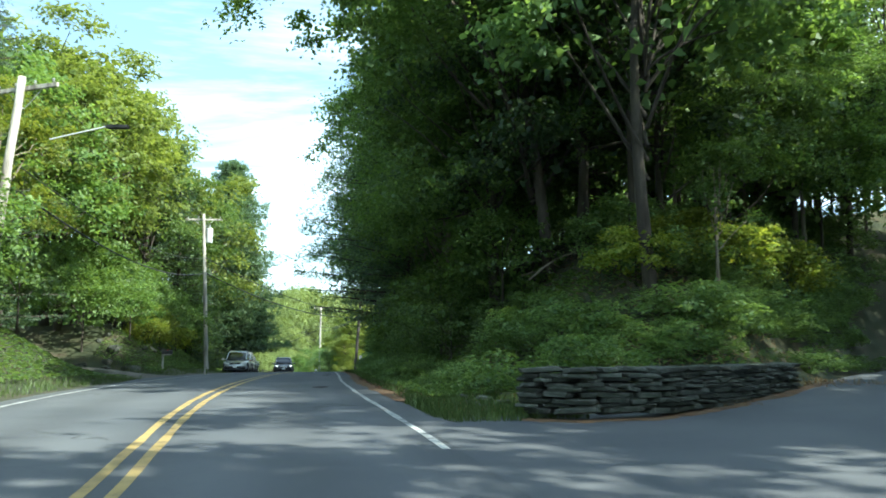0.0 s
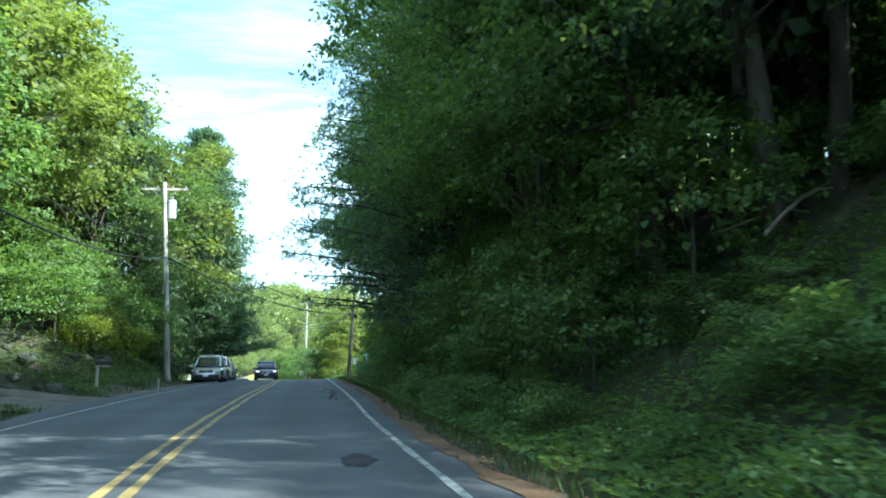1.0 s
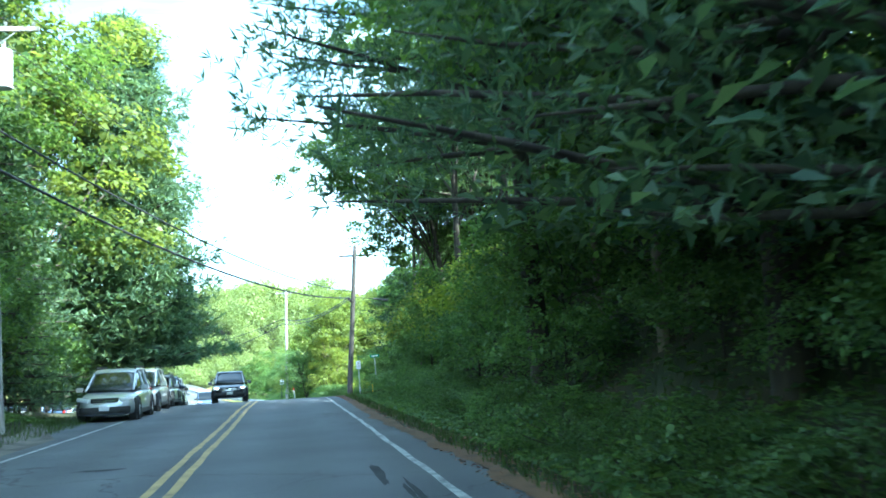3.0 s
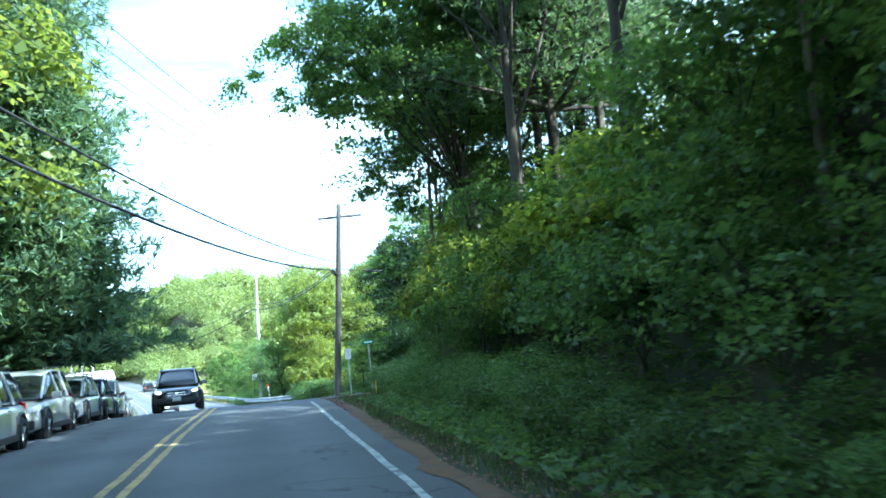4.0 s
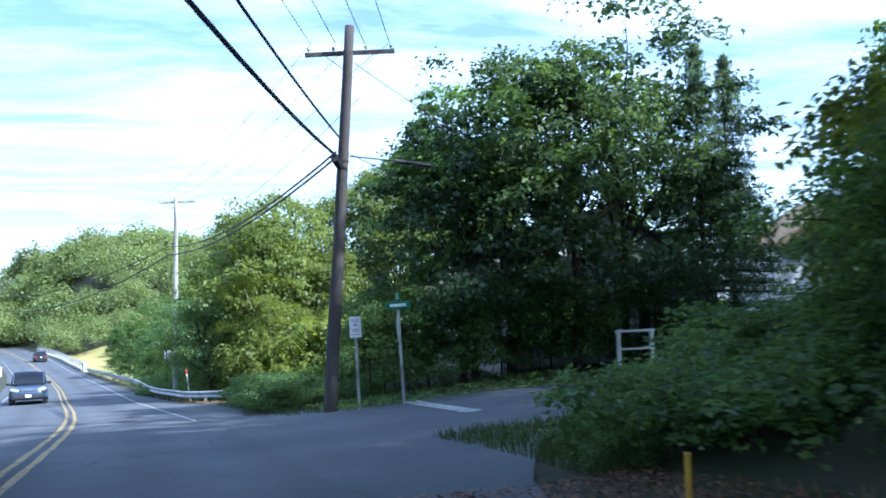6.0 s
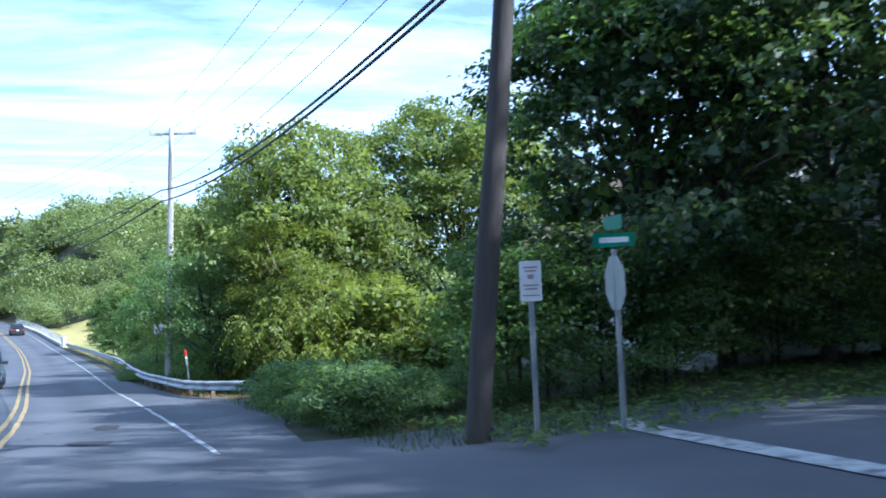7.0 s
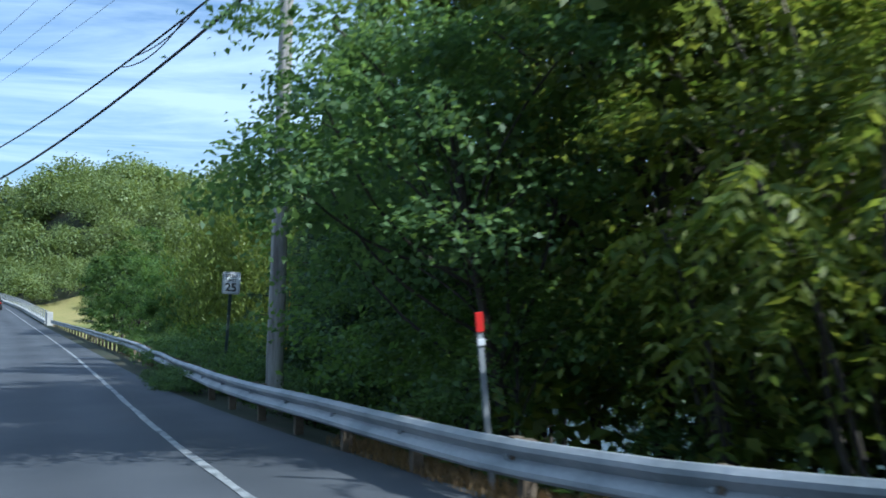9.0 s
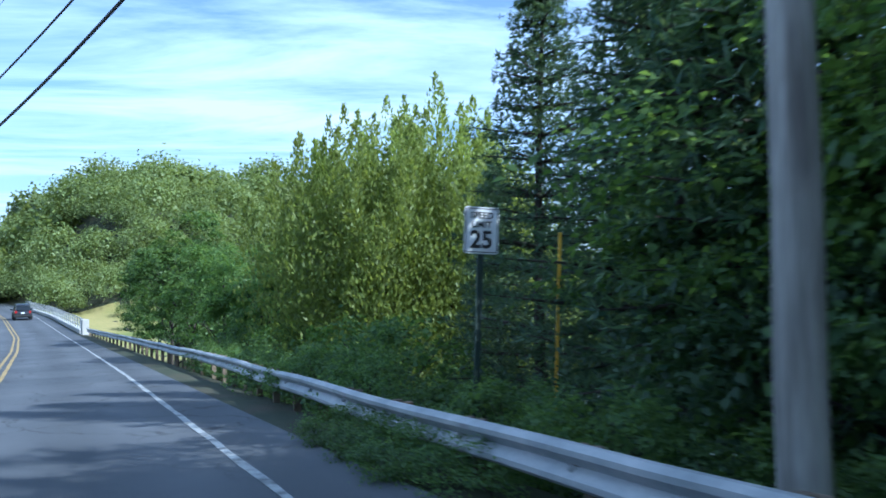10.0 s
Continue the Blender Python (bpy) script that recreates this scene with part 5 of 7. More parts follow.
# pole to pole
HANG_A = Vector((-16.25, 60.4, 7.1))
wire(HANG_A, CLAMP + Vector((0, 0, 0.15)), 0.95, 0.042)
wire(HANG_A + Vector((0, 0, 1.04)), CLAMP + Vector((0.15, 0, 0.58)), 0.82, 0.03)
for u in (-1.1, -0.4, 0.4, 1.1):
    wire(TOP_A + Vector((u, 0, -0.1)), TOP_B + Vector((u, 0.1, -0.45)), 0.8, 0.011, "thin power line between the poles")
    wire(TOP_L + Vector((u, 0, -0.1)), TOP_A + Vector((u, 0, -0.1)), 0.6, 0.007, "thin power line between the poles")
wire(TOP_L + Vector((0.1, 0, -3.3)), HANG_A, 0.9, 0.03)
wire(TOP_L + Vector((0.1, 0, -2.6)), HANG_A + Vector((0, 0, 1.04)), 0.8, 0.014)
ALONG_T = Vector((-18.05, 128.7, 5.12))
wire(CLAMP + Vector((0, 0, 0.1)), ALONG_T, 0.62, 0.032, "thick black cable bundle between the poles")
wire(CLAMP + Vector((0, 0, 0.25)), ALONG_T + Vector((0, 0, 0.5)), 0.72, 0.03)
for u in (-1.05, 0, 1.05):
    wire(TOP_B + Vector((u, 0.1, -0.45)), TOP_T + Vector((u, 0.05, -0.05)), 0.5, 0.007, "thin power line between the poles")
wire(TOP_B + Vector((0.2, 0, -2.0)), FOOT_T.lerp(TOP_T, 0.8), 0.6, 0.009, "thin power line between the poles")
FAR_FOOT = at_ground(-52.0, 188.0)
FAR_POLE = Vector((-52.0, 188.0, 8.4))
utility_pole(FAR_FOOT, FAR_POLE, POLE_WOOD, "distant wooden utility pole by the bridge", [(0.3, 1.2, -15, (-1, 0, 1))])
for u in (-1.05, 0, 1.05):
    wire(TOP_T + Vector((u, 0.05, -0.05)), FAR_POLE + Vector((u, 0, -0.2)), 1.0, 0.007, "thin power line between the poles")
wire(ALONG_T, Vector((-52, 188, 6.0)), 3.2, 0.036, "thick black cable bundle between the poles", n=40)
TANGLE = [ALONG_T + Vector((0, 0, 0.5)), Vector((-52, 188, 6.6))]
wire(*TANGLE, 2.4, 0.026, n=40)
# a slack bight of wire wound round the upper cable beyond the pole
for k, (u0, u1, slack) in enumerate(((0.055, 0.115, 0.30), (0.045, 0.10, 0.16))):
    ends = [TANGLE[0].lerp(TANGLE[1], u) - Vector((0, 0, 2.4 * 4 * u * (1 - u))) for u in (u0, u1)]
    wire(*ends, slack, 0.016, "slack bight of wire hung from the cable", "slack_wire", 12)
# service drops to the house
wire(TOP_B + Vector((0.1, 0.1, -1.0)), (2.0, 106.0, 4.6), 0.5, 0.012, "thin service wire to the house")
wire(CLAMP + Vector((0.3, 0.1, 0.25)), (0.5, 106.0, 3.9), 0.4, 0.012, "thin service wire to the house")
wire(CLAMP + Vector((0.3, 0, 0.1)), at_ground(-6.6, 101.8), 0.0, 0.008, "guy wire staying the leaning pole")
# hanging loop in the cable
loop = CLAMP.lerp(ALONG_T, 0.42) + Vector((0, 0, -0.85))
pts = [loop + Vector((0.28 * math.sin(a), 0.1 * math.sin(a), -0.55 + 0.55 * math.cos(a))) for a in np.linspace(0, 6.283, 20)]
v, f = tube(pts, 0.009, 5)
me = bpy.data.meshes.new("cable_loop")
me.from_pydata(v, [], f)
tagged(mesh_part("cable_loop", me, CABLE), "loop of spare cable hung from the bundle", "cable loop")

# ---- guard rail ----
RAIL = [(-11.6, 114.2), (-12.5, 114.35), (-13.4, 114.8), (-14.2, 115.5), (-15.05, 116.5), (-15.9, 118.2), (-16.75, 120.8), (-17.6, 123.8), (-18.9, 128.2), (-20.2, 133.8), (-23.4, 148.4), (-30.2, 172), (-37.9, 195.4)]
rx, ry = np.array([p[0] for p in RAIL]), np.array([p[1] for p in RAIL])
rd = np.concatenate([[0], np.cumsum(np.hypot(np.diff(rx), np.diff(ry)))])


def rail_at(d, dz=0.0):
    x, y = float(np.interp(d, rd, rx)), float(np.interp(d, rd, ry))
    s, l = station(x, y)
    return Vector((x, y, float(np.interp(s, DS, DZ)) + dz))


W_BEAM = [(0.0, 0.155), (-0.035, 0.15), (-0.08, 0.115), (-0.08, 0.075), (-0.035, 0.03), (0.0, 0.0), (-0.035, -0.03), (-0.08, -0.075), (-0.08, -0.115), (-0.035, -0.15), (0.0, -0.155), (0.006, -0.15), (-0.028, -0.118), (-0.028, -0.072), (0.01, 0.0), (-0.028, 0.072), (-0.028, 0.118), (0.006, 0.15)]
guard = thing("guard_rail", Matrix.Identity(4), "dull galvanised steel guard rail on short posts", "guard rail")
d = 0.0
k = 0
while d < rd[-1] - 1:
    far_d = min(d + 3.81, rd[-1])
    pts = [rail_at(u, 0.40 + 0.012 * math.sin(u * 0.8)) for u in np.linspace(d, far_d + 0.2, 7)]
    part("beam", sweep(W_BEAM, pts, True), GALVANISED, guard)
    for u in (d + 0.3, d + 2.2):
        p = rail_at(u)
        s, l = station(p.x, p.y)
        m = Matrix.Translation(p) @ pose(0, 0, 0, 0, 0, heading(s))
        post = part("post", block((0.15, 0, -0.08), (0.12, 0.10, 1.2), m, 0.008), POST_WOOD, guard)
        part("block", block((0.045, 0, 0.40), (0.1, 0.09, 0.3), m, 0.006), POST_WOOD, post)
        bolt = bmesh.new()
        rod(bolt, m @ Vector((-0.06, 0, 0.40)), m @ Vector((-0.02, 0, 0.40)), 0.022, sides=6)
        part("bolt", bolt, GALVANISED, post)
    k += 1
    d = far_d
m = Matrix.Translation(rail_at(0.0)) @ pose(0, 0, 0, 0, 0, heading(113) - 32)
end = bmesh.new()
rod(end, m @ Vector((0, -0.25, 0.24)), m @ Vector((0, -0.25, 0.56)), 0.13, 0.13, 12)
part("end_piece", end, GALVANISED, guard)

# marker stake with a red reflector
p = Vector((-15.75, 118.9, 0))
p.z = rail_at(float(np.interp(118.9, ry, rd))).z
stake = thing("marker_stake", Matrix.Translation(p) @ pose(0, 0, 0, 2, -6, 0), "thin grey marker stake with a red reflector top", "marker stake")
bm = bmesh.new()
for a, b in (((-0.022, 0.0), (0.022, 0.0)), ((-0.022, 0.0), (-0.022, 0.03)), ((0.022, 0.0), (0.022, 0.03))):
    box(bm, ((a[0] + b[0]) / 2, (a[1] + b[1]) / 2, 0.55), (abs(a[0] - b[0]) + 0.008, abs(a[1] - b[1]) + 0.008, 1.9))
part("stake", bm, GALVANISED, stake)
part("reflector", block((0, -0.012, 1.48), (0.07, 0.02, 0.18), None, 0.008), SIGN_RED, stake)
part("reflector", block((0, -0.012, 1.30), (0.07, 0.018, 0.06), None, 0.006), SIGN_WHITE, stake)

# ---- signs ----


def letters(parent, text, size, place, mat, bold=0.0):
    """Raised flat lettering from the built-in font, turned into a mesh."""
    curve = bpy.data.curves.new("lettering", "FONT")
    curve.body, curve.size, curve.align_x, curve.align_y, curve.extrude, curve.offset = text, size, "CENTER", "CENTER", 0.001, bold
    tmp = bpy.data.objects.new("lettering", curve)
    scene.collection.objects.link(tmp)
    me = bpy.data.meshes.new_from_object(tmp.evaluated_get(bpy.context.evaluated_depsgraph_get()))
    bpy.data.objects.remove(tmp)
    me.transform(Matrix.Translation(place) @ pose(0, 0, 0, 90, 0, 0))
    return mesh_part("lettering", me, mat, parent)


def sign_plate(w, h, t=0.004, r=0.03):
    bm = bmesh.new()
    ring = []
    for cx, cz, a0 in ((w / 2 - r, h / 2 - r, 0), (-w / 2 + r, h / 2 - r, 90), (-w / 2 + r, -h / 2 + r, 180), (w / 2 - r, -h / 2 + r, 270)):
        for a in (0, 30, 60, 90):
            ring.append(bm.verts.new((cx + r * math.cos(radians(a0 + a)), 0, cz + r * math.sin(radians(a0 + a)))))
    face = bm.faces.new(ring)
    made = bmesh.ops.extrude_face_region(bm, geom=[face])["geom"]
    bmesh.ops.translate(bm, vec=(0, t, 0), verts=[g for g in made if isinstance(g, bmesh.types.BMVert)])
    return bm


def moved(bm, m):
    bmesh.ops.transform(bm, matrix=m, verts=bm.verts)
    return bm


def channel_post(parent, height, mat=GALVANISED, y=0.03):
    bm = bmesh.new()
    box(bm, (0, y, height / 2 - 0.25), (0.05, 0.012, height + 0.5))
    for sgn in (-1, 1):
        box(bm, (sgn * 0.03, y - 0.012, height / 2 - 0.25), (0.012, 0.03, height + 0.5))
    return part("post", bm, mat, parent)


# speed limit sign
p = at_ground(-18.98, 133.2)
TOP_25 = -0.64 - p.z
speed = thing("speed_limit_sign", Matrix.Translation(p) @ pose(0, 0, 0, 0, 3, heading(133) - 4), "white speed limit sign on a dark steel post", "road sign")
channel_post(speed, TOP_25, plain("green_steel_post", (0.03, 0.05, 0.04), 0.6))
plate = part("plate", moved(sign_plate(0.43, 0.54), Matrix.Translation((0, 0, TOP_25 - 0.27))), SIGN_WHITE, speed)
bm = bmesh.new()
for x, z, w, h in ((0, 0.25, 0.40, 0.01), (0, -0.25, 0.40, 0.01), (0.195, 0, 0.01, 0.5), (-0.195, 0, 0.01, 0.5)):
    box(bm, (x, -0.002, TOP_25 - 0.27 + z), (w, 0.003, h))
part("border", bm, SIGN_BLACK, plate)
letters(plate, "SPEED", 0.105, (0, -0.003, TOP_25 - 0.10), SIGN_BLACK, 0.002)
letters(plate, "LIMIT", 0.105, (0, -0.003, TOP_25 - 0.205), SIGN_BLACK, 0.002)
letters(plate, "25", 0.28, (0, -0.003, TOP_25 - 0.385), SIGN_BLACK, 0.007)

# parking sign at the corner, its text too small to read
p = at_ground(-8.97, 98.83)
H_P = 1.33 - p.z
notice = thing("parking_sign", Matrix.Translation(p) @ pose(0, 0, 0, 0, -1.5, heading(98) - 14), "small white notice sign on a steel post", "road sign")
channel_post(notice, H_P)
plate = part("plate", moved(sign_plate(0.31, 0.56), Matrix.Translation((0, 0, H_P - 0.28))), SIGN_WHITE, notice)
for z, w, h in ((0.19, 0.20, 0.022), (0.14, 0.16, 0.022), (0.06, 0.09, 0.06), (-0.06, 0.22, 0.02), (-0.11, 0.18, 0.02), (-0.2, 0.24, 0.016)):
    part("text_bar", block((0, -0.002, H_P - 0.28 + z), (w, 0.003, h)), plain("faded_red_print", (0.35, 0.22, 0.25), 0.5), plate)

# street name sign over the back of a stop sign
p = at_ground(-7.8, 98.58)
H_S = 1.62 - p.z
street = thing("street_sign", Matrix.Translation(p) @ pose(0, 0, 0, 0, -2, 0), "green street name sign above the bare back of a stop sign", "road sign")
channel_post(street, H_S - 0.15)
for turn, z, w in ((heading(98) - 10, H_S - 0.02, 0.62), (heading(98) + 80, H_S + 0.22, 0.62)):
    mm = Matrix.Translation((0, 0, z)) @ pose(0, 0, 0, 0, 0, turn)
    blade = part("name_blade", moved(sign_plate(w, 0.19, 0.006, 0.02), mm), SIGN_GREEN, street)
    part("text_bar", block((0, -0.002, 0), (w * 0.7, 0.003, 0.075), mm), SIGN_WHITE, blade)
bm = bmesh.new()
mm = Matrix.Translation((0, 0, H_S - 0.62)) @ pose(0, 0, 0, 0, 0, heading(98) + 78)
ring = [bm.verts.new(mm @ Vector((0.40 * math.cos(radians(22.5 + 45 * k)), 0.02, 0.40 * math.sin(radians(22.5 + 45 * k))))) for k in range(8)]
face = bm.faces.new(ring)
made = bmesh.ops.extrude_face_region(bm, geom=[face])["geom"]
bmesh.ops.translate(bm, vec=mm.to_3x3() @ Vector((0, 0.005, 0)), verts=[g for g in made if isinstance(g, bmesh.types.BMVert)])
part("stop_plate", bm, SIGN_BACK, street, "bare aluminium octagon, seen from behind")

# yellow markers: a guy-wire guard, built as a stake, and a corner stake
for (x, y, h, lean) in ((-17.6, 135.0, -0.85 - at_ground(-17.6, 135.0).z, 3), (-7.55, 81.6, 0.5, 0)):
    b = at_ground(x, y)
    stub = thing("yellow_marker", Matrix.Translation(b) @ pose(0, 0, 0, 0, lean, 0), "thin upright yellow plastic marker", "marker stake", "yellow markers")
    part("stake", block((0, 0, h / 2 - 0.1), (0.045, 0.03, h + 0.2), None, 0.01), YELLOW_PAINT, stub)

# mailbox at the gravel drive
p = at_ground(-14.14, 44.97)
mail = thing("mailbox", Matrix.Translation(p) @ pose(0, 0, 0, 0, 0, heading(45)), "dark mailbox on a pale wooden post", "mailbox")
part("post", block((0, 0, 0.35), (0.1, 0.1, 1.1), None, 0.01), POLE_WOOD, mail)
part("arm", block((0.18, 0, 0.86), (0.5, 0.09, 0.07), None, 0.008), POLE_WOOD, mail)
bm = bmesh.new()
prof = [(-0.09, 0.0), (0.09, 0.0), (0.09, 0.11)] + [(0.09 * math.cos(a), 0.11 + 0.09 * math.sin(a)) for a in np.linspace(0.3, 2.84, 7)] + [(-0.09, 0.11)]
ra = [bm.verts.new((-0.05, u, 0.9 + v)) for u, v in prof]
rb = [bm.verts.new((0.47, u, 0.9 + v)) for u, v in prof]
for i in range(len(prof)):
    bm.faces.new((ra[i], ra[(i + 1) % len(prof)], rb[(i + 1) % len(prof)], rb[i]))
bm.faces.new(ra), bm.faces.new(rb)
shell = part("box", bm, BLACK_TRIM, mail)
part("flag", block((0.2, 0.1, 1.05), (0.03, 0.01, 0.14)), SIGN_RED, shell)
b = at_ground(-12.4, 46.5)
peg = thing("survey_peg", Matrix.Translation(b), "short pale wooden peg in the grass", "peg")
part("peg_stake", block((0, 0, 0.25), (0.07, 0.05, 0.7), None, 0.006), POLE_WOOD, peg)
# ---- cars ----


def loft(stations, n=20, power=4.0, flat_bottom=True):
    """A closed body through cross-sections (y, z_low, z_high, half_width_low, half_width_high)."""
    bm = bmesh.new()
    rings = []
    for y, z0, z1, w0, w1 in stations:
        ring = []
        for k in range(n):
            a = 2 * math.pi * (k + 0.5) / n
            c, s = math.cos(a), math.sin(a)
            u = math.copysign(abs(c) ** (2 / power), c)
            v = math.copysign(abs(s) ** (2 / power), s)
            z = (z0 + z1) / 2 + v * (z1 - z0) / 2
            f = (v + 1) / 2
            ring.append(bm.verts.new((u * (w0 + (w1 - w0) * f), y, z)))
        rings.append(ring)
    for a, b in zip(rings, rings[1:]):
        for k in range(n):
            bm.faces.new((a[k], a[(k + 1) % n], b[(k + 1) % n], b[k]))
    bm.faces.new(rings[0]), bm.faces.new(rings[-1])
    return bm


def wheel(parent, x, y, r, width=0.23):
    bm = bmesh.new()
    side = 1 if x > 0 else -1
    prof = [(0.0, r * 0.62), (0.015, r * 0.9), (0.05, r), (width - 0.05, r), (width - 0.015, r * 0.9), (width, r * 0.62)]
    n = 24
    rings = [[bm.verts.new((x - side * (u - width / 2), y + q * math.cos(2 * math.pi * k / n), r + q * math.sin(2 * math.pi * k / n))) for k in range(n)] for u, q in prof]
    for a, b in zip(rings, rings[1:]):
        for k in range(n):
            bm.faces.new((a[k], a[(k + 1) % n], b[(k + 1) % n], b[k]))
    wheel_ob = part("wheel", bm, TYRE, parent, "black rubber tyre", True)
    bm = bmesh.new()
    face = x + side * (width / 2 - 0.03)
    rod(bm, (face - side * 0.03, y, r), (face, y, r), r * 0.2, r * 0.18, 12)
    for k in range(5):
        a = 2 * math.pi * k / 5
        p = Vector((face - side * 0.01, y + r * 0.62 * math.cos(a), r + r * 0.62 * math.sin(a)))
        rod(bm, (face - side * 0.01, y, r), p, 0.035, 0.03, 6)
    rod(bm, (face - side * 0.09, y, r), (face - side * 0.08, y, r), r * 0.62, r * 0.62, 20)
    part("rim", bm, RIM, wheel_ob)
    return wheel_ob


def car(name, m, paint, label, category, length=4.6, width=1.83, height=1.68, body_style="suv", lights_on=False, grille=BLACK_TRIM, lamps=True, group="cars"):
    """A car with its front towards +y of m. Body, glass, pillars, wheels, lamps, bumpers, mirrors and a blank plate."""
    ob = thing(name, m, label, category, group)
    L, W, H = length, width, height
    hl, hw = L / 2, W / 2
    wr = 0.35 if body_style != "sedan" else 0.32
    belt = H * 0.585 if body_style != "sedan" else H * 0.62
    hood = belt - 0.02
    stations = [(-hl, 0.52, belt - 0.20, hw * 0.68, hw * 0.64), (-hl + 0.05, 0.40, belt - 0.07, hw * 0.82, hw * 0.78), (-hl + 0.18, 0.31, belt - 0.01, hw * 0.93, hw * 0.88), (-hl + 0.55, 0.25, belt + 0.02, hw, hw * 0.94),
                (-hl + 1.6, 0.22, belt + 0.01, hw, hw * 0.955), (0.2, 0.22, belt, hw, hw * 0.955), (hl - 1.3, 0.22, hood + 0.01, hw, hw * 0.94), (hl - 0.85, 0.24, hood - 0.03, hw * 0.995, hw * 0.91),
                (hl - 0.45, 0.23, hood - 0.09, hw * 0.97, hw * 0.86), (hl - 0.20, 0.23, hood - 0.17, hw * 0.91, hw * 0.77), (hl - 0.06, 0.25, hood - 0.27, hw * 0.81, hw * 0.66), (hl, 0.30, hood - 0.37, hw * 0.68, hw * 0.54)]
    body = part("body", loft(stations, 28, 5.5), paint, ob, "", True)
    if body_style == "pickup":
        cabin = [(-0.55, belt - 0.05, H - 0.06, hw * 0.93, hw * 0.78), (-0.45, belt - 0.05, H - 0.02, hw * 0.94, hw * 0.80), (0.35, belt - 0.05, H, hw * 0.94, hw * 0.80), (0.65, belt - 0.05, H - 0.04, hw * 0.94, hw * 0.78), (1.25, belt - 0.05, belt + 0.08, hw * 0.92, hw * 0.84)]
    elif body_style == "sedan":
        cabin = [(-hl + 0.75, belt - 0.05, belt + 0.06, hw * 0.86, hw * 0.74), (-hl + 1.45, belt - 0.05, H - 0.08, hw * 0.92, hw * 0.72), (-0.3, belt - 0.05, H, hw * 0.93, hw * 0.74), (0.45, belt - 0.05, H - 0.05, hw * 0.93, hw * 0.73), (1.25, belt - 0.05, belt + 0.05, hw * 0.90, hw * 0.80)]
    else:
        cabin = [(-hl + 0.10, belt - 0.05, belt + 0.10, hw * 0.86, hw * 0.76), (-hl + 0.36, belt - 0.05, H - 0.17, hw * 0.92, hw * 0.70), (-hl + 0.75, belt - 0.05, H - 0.03, hw * 0.94, hw * 0.71), (-0.45, belt - 0.05, H, hw * 0.94, hw * 0.72),
                 (0.20, belt - 0.05, H - 0.03, hw * 0.94, hw * 0.715), (0.50, belt - 0.05, H - 0.12, hw * 0.935, hw * 0.715), (1.0, belt - 0.05, belt + 0.24, hw * 0.92, hw * 0.775), (1.42, belt - 0.05, belt + 0.03, hw * 0.89, hw * 0.82)]
    part("cabin_glass", loft(cabin, 24, 5.0), GLASS, ob, "dark tinted car glass", True)
    # roof skin and pillars
    roof = [(y, max(z1 - 0.075, z0 + 0.02), z1 + 0.02, w1 * 1.04 + 0.01, w1 * 0.99) for y, z0, z1, w0, w1 in (cabin[1:-2] if body_style == "suv" else cabin[1:-1])]
    part("roof", loft(roof, 20, 4.0), paint, ob, "", True)
    for sgn in (-1, 1):
        for i, j in ((0, 1), (len(cabin) - 1, len(cabin) - (3 if body_style == "suv" else 2))):
            a, b = cabin[i], cabin[j]
            bm = rod(bmesh.new(), (sgn * a[4] * 0.985, a[0], a[2] - 0.04), (sgn * b[4] * 0.99, b[0], b[2] - 0.04), 0.04, 0.034, 6)
            part("pillar", bm, paint, ob)
        for f in (0.36, 0.62):
            y = cabin[0][0] + (cabin[-1][0] - cabin[0][0]) * f
            w1 = np.interp(y, [c[0] for c in cabin], [c[4] for c in cabin])
            z1 = np.interp(y, [c[0] for c in cabin], [c[2] for c in cabin])
            bm = rod(bmesh.new(), (sgn * hw * 0.955, y - 0.05, belt - 0.02), (sgn * w1 * 1.01, y, z1 - 0.03), 0.04, 0.035, 6)
            part("pillar", bm, paint, ob)
    part("bumper", block((0, hl - 0.20, 0.40), (W * 0.84, 0.44, 0.24), None, 0.10), BLACK_TRIM, ob, "black lower front bumper")
    part("bumper", block((0, -hl + 0.10, 0.46), (W * 0.90, 0.26, 0.24), None, 0.06), BLACK_TRIM if body_style != "sedan" else paint, ob)
    part("grille", block((0, hl - 0.12, hood - 0.30), (W * 0.46, 0.20, 0.22), None, 0.05), grille, ob)
    for z in (-0.05, 0.03):
        part("grille_bar", block((0, hl - 0.012, hood - 0.31 + z), (W * 0.36, 0.02, 0.018), None, 0.004), CHROME, ob)
    part("badge", block((0, hl - 0.008, hood - 0.30), (0.12, 0.03, 0.08), None, 0.02), CHROME, ob, "plain bright badge")
    part("lower_grille", block((0, hl + 0.005, 0.36), (W * 0.5, 0.04, 0.10), None, 0.015), BLACK_TRIM, ob)
    part("licence_plate", block((0, hl + 0.035, 0.47), (0.31, 0.012, 0.155)), SIGN_WHITE, ob, "blank licence plate")
    part("licence_plate", block((0, -hl - 0.02, 0.78 if body_style != "pickup" else 0.5), (0.31, 0.012, 0.155)), SIGN_WHITE, ob, "blank licence plate")
    for sgn in (-1, 1):
        part("headlight", block((0, 0, 0), (0.24, 0.18, 0.09) if lights_on else (0.44, 0.20, 0.13), Matrix.Translation((sgn * hw * 0.70, hl - 0.19, hood - 0.235)) @ pose(0, 0, 0, 0, -sgn * 10, -sgn * 30), 0.05), LAMP_ON if lights_on else LAMP_GLASS, ob, "clear headlight")
        part("tail_light", block((sgn * hw * 0.74, -hl + 0.07, belt - 0.14), (0.22, 0.13, 0.24), None, 0.03), RED_GLASS, ob, "red tail light")
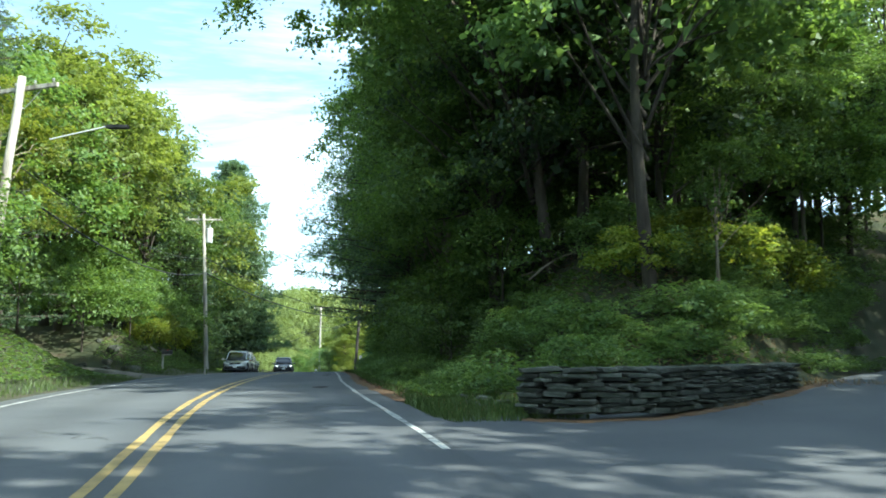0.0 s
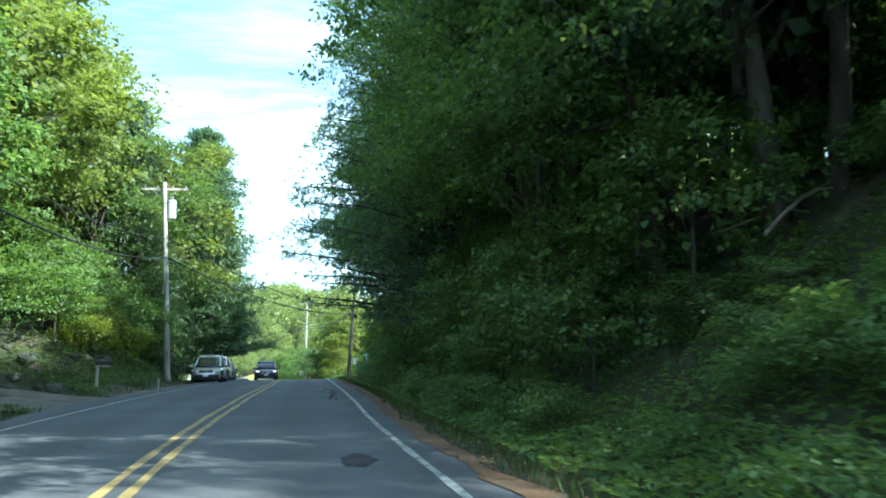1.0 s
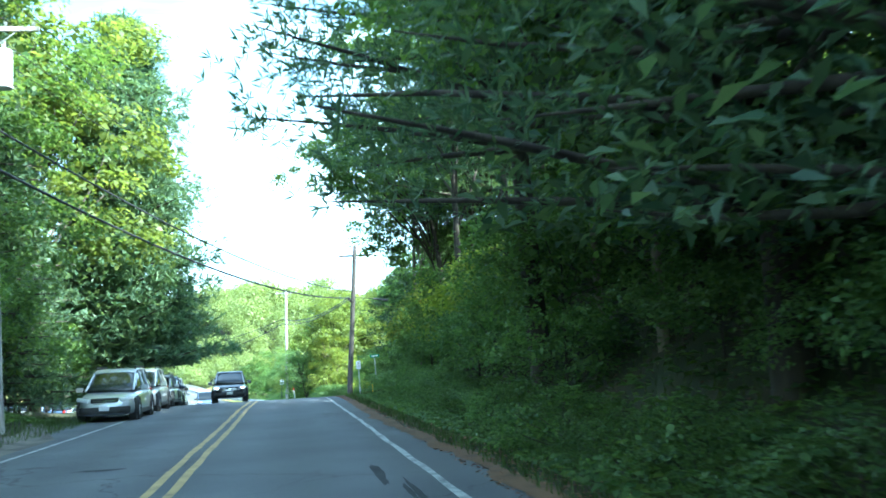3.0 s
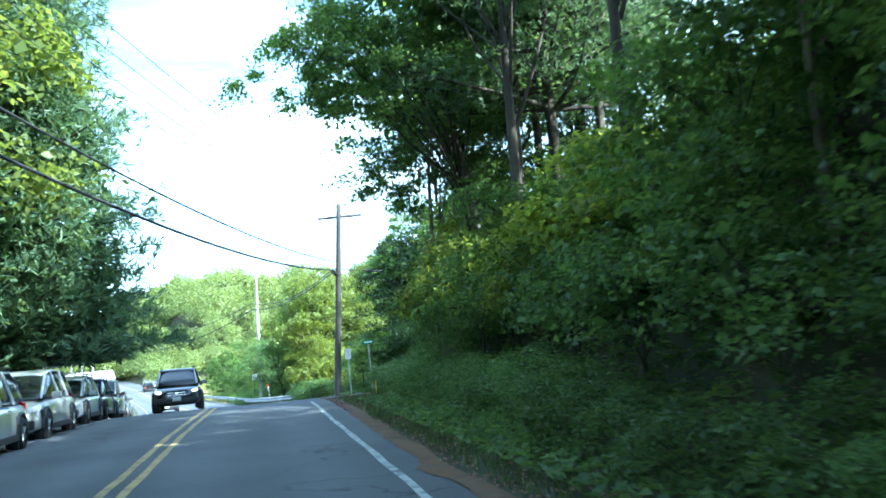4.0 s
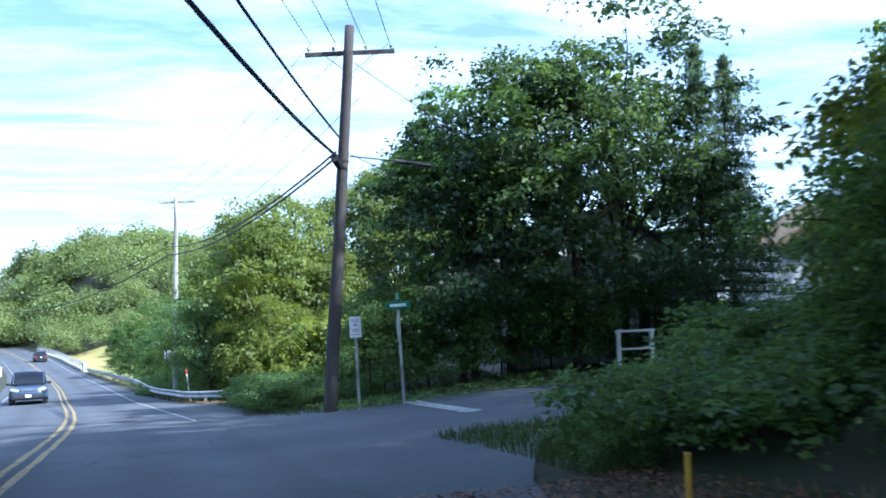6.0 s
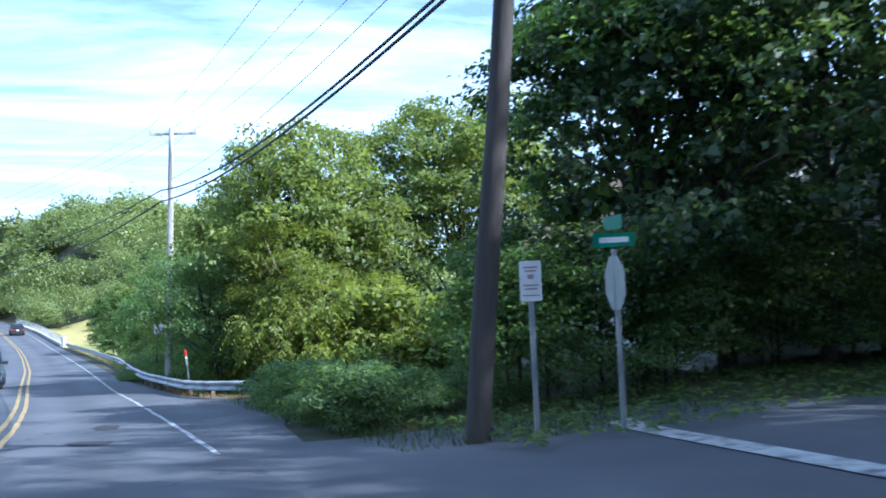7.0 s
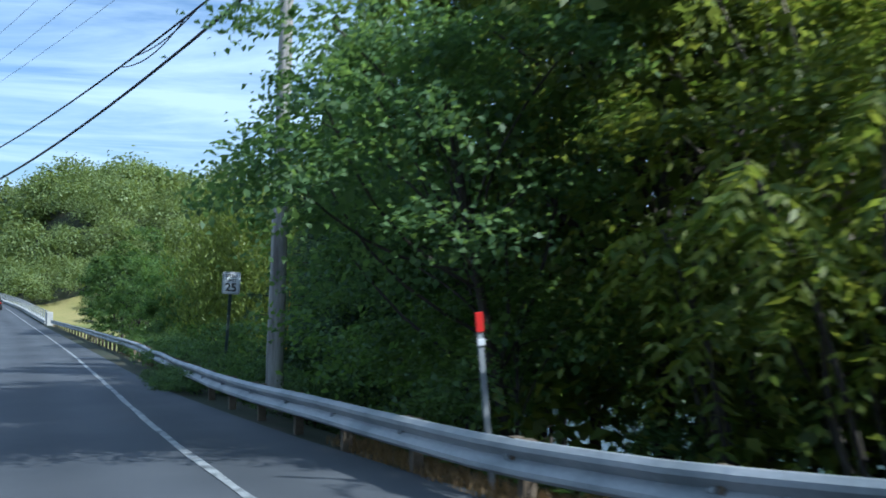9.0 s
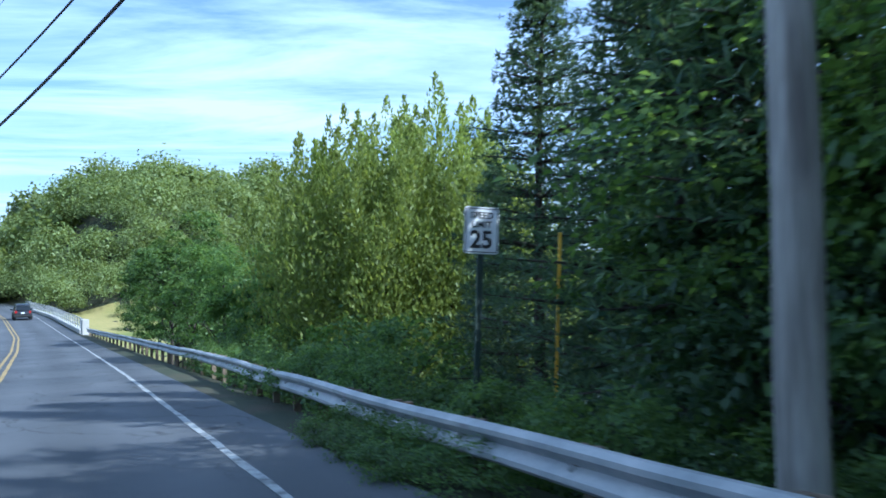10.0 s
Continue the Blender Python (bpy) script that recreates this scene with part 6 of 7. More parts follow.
        mirror = part("mirror", block((sgn * (hw + 0.10), 0.95, belt + 0.06), (0.22, 0.12, 0.15), None, 0.03), paint if body_style != "pickup" else BLACK_TRIM, ob)
        part("mirror_stalk", block((sgn * (hw - 0.02), 0.97, belt + 0.01), (0.12, 0.05, 0.04)), BLACK_TRIM, mirror)
        part("sill", block((sgn * (hw - 0.02), 0, 0.30), (0.06, L * 0.52, 0.14), None, 0.02), BLACK_TRIM, ob)
        for y in (0.55, -0.45):
            part("door_handle", block((sgn * (hw + 0.005), y, belt - 0.12), (0.03, 0.16, 0.03), None, 0.008), paint, ob)
        for y in (hl - 0.88, -hl + 0.86):
            arch = bmesh.new()
            v, f = tube([(sgn * (hw - 0.03), y + (wr + 0.06) * math.cos(a), wr + (wr + 0.06) * math.sin(a)) for a in np.linspace(-0.15, 3.29, 14)], 0.05, 6)
            me = bpy.data.meshes.new("wheel_arch")
            me.from_pydata(v, [], f)
            arch.free()
            mesh_part("wheel_arch", me, BLACK_TRIM if body_style == "suv" else paint, ob, "", True)
            part("wheel_well", block((sgn * (hw - 0.14), y, wr + 0.05), (0.27, 2 * wr + 0.06, 2 * wr), None, 0.1), BLACK_TRIM, ob)
            wheel(ob, sgn * (hw - 0.08), y, wr)
    if body_style == "suv":
        for sgn in (-1, 1):
            bm = bmesh.new()
            rod(bm, (sgn * hw * 0.68, -1.5, H + 0.05), (sgn * hw * 0.68, 0.3, H + 0.05), 0.02, sides=6)
            for y in (-1.5, -0.6, 0.3):
                rod(bm, (sgn * hw * 0.68, y, H - 0.04), (sgn * hw * 0.68, y, H + 0.05), 0.018, sides=6)
            part("roof_rail", bm, BLACK_TRIM, ob)
    return ob


LAMP_ON = bpy.data.materials.new("headlight_lit")
LAMP_ON.use_nodes = True
LAMP_ON.node_tree.nodes["Principled BSDF"].inputs["Base Color"].default_value = (0.8, 0.8, 0.78, 1)
LAMP_ON.node_tree.nodes["Principled BSDF"].inputs["Emission Color"].default_value = (1, 0.95, 0.85, 1)
LAMP_ON.node_tree.nodes["Principled BSDF"].inputs["Emission Strength"].default_value = 0.7


def car_paint(name, c, metal=0.3):
    return plain(name, c, 0.28, metal, 0.8, 0.04)


SILVER = car_paint("silver_paint", (0.46, 0.48, 0.50), 0.5)
PALE = car_paint("pale_silver_paint", (0.52, 0.52, 0.50), 0.4)
BLUE_GREY = car_paint("blue_grey_paint", (0.045, 0.07, 0.12))
BLACK_PAINT = car_paint("black_paint", (0.014, 0.016, 0.022))
GREY_PAINT = car_paint("grey_paint", (0.10, 0.11, 0.12))


def car_at(s, l, facing, dz=0.02):
    p = road_spot(s, l, dz)
    slope = math.degrees(math.atan((np.interp(s + 2, DS, DZ) - np.interp(s - 2, DS, DZ)) / 4))
    return Matrix.Translation(p) @ pose(0, 0, 0, 0, 0, heading(s) + (180 if facing < 0 else 0)) @ pose(0, 0, 0, slope * facing, 0, 0)


car("parked_suv", car_at(69.2, -4.0, -1, -0.04), SILVER, "silver suv parked half on the shoulder", "car", 4.6, 1.82, 1.70)
car("parked_suv", car_at(75.0, -4.2, -1, -0.04), PALE, "pale silver suv parked behind another car", "car", 4.7, 1.85, 1.72)
car("parked_car", car_at(81.0, -4.4, -1, -0.04), SILVER, "silver hatchback parked on the shoulder", "car", 4.4, 1.8, 1.56)
car("parked_car", car_at(86.4, -4.6, -1, -0.04), BLUE_GREY, "dark blue car parked on the shoulder", "car", 4.5, 1.8, 1.60)
car("parked_pickup", car_at(92.0, -4.8, -1, -0.04), GREY_PAINT, "dark grey pickup parked on the shoulder", "car", 5.2, 1.88, 1.72, "pickup")
car("parked_car", car_at(97.8, -4.9, -1, -0.04), GREY_PAINT, "grey saloon parked at the end of the row", "car", 4.5, 1.8, 1.48, "sedan")
car("oncoming_suv", car_at(87.5, -1.25, -1), BLACK_PAINT, "dark blue-black suv with lit headlights", "car", 4.65, 1.84, 1.70, lights_on=True)
car("blue_pickup", car_at(131, -1.85, -1), BLUE_GREY, "dark blue pickup truck on the road", "car", 5.4, 1.95, 1.82, "pickup", grille=CHROME)
car("black_suv", car_at(226, 1.7, 1), BLACK_PAINT, "black suv seen from behind", "car", 4.7, 1.86, 1.72)
for k, (s, l, turn, pt, style) in enumerate([(128, -13, 70, SILVER, "sedan"), (133, -17, 80, BLUE_GREY, "suv"), (140, -21, 75, PALE, "suv"), (146, -14, 60, GREY_PAINT, "sedan"), (152, -19, 85, SILVER, "sedan"), (121, -11, 100, PALE, "sedan")]):
    car("lot_car", Matrix.Translation(spot(s, l, 0.06)) @ pose(0, 0, 0, 0, 0, turn), pt, "car parked in the sunny lot below the road", "car", 4.5, 1.8, 1.68 if style == "suv" else 1.45, style)
tagged(cross_strip("parking_lot", -28, -4.6, lambda l: 108 + 0.2 * l, lambda l: 168.0, LOT, 0.02, 1.2, 20), "pale sunlit parking lot beside the road", "parking lot", kind="structure")

# distant low grey building by the lot
b = spot(206, -10.5, -0.5)
shed = thing("boat_house", Matrix.Translation(b) @ pose(0, 0, 0, 0, 0, 25), "low grey building with a grey roof beyond the lot", "building")
part("wall", block((0, 0, 1.4), (9, 6, 2.8)), plain("weathered_grey_paint", (0.40, 0.39, 0.38), 0.8), shed)
bm = bmesh.new()
ra = [bm.verts.new(v) for v in ((-4.8, -3.4, 2.75), (-4.8, 0, 4.2), (-4.8, 3.4, 2.75))]
rb = [bm.verts.new((-v.co.x, v.co.y, v.co.z)) for v in ra]
for i in range(2):
    bm.faces.new((ra[i], ra[i + 1], rb[i + 1], rb[i]))
bm.faces.new(ra), bm.faces.new(rb), bm.faces.new((ra[0], rb[0], rb[2], ra[2]))
part("roof", bm, plain("grey_metal_roof", (0.27, 0.28, 0.29), 0.6), shed)
for x in (-3, -1, 1.2, 3):
    win = part("window", block((x, -3.01, 1.6), (0.9, 0.05, 1.0)), TRIM_WHITE, shed)
    part("pane", block((x, -3.04, 1.6), (0.76, 0.02, 0.86)), GLASS, win)
p = spot(104, -9)
board = thing("notice_board", Matrix.Translation(p) @ pose(0, 0, 0, 0, 0, heading(104)), "dark wooden sign board on two posts", "sign")
part("board", block((0, 0, 1.7), (0.9, 0.06, 1.0), None, 0.01), POLE_DARK, board)
for x in (-0.38, 0.38):
    part("post", block((x, 0.06, 1.0), (0.1, 0.1, 2.4)), POLE_DARK, board)

# ---- bridge ----
bridge = thing("bridge", Matrix.Identity(4), "pale concrete bridge with white railings", "bridge")
for side in (-1, 1):
    pts = [road_spot(s, side * 5.0, 0.0) for s in np.arange(198, 262, 4)]
    part("kerb", sweep([(-0.25, -0.5), (0.25, -0.5), (0.25, 0.25), (-0.25, 0.25)], pts, True), CONCRETE, bridge)
    for z in (0.55, 0.85, 1.15):
        part("rail", sweep([(-0.03, z - 0.025), (0.03, z - 0.025), (0.03, z + 0.025), (-0.03, z + 0.025)], pts, True), GALVANISED, bridge)
    for s in np.arange(198, 262, 2.0):
        p = road_spot(s, side * 5.0)
        part("rail_post", block((0, 0, 0.7), (0.10, 0.10, 1.0), Matrix.Translation(p), 0.0), GALVANISED, bridge)
    p = road_spot(196.5, side * 5.0)
    part("end_block", block((0, 0, 0.5), (0.5, 1.6, 1.3), Matrix.Translation(p) @ pose(0, 0, 0, 0, 0, heading(197)), 0.03), CONCRETE, bridge)
part("deck", sweep([(-5.4, -0.9), (5.4, -0.9), (5.4, -0.1), (-5.4, -0.1)], [road_spot(s, 0.0) for s in np.arange(198, 262, 4)], True), CONCRETE, bridge)
# white rail between guard rail and bridge on the lot's side
guard_left = thing("guard_rail", Matrix.Identity(4), "galvanised steel guard rail before the bridge", "guard rail")
for s0 in np.arange(168, 195, 3.81):
    part("beam", sweep(W_BEAM, [road_spot(s, -4.9, 0.56) for s in np.linspace(s0, s0 + 3.9, 5)], True), GALVANISED, guard_left)
    part("post", block((0, 0, 0.15), (0.12, 0.12, 1.2), Matrix.Translation(road_spot(s0 + 0.5, -5.1))), GALVANISED, guard_left)

# ---- house ----
HX, HY = Vector((0.993, 0.118, 0)), Vector((-0.118, 0.993, 0))   # across and along the front
CORNER = Vector((-4.92, 115.6, 0))
BASE = -1.35
HM = Matrix(((HX.x, HY.x, 0, CORNER.x), (HX.y, HY.y, 0, CORNER.y), (0, 0, 1, BASE), (0, 0, 0, 1)))
# local: x into the house from the front wall, y along the front (negative towards the side street), z up from the lawn
house = thing("house", HM, "white clapboard house with dark blue shutters and brown shingle roof", "house")
LONG, DEEP, EAVE, RIDGE = 11.5, 8.0, 3.45, 6.15


def clapboards(name, a, b, z0, z1, nx, holes=(), gable=None):
    """Lapped boards from a to b (x, y), each a wedge proud at its lower edge, cut at openings (u0, u1, z0, z1)."""
    a, b = Vector(a), Vector(b)
    way, long = (b - a).normalized(), (b - a).length
    z, rows = z0, []
    while z < z1 - 0.02:
        top = min(z + 0.115, z1)
        spans = [(0.0, long)]
        if gable and z > gable[0]:
            f = (z - gable[0]) / (gable[1] - gable[0])
            spans = [(long * 0.5 * f, long * (1 - 0.5 * f))]
        for u0, u1, h0, h1 in holes:
            if z < h1 and top > h0:
                spans = [q for s0, s1 in spans for q in ((s0, min(s1, u0)), (max(s0, u1), s1)) if q[1] - q[0] > 0.03]
        rows += [(s0, s1, z, top) for s0, s1 in spans]
        z += 0.115
    wall = part(name, block(((a.x + b.x) / 2 - nx.x * 0.09, (a.y + b.y) / 2 - nx.y * 0.09, (z0 + min(z1, EAVE)) / 2), (abs(a.x - b.x) + 0.12 if abs(way.x) > 0.5 else 0.12, abs(a.y - b.y) if abs(way.y) > 0.5 else 0.12, min(z1, EAVE) - z0)), SIDING, house)
    for s0, s1, z, top in rows:
        bm = bmesh.new()
        vs = []
        for u in (s0, s1):
            p = a + way * u
            vs.append([bm.verts.new((p.x + nx.x * o, p.y + nx.y * o, h)) for o, h in ((-0.03, z), (0.022, z), (0.006, top + 0.01), (-0.03, top + 0.01))])
        for k in range(4):
            bm.faces.new((vs[0][k], vs[0][(k + 1) % 4], vs[1][(k + 1) % 4], vs[1][k]))
        bm.faces.new(vs[0]), bm.faces.new(vs[1])
        part("clapboard", bm, SIDING, wall)
    return wall


def window_unit(x, y, z, w, h, along, nx):
    """A double-hung window with frame, sill, two sashes and louvred shutters. along and nx: unit vectors along and out of the wall."""
    m = Matrix(((along[0], -nx[0], 0, x), (along[1], -nx[1], 0, y), (0, 0, 1, z), (0, 0, 0, 1)))
    win = part("window", block((0, 0.03, 0), (w, 0.03, h), m), SKY_PALE_GLASS, house, "two-sash window")
    for cx, cz, sx, sz in ((0, h / 2 + 0.04, w + 0.2, 0.1), (0, -h / 2 - 0.03, w + 0.24, 0.06), (-w / 2 - 0.045, 0, 0.09, h), (w / 2 + 0.045, 0, 0.09, h)):
        part("window_frame", block((cx, -0.015, cz), (sx, 0.07, sz), m), TRIM_WHITE, win)
    for cz in (0.0, -h / 2 + 0.05, h / 2 - 0.03):
        part("sash_rail", block((0, 0.0, cz), (w, 0.035, 0.045), m), TRIM_WHITE, win)
    for cz in (-h / 4,):
        part("glazing_bar", block((0, 0.006, cz), (w, 0.02, 0.02), m), TRIM_WHITE, win)
    for sgn in (-1, 1):
        cx = sgn * (w / 2 + 0.33)
        sh = block((cx, -0.03, 0), (0.40, 0.035, h + 0.08), m)
        bmesh.ops.inset_region(sh, faces=[f for f in sh.faces if f.calc_area() > 0.3], thickness=0.05, depth=-0.012)
        part("shutter", sh, SHUTTER, win, "dark blue panelled shutter")


front_n, side_n = Vector((-1, 0, 0)), Vector((0, -1, 0))
wins = [(-1.15, 2.2), (-3.3, 2.2), (-7.2, 2.2), (-9.6, 2.2)]
clapboards("front_wall", (0, 0), (0, -LONG), 0.75, EAVE, front_n, [(-u - 0.42, -u + 0.42, 1.58, 2.83) for u, z in wins])
for u, z in wins:
    window_unit(0, u, z, 0.78, 1.2, (0, -1, 0), front_n)
clapboards("side_wall", (0, -LONG), (DEEP, -LONG), 0.75, RIDGE, side_n, [(1.6, 2.5, 1.3, 2.6), (5.4, 6.3, 1.3, 2.6)], (EAVE, RIDGE))
for x in (2.05, 5.85):
    window_unit(x, -LONG, 1.95, 0.8, 1.2, (1, 0, 0), side_n)
clapboards("back_side_wall", (DEEP, 0), (0, 0), 0.75, RIDGE, Vector((0, 1, 0)), (), (EAVE, RIDGE))
part("back_wall", block((DEEP - 0.06, -LONG / 2, (EAVE + 0.75) / 2), (0.12, LONG, EAVE - 0.75)), SIDING, house)
for y in (0, -LONG):
    bm = bmesh.new()
    vs = [bm.verts.new((x, y + (0.1 if y else -0.1), z)) for x, z in ((0, EAVE), (DEEP, EAVE), (DEEP / 2, RIDGE))]
    bm.faces.new(vs)
    part("gable_backing", bm, SIDING, house)
for x, y in ((0, 0), (0, -LONG), (DEEP, -LONG)):
    part("corner_board", block((x, y, (EAVE + 0.7) / 2 + 0.02), (0.16, 0.16, EAVE - 0.7)), TRIM_WHITE, house)
part("frieze", block((-0.05, -LONG / 2, EAVE - 0.12), (0.08, LONG + 0.1, 0.22)), TRIM_WHITE, house)
part("foundation", block((DEEP / 2, -LONG / 2, 0.2), (DEEP - 0.3, LONG - 0.3, 1.15)), CONCRETE, house)
# lattice below the front corner
lat = bmesh.new()
for k in range(-8, 14):
    for sgn in (-1, 1):
        a = Vector((-0.02 - 0.006 * sgn, -0.06 * k * 1.0, 0.0))
        y0, y1 = -0.085 * k, -0.085 * k - sgn * 0.75
        lo, hi = 0.0, 0.75
        pts = []
        for u in (0.0, 1.0):
            pts.append((y0 + (y1 - y0) * u, lo + (hi - lo) * u))
        (ya, za), (yb, zb) = pts
        # keep the strip inside the panel from y = 0 to -0.8
        if ya == yb:
            continue
        t0, t1 = sorted(((0 - ya) / (yb - ya), (-0.8 - ya) / (yb - ya)))
        t0, t1 = max(0, t0), min(1, t1)
        if t1 - t0 > 0.05:
            pa = Vector((-0.02 - 0.006 * sgn, ya + (yb - ya) * t0, za + (zb - za) * t0))
            pb = Vector((-0.02 - 0.006 * sgn, ya + (yb - ya) * t1, za + (zb - za) * t1))
            rod(lat, pa, pb, 0.018, 0.018, 4)
part("lattice", lat, TRIM_WHITE, house, "white crossed lattice below the porch")
# black sheet stands for the shaded hollow behind the lattice
part("lattice_dark_gap", block((0.08, -0.4, 0.36), (0.04, 0.8, 0.74)), BLACK_TRIM, house)
# roof: slabs with rows of shingle courses
for sgn in (-1, 1):
    run = DEEP / 2 + 0.3
    rise = RIDGE - EAVE
    ang = math.atan2(rise, DEEP / 2)
    length = run / math.cos(ang)
    m = Matrix.Translation((DEEP / 2, -LONG / 2, RIDGE + 0.12)) @ pose(0, 0, 0, 0, math.degrees(ang) * (1 if sgn > 0 else -1), 0)
    slab = part("roof", block((sgn * length / 2, 0, -0.06), (length, LONG + 0.5, 0.1), m), SHINGLE, house)
    n = int(length / 0.16)
    for k in range(n):
        bm = bmesh.new()
        box(bm, (sgn * (length - 0.08 - k * 0.16), 0, 0.006), (0.19, LONG + 0.52, 0.018), m @ Matrix.Translation((sgn * (length - 0.08 - k * 0.16), 0, 0)) @ pose(0, 0, 0, 0, sgn * 4, 0) @ Matrix.Translation((-sgn * (length - 0.08 - k * 0.16), 0, 0)))
        part("shingle_course", bm, SHINGLE, slab)
    part("fascia", block((sgn * length, 0, -0.09), (0.04, LONG + 0.5, 0.16), m), TRIM_WHITE, house)
chim = part("chimney", block((DEEP / 2, -LONG * 0.55, RIDGE + 0.4), (0.7, 0.6, 1.6)), BRICK, house)
part("chimney_cap", block((DEEP / 2, -LONG * 0.55, RIDGE + 1.24), (0.84, 0.74, 0.1), None, 0.01), CONCRETE, chim)
# porch frame beside the side street
porch = part("porch", block((5.5, -LONG - 1.1, 0.35), (3.6, 2.2, 0.16)), TRIM_WHITE, house)
for x in (3.0, 4.2):
    part("porch_post", block((x, -LONG - 2.1, 1.1), (0.12, 0.12, 1.5)), TRIM_WHITE, porch)
part("porch_beam", block((3.6, -LONG - 2.1, 1.88), (1.4, 0.12, 0.08)), TRIM_WHITE, porch)
part("porch_rail", block((3.6, -LONG - 2.1, 1.3), (1.2, 0.06, 0.06)), TRIM_WHITE, porch)
# the neighbour behind
NM = Matrix.Translation(at_ground(16.0, 116.0)) @ pose(0, 0, 0, 0, 0, -8)
neigh = thing("neighbour_house", NM, "white clapboard neighbouring house behind trees", "house")
wall = part("wall", block((0, 0, 2.4), (8, 6, 5.0)), SIDING, neigh)
for k in range(38):
    part("clapboard", block((0, -3.02, 0.15 + k * 0.125), (8.0, 0.05, 0.10), Matrix.Translation((0, -3.02, 0.15 + k * 0.125)) @ pose(0, 0, 0, -8, 0, 0) @ Matrix.Translation((0, 3.02, -0.15 - k * 0.125))), SIDING, wall)
bm = bmesh.new()
ra = [bm.verts.new(v) for v in ((-4.3, -3.4, 4.8), (0, -3.4, 7.4), (4.3, -3.4, 4.8))]
rb = [bm.verts.new((v.co.x, -v.co.y, v.co.z)) for v in ra]
for i in range(2):
    bm.faces.new((ra[i], ra[i + 1], rb[i + 1], rb[i]))
bm.faces.new(ra), bm.faces.new(rb), bm.faces.new((ra[0], rb[0], rb[2], ra[2]))
part("roof", bm, SHINGLE, neigh)
for x in (-2.2, 1.6):
    win = part("window", block((x, -3.06, 1.8), (1.0, 0.06, 1.4)), TRIM_WHITE, neigh)
    part("pane", block((x, -3.1, 1.8), (0.84, 0.03, 1.24)), GLASS, win)
plant("shrub_a", *station(-5.9, 113.2), 0.95, tall=0.8)
plant("shrub_b", *station(-6.2, 111.6), 1.1)
plant("shrub_a", *station(-5.8, 110.0), 0.95)

# ---- stone wall beside the lane ----
stones = thing("stone_wall", Matrix.Identity(4), "low dry wall of flat grey field stones", "stone wall")
WALL = [(1.2, 13.8), (2.0, 13.3), (3.2, 13.5), (4.9, 15.2), (6.8, 17.6)]
wx, wy = [p[0] for p in WALL], [p[1] for p in WALL]
wd = np.concatenate([[0], np.cumsum(np.hypot(np.diff(wx), np.diff(wy)))])
r = np.random.default_rng(50)


def wall_at(d):
    x, y = float(np.interp(d, wd, wx)), float(np.interp(d, wd, wy))
    e = 0.1
    way = Vector((float(np.interp(d + e, wd, wx) - np.interp(d - e, wd, wx)), float(np.interp(d + e, wd, wy) - np.interp(d - e, wd, wy)), 0)).normalized()
    return Vector((x, y, 0.60)), way


def stone_mesh(seed):
    q = np.random.default_rng(seed)
    bm = bmesh.new()
    bmesh.ops.create_cube(bm, size=1.0)
    bmesh.ops.bevel(bm, geom=list(bm.edges), offset=0.14, segments=1, affect="EDGES")
    for v in bm.verts:
        v.co += Vector(q.normal(size=3) * 0.045)
    me = bpy.data.meshes.new("stone")
    bm.to_mesh(me)
    bm.free()
    me.materials.append(STONE)
    return me


STONES = [stone_mesh(k) for k in range(8)]
z = 0.0
while z < 0.62:
    h = 0.05 + 0.065 * r.random()
    d = 0.15 * r.random()
    while d < wd[-1]:
        w = 0.25 + 0.45 * r.random()
        p, way = wall_at(min(d + w / 2, wd[-1] - 0.05))
        yaw = math.degrees(math.atan2(way.y, way.x)) + r.normal() * 3
        ob = new("stone", STONES[int(r.integers(0, 8))])
        ob.parent = stones
        ob.matrix_basis = Matrix.Translation(p + Vector((r.normal() * 0.02, r.normal() * 0.02, z + h / 2 - 0.05))) @ pose(0, 0, 0, r.normal() * 2, r.normal() * 2.5, yaw) @ Matrix.Diagonal((w * 0.98, 0.42 + 0.1 * r.random(), h * 0.96, 1))
        d += w
    z += h
# needle litter along the foot of the wall
foot_pts = []
for d in np.linspace(0.2, wd[-1] + 2.2, 70):
    p, way = wall_at(min(d, wd[-1] - 0.15))
    p = p + way * max(0.0, d - wd[-1] + 0.15)
    side = Vector((way.y, -way.x, 0))
    reach = 0.32 + 0.22 * noise.noise(Vector((d * 1.1, 3, 0))) + 0.2 * noise.noise(Vector((d * 4.3, 8, 0)))
    for k in range(4):
        q = p + side * (0.12 + max(reach, 0.04) * k / 3)
        foot_pts.append(tuple(at_ground(q.x, q.y, 0.075 - 0.05 * (k == 3))))
tagged(mesh_part("wall_litter", np_mesh("wall_litter", foot_pts, grid_faces(70, 4)), ORANGE_SOIL), "orange-brown needle litter at the foot of the stone wall", "litter", kind="stuff")
# loose rocks on the banks
for k in range(44):
    if k < 26:
        s, l = r.uniform(42.5, 54), r.uniform(-9.5, -6.3)
        sc = r.uniform(0.2, 0.55)
    else:
        s, l = r.uniform(14.5, 18), r.uniform(4.9, 6.2)
        sc = r.uniform(0.12, 0.35)
    ob = new("rock", STONES[k % 8])
    ob.matrix_basis = Matrix.Translation(spot(s, l, sc * 0.15)) @ pose(0, 0, 0, *r.uniform(-25, 25, 3)) @ Matrix.Diagonal((sc, sc * 0.8, sc * 0.65, 1))
    tagged(ob, "grey boulder half sunk in the bank", "rock", "bank rocks")
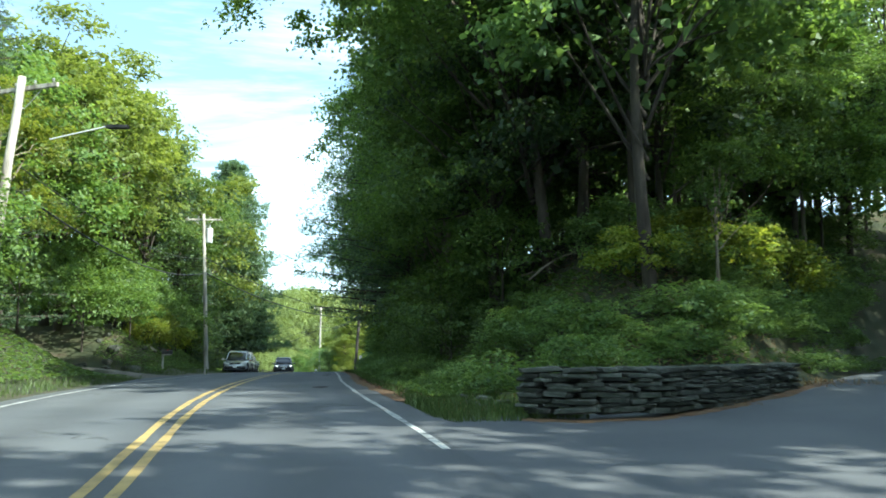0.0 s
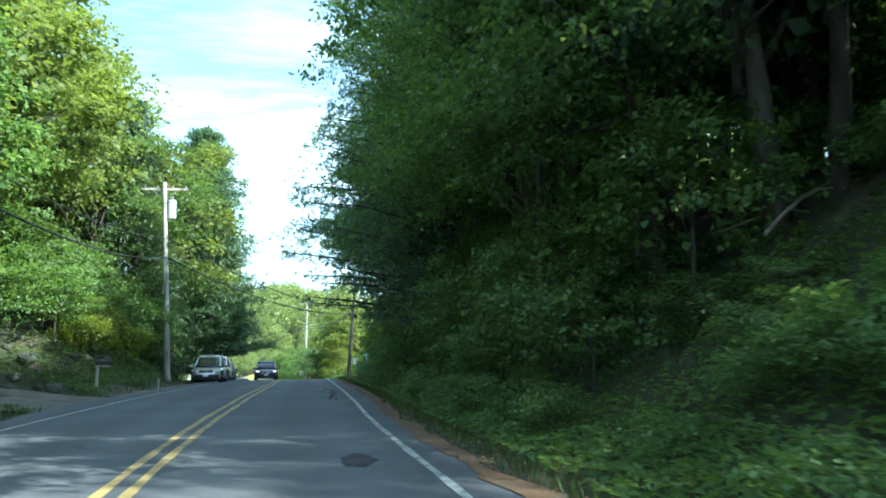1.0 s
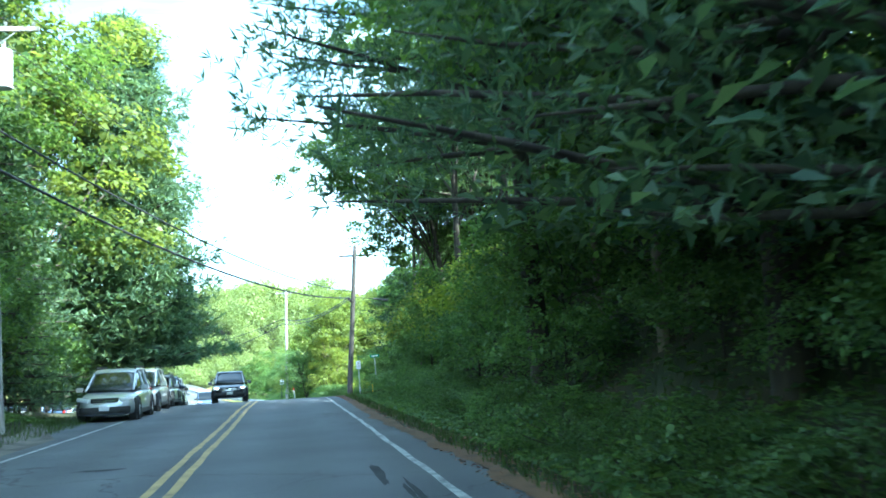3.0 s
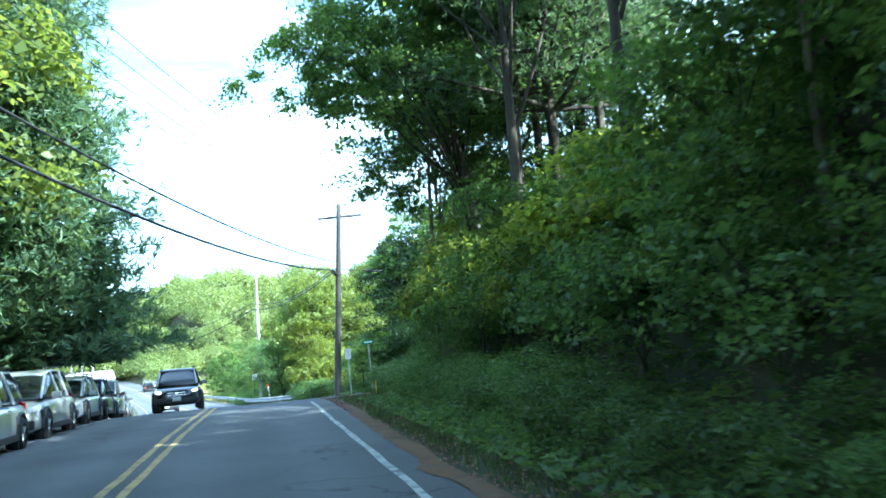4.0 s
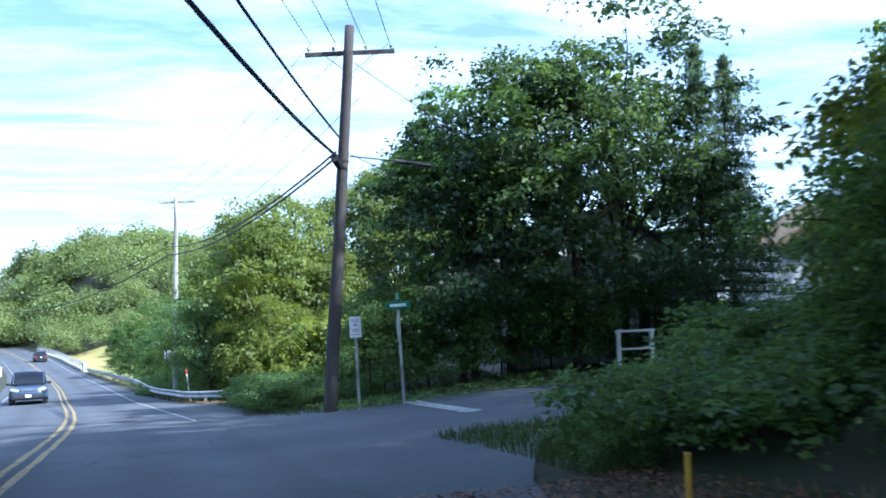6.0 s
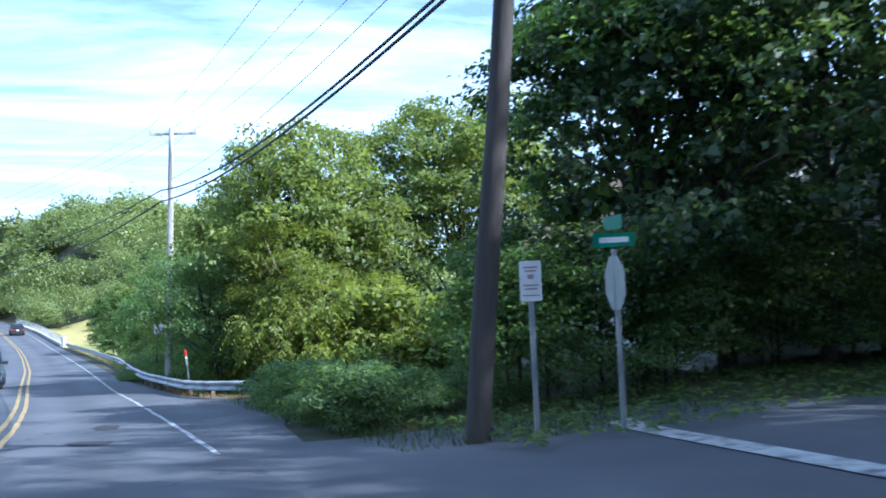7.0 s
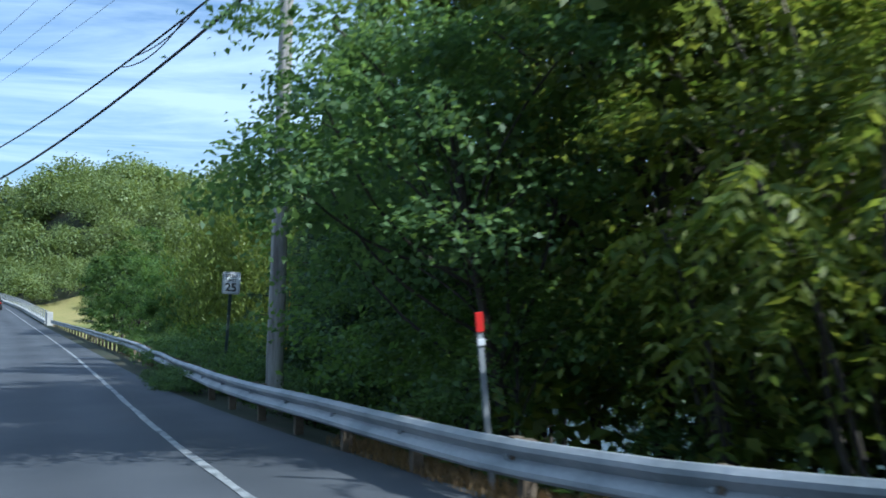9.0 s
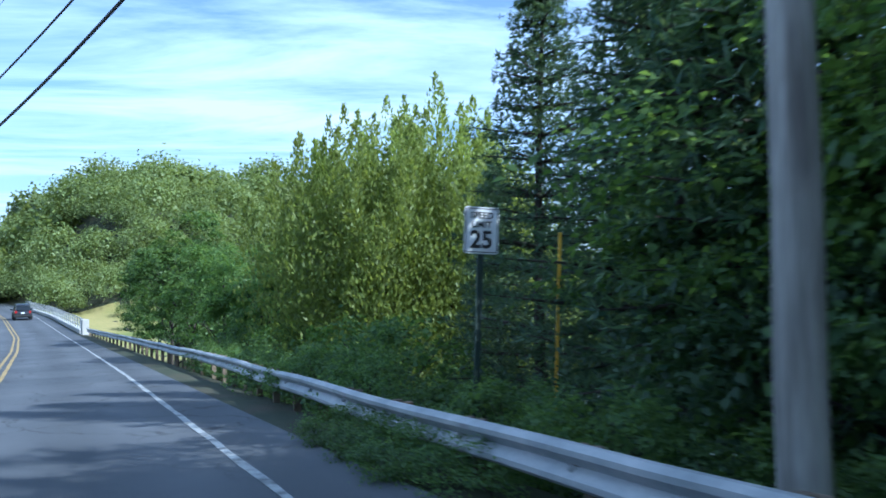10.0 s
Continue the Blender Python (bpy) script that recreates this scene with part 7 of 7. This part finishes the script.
# fallen branches on the right bank
for (s, l, h, a, long) in ((24.5, 8.6, 2.6, 35, 2.4), (26.5, 8.8, 2.4, -20, 2.0), (34, 9.5, 3.0, 60, 2.2)):
    p = spot(s, l, h * 0.3)
    q = np.random.default_rng(int(s * 10))
    v, f = joined([limb((0, 0, 0), (long * math.cos(radians(a)), long * math.sin(radians(a)), h * 0.35), 0.035, 0.012, q, 0.12, 6),
                   limb((long * 0.5 * math.cos(radians(a)), long * 0.5 * math.sin(radians(a)), h * 0.17), (long * 0.8 * math.cos(radians(a + 40)), long * 0.8 * math.sin(radians(a + 40)), h * 0.4), 0.02, 0.008, q, 0.1, 5)])
    me = bpy.data.meshes.new("dead_branch")
    me.from_pydata(v, [], f)
    ob = mesh_part("dead_branch", me, PALE_BARK)
    ob.matrix_basis = Matrix.Translation(p)
    tagged(ob, "bare pale dead branch on the bank", "branch", "dead branches")

# ---- grass, weeds and litter ----


def scatter(name, n, where, length, width, mat, label, up=0.15, seed=1, upright=True, lift=0.0):
    """Blades or leaves over patches given as (s0, s1, l0, l1, share)."""
    q = np.random.default_rng(seed)
    share = np.array([w[4] for w in where], float)
    pick = q.choice(len(where), n, p=share / share.sum())
    box4 = np.array([w[:4] for w in where])[pick]
    s = box4[:, 0] + (box4[:, 1] - box4[:, 0]) * q.random(n)
    l = box4[:, 2] + (box4[:, 3] - box4[:, 2]) * q.random(n)
    x, t, o = np.interp(s, DS, DX), np.interp(s, DS, DT), np.interp(s, DS, DO)
    hyp = np.hypot(t, 1)
    pos = np.stack([x + (l + o) / hyp, s - t * (l + o) / hyp, ground(s, l) + 0.02 + lift], 1)
    if not upright:
        v, f = leaves(pos + np.array([0, 0, 0.03]), length, width, q, 0.75)
    else:
        a = q.random(n) * 6.283
        lean = q.random(n) * 0.7
        size = length * (0.5 + q.random(n))
        side = np.stack([-np.sin(a), np.cos(a), np.zeros(n)], 1) * width * 0.5
        tip = pos + np.stack([np.cos(a) * lean * size, np.sin(a) * lean * size, size], 1)
        mid = pos + (tip - pos) * 0.5 + np.array([0, 0, 1]) * (0.08 * size)[:, None]
        v = np.stack([pos - side, pos + side, mid + side * 0.8, tip, mid - side * 0.8], 1).reshape(-1, 3)
        f = np.arange(n * 5).reshape(n, 5)
    me = np_mesh(name, v, f)
    return tagged(mesh_part(name, me, mat), label, name.replace("_", " "), kind="stuff")


scatter("grass", 62000, [(83, 88.2, 6.0, 11.5, 2.6), (97.6, 101, 7, 20, 1.5), (12.6, 17, 4.0, 6.2, 1.6), (17, 80, 4.2, 6.2, 4), (17, 76, 6, 9, 2), (10, 36, -6.5, -4.3, 1.5), (43, 70, -7.5, -4.4, 2.2), (98, 113, 5.5, 9, 1.2), (100, 114, 9, 16, 1.4), (112, 120, 6.8, 9, 0.5), (78, 84, 9, 20, 0.7), (92, 108, -8, -5, 0.5)], 0.16, 0.014, GRASS, "green roadside grass", seed=61)
scatter("weeds", 34000, [(17, 76, 5.0, 9.5, 4), (16.5, 24, 6, 12, 1), (96.5, 101, 6.5, 22, 0.6), (17, 76, 4.5, 6.5, 3), (44, 66, -8.5, -5.2, 1.2), (20, 36, -8, -5, 1), (117, 150, 5.3, 8, 1.4), (113, 117, 7.2, 8.5, 0.2), (78, 83, 8, 18, 0.7)], 0.17, 0.10, LEAF_SHRUB, "low leafy weeds on the banks", seed=62, upright=False, lift=0.12)
scatter("tall_grass", 5000, [(17, 76, 4.8, 6.2, 3), (44, 66, -6.5, -4.8, 1.5), (114, 122, 6, 8, 1)], 0.22, 0.012, GRASS, "tall uncut grass at the verge", seed=63)
scatter("dry_grass", 10500, [(13.2, 16.4, 4.2, 9.5, 1.2), (112.6, 114.6, 6.7, 7.4, 1.0), (114.4, 115.8, 6.0, 6.9, 0.9), (115.6, 117.2, 5.4, 6.2, 0.9), (117, 121.5, 4.95, 5.6, 1.0), (16, 22, 8, 14, 1.0), (74, 82, 4.4, 6.5, 0.5)], 0.11, 0.012, DRY_GRASS, "dry yellow grass at the verge", seed=64)
scatter("leaf_litter", 19000, [(17, 80, 3.9, 5.0, 3), (16, 26, 5, 14, 2), (72, 83, 3.9, 6.5, 4), (20, 70, 6, 11, 2)], 0.07, 0.04, LITTER, "brown fallen leaves and needles", seed=65, upright=False)
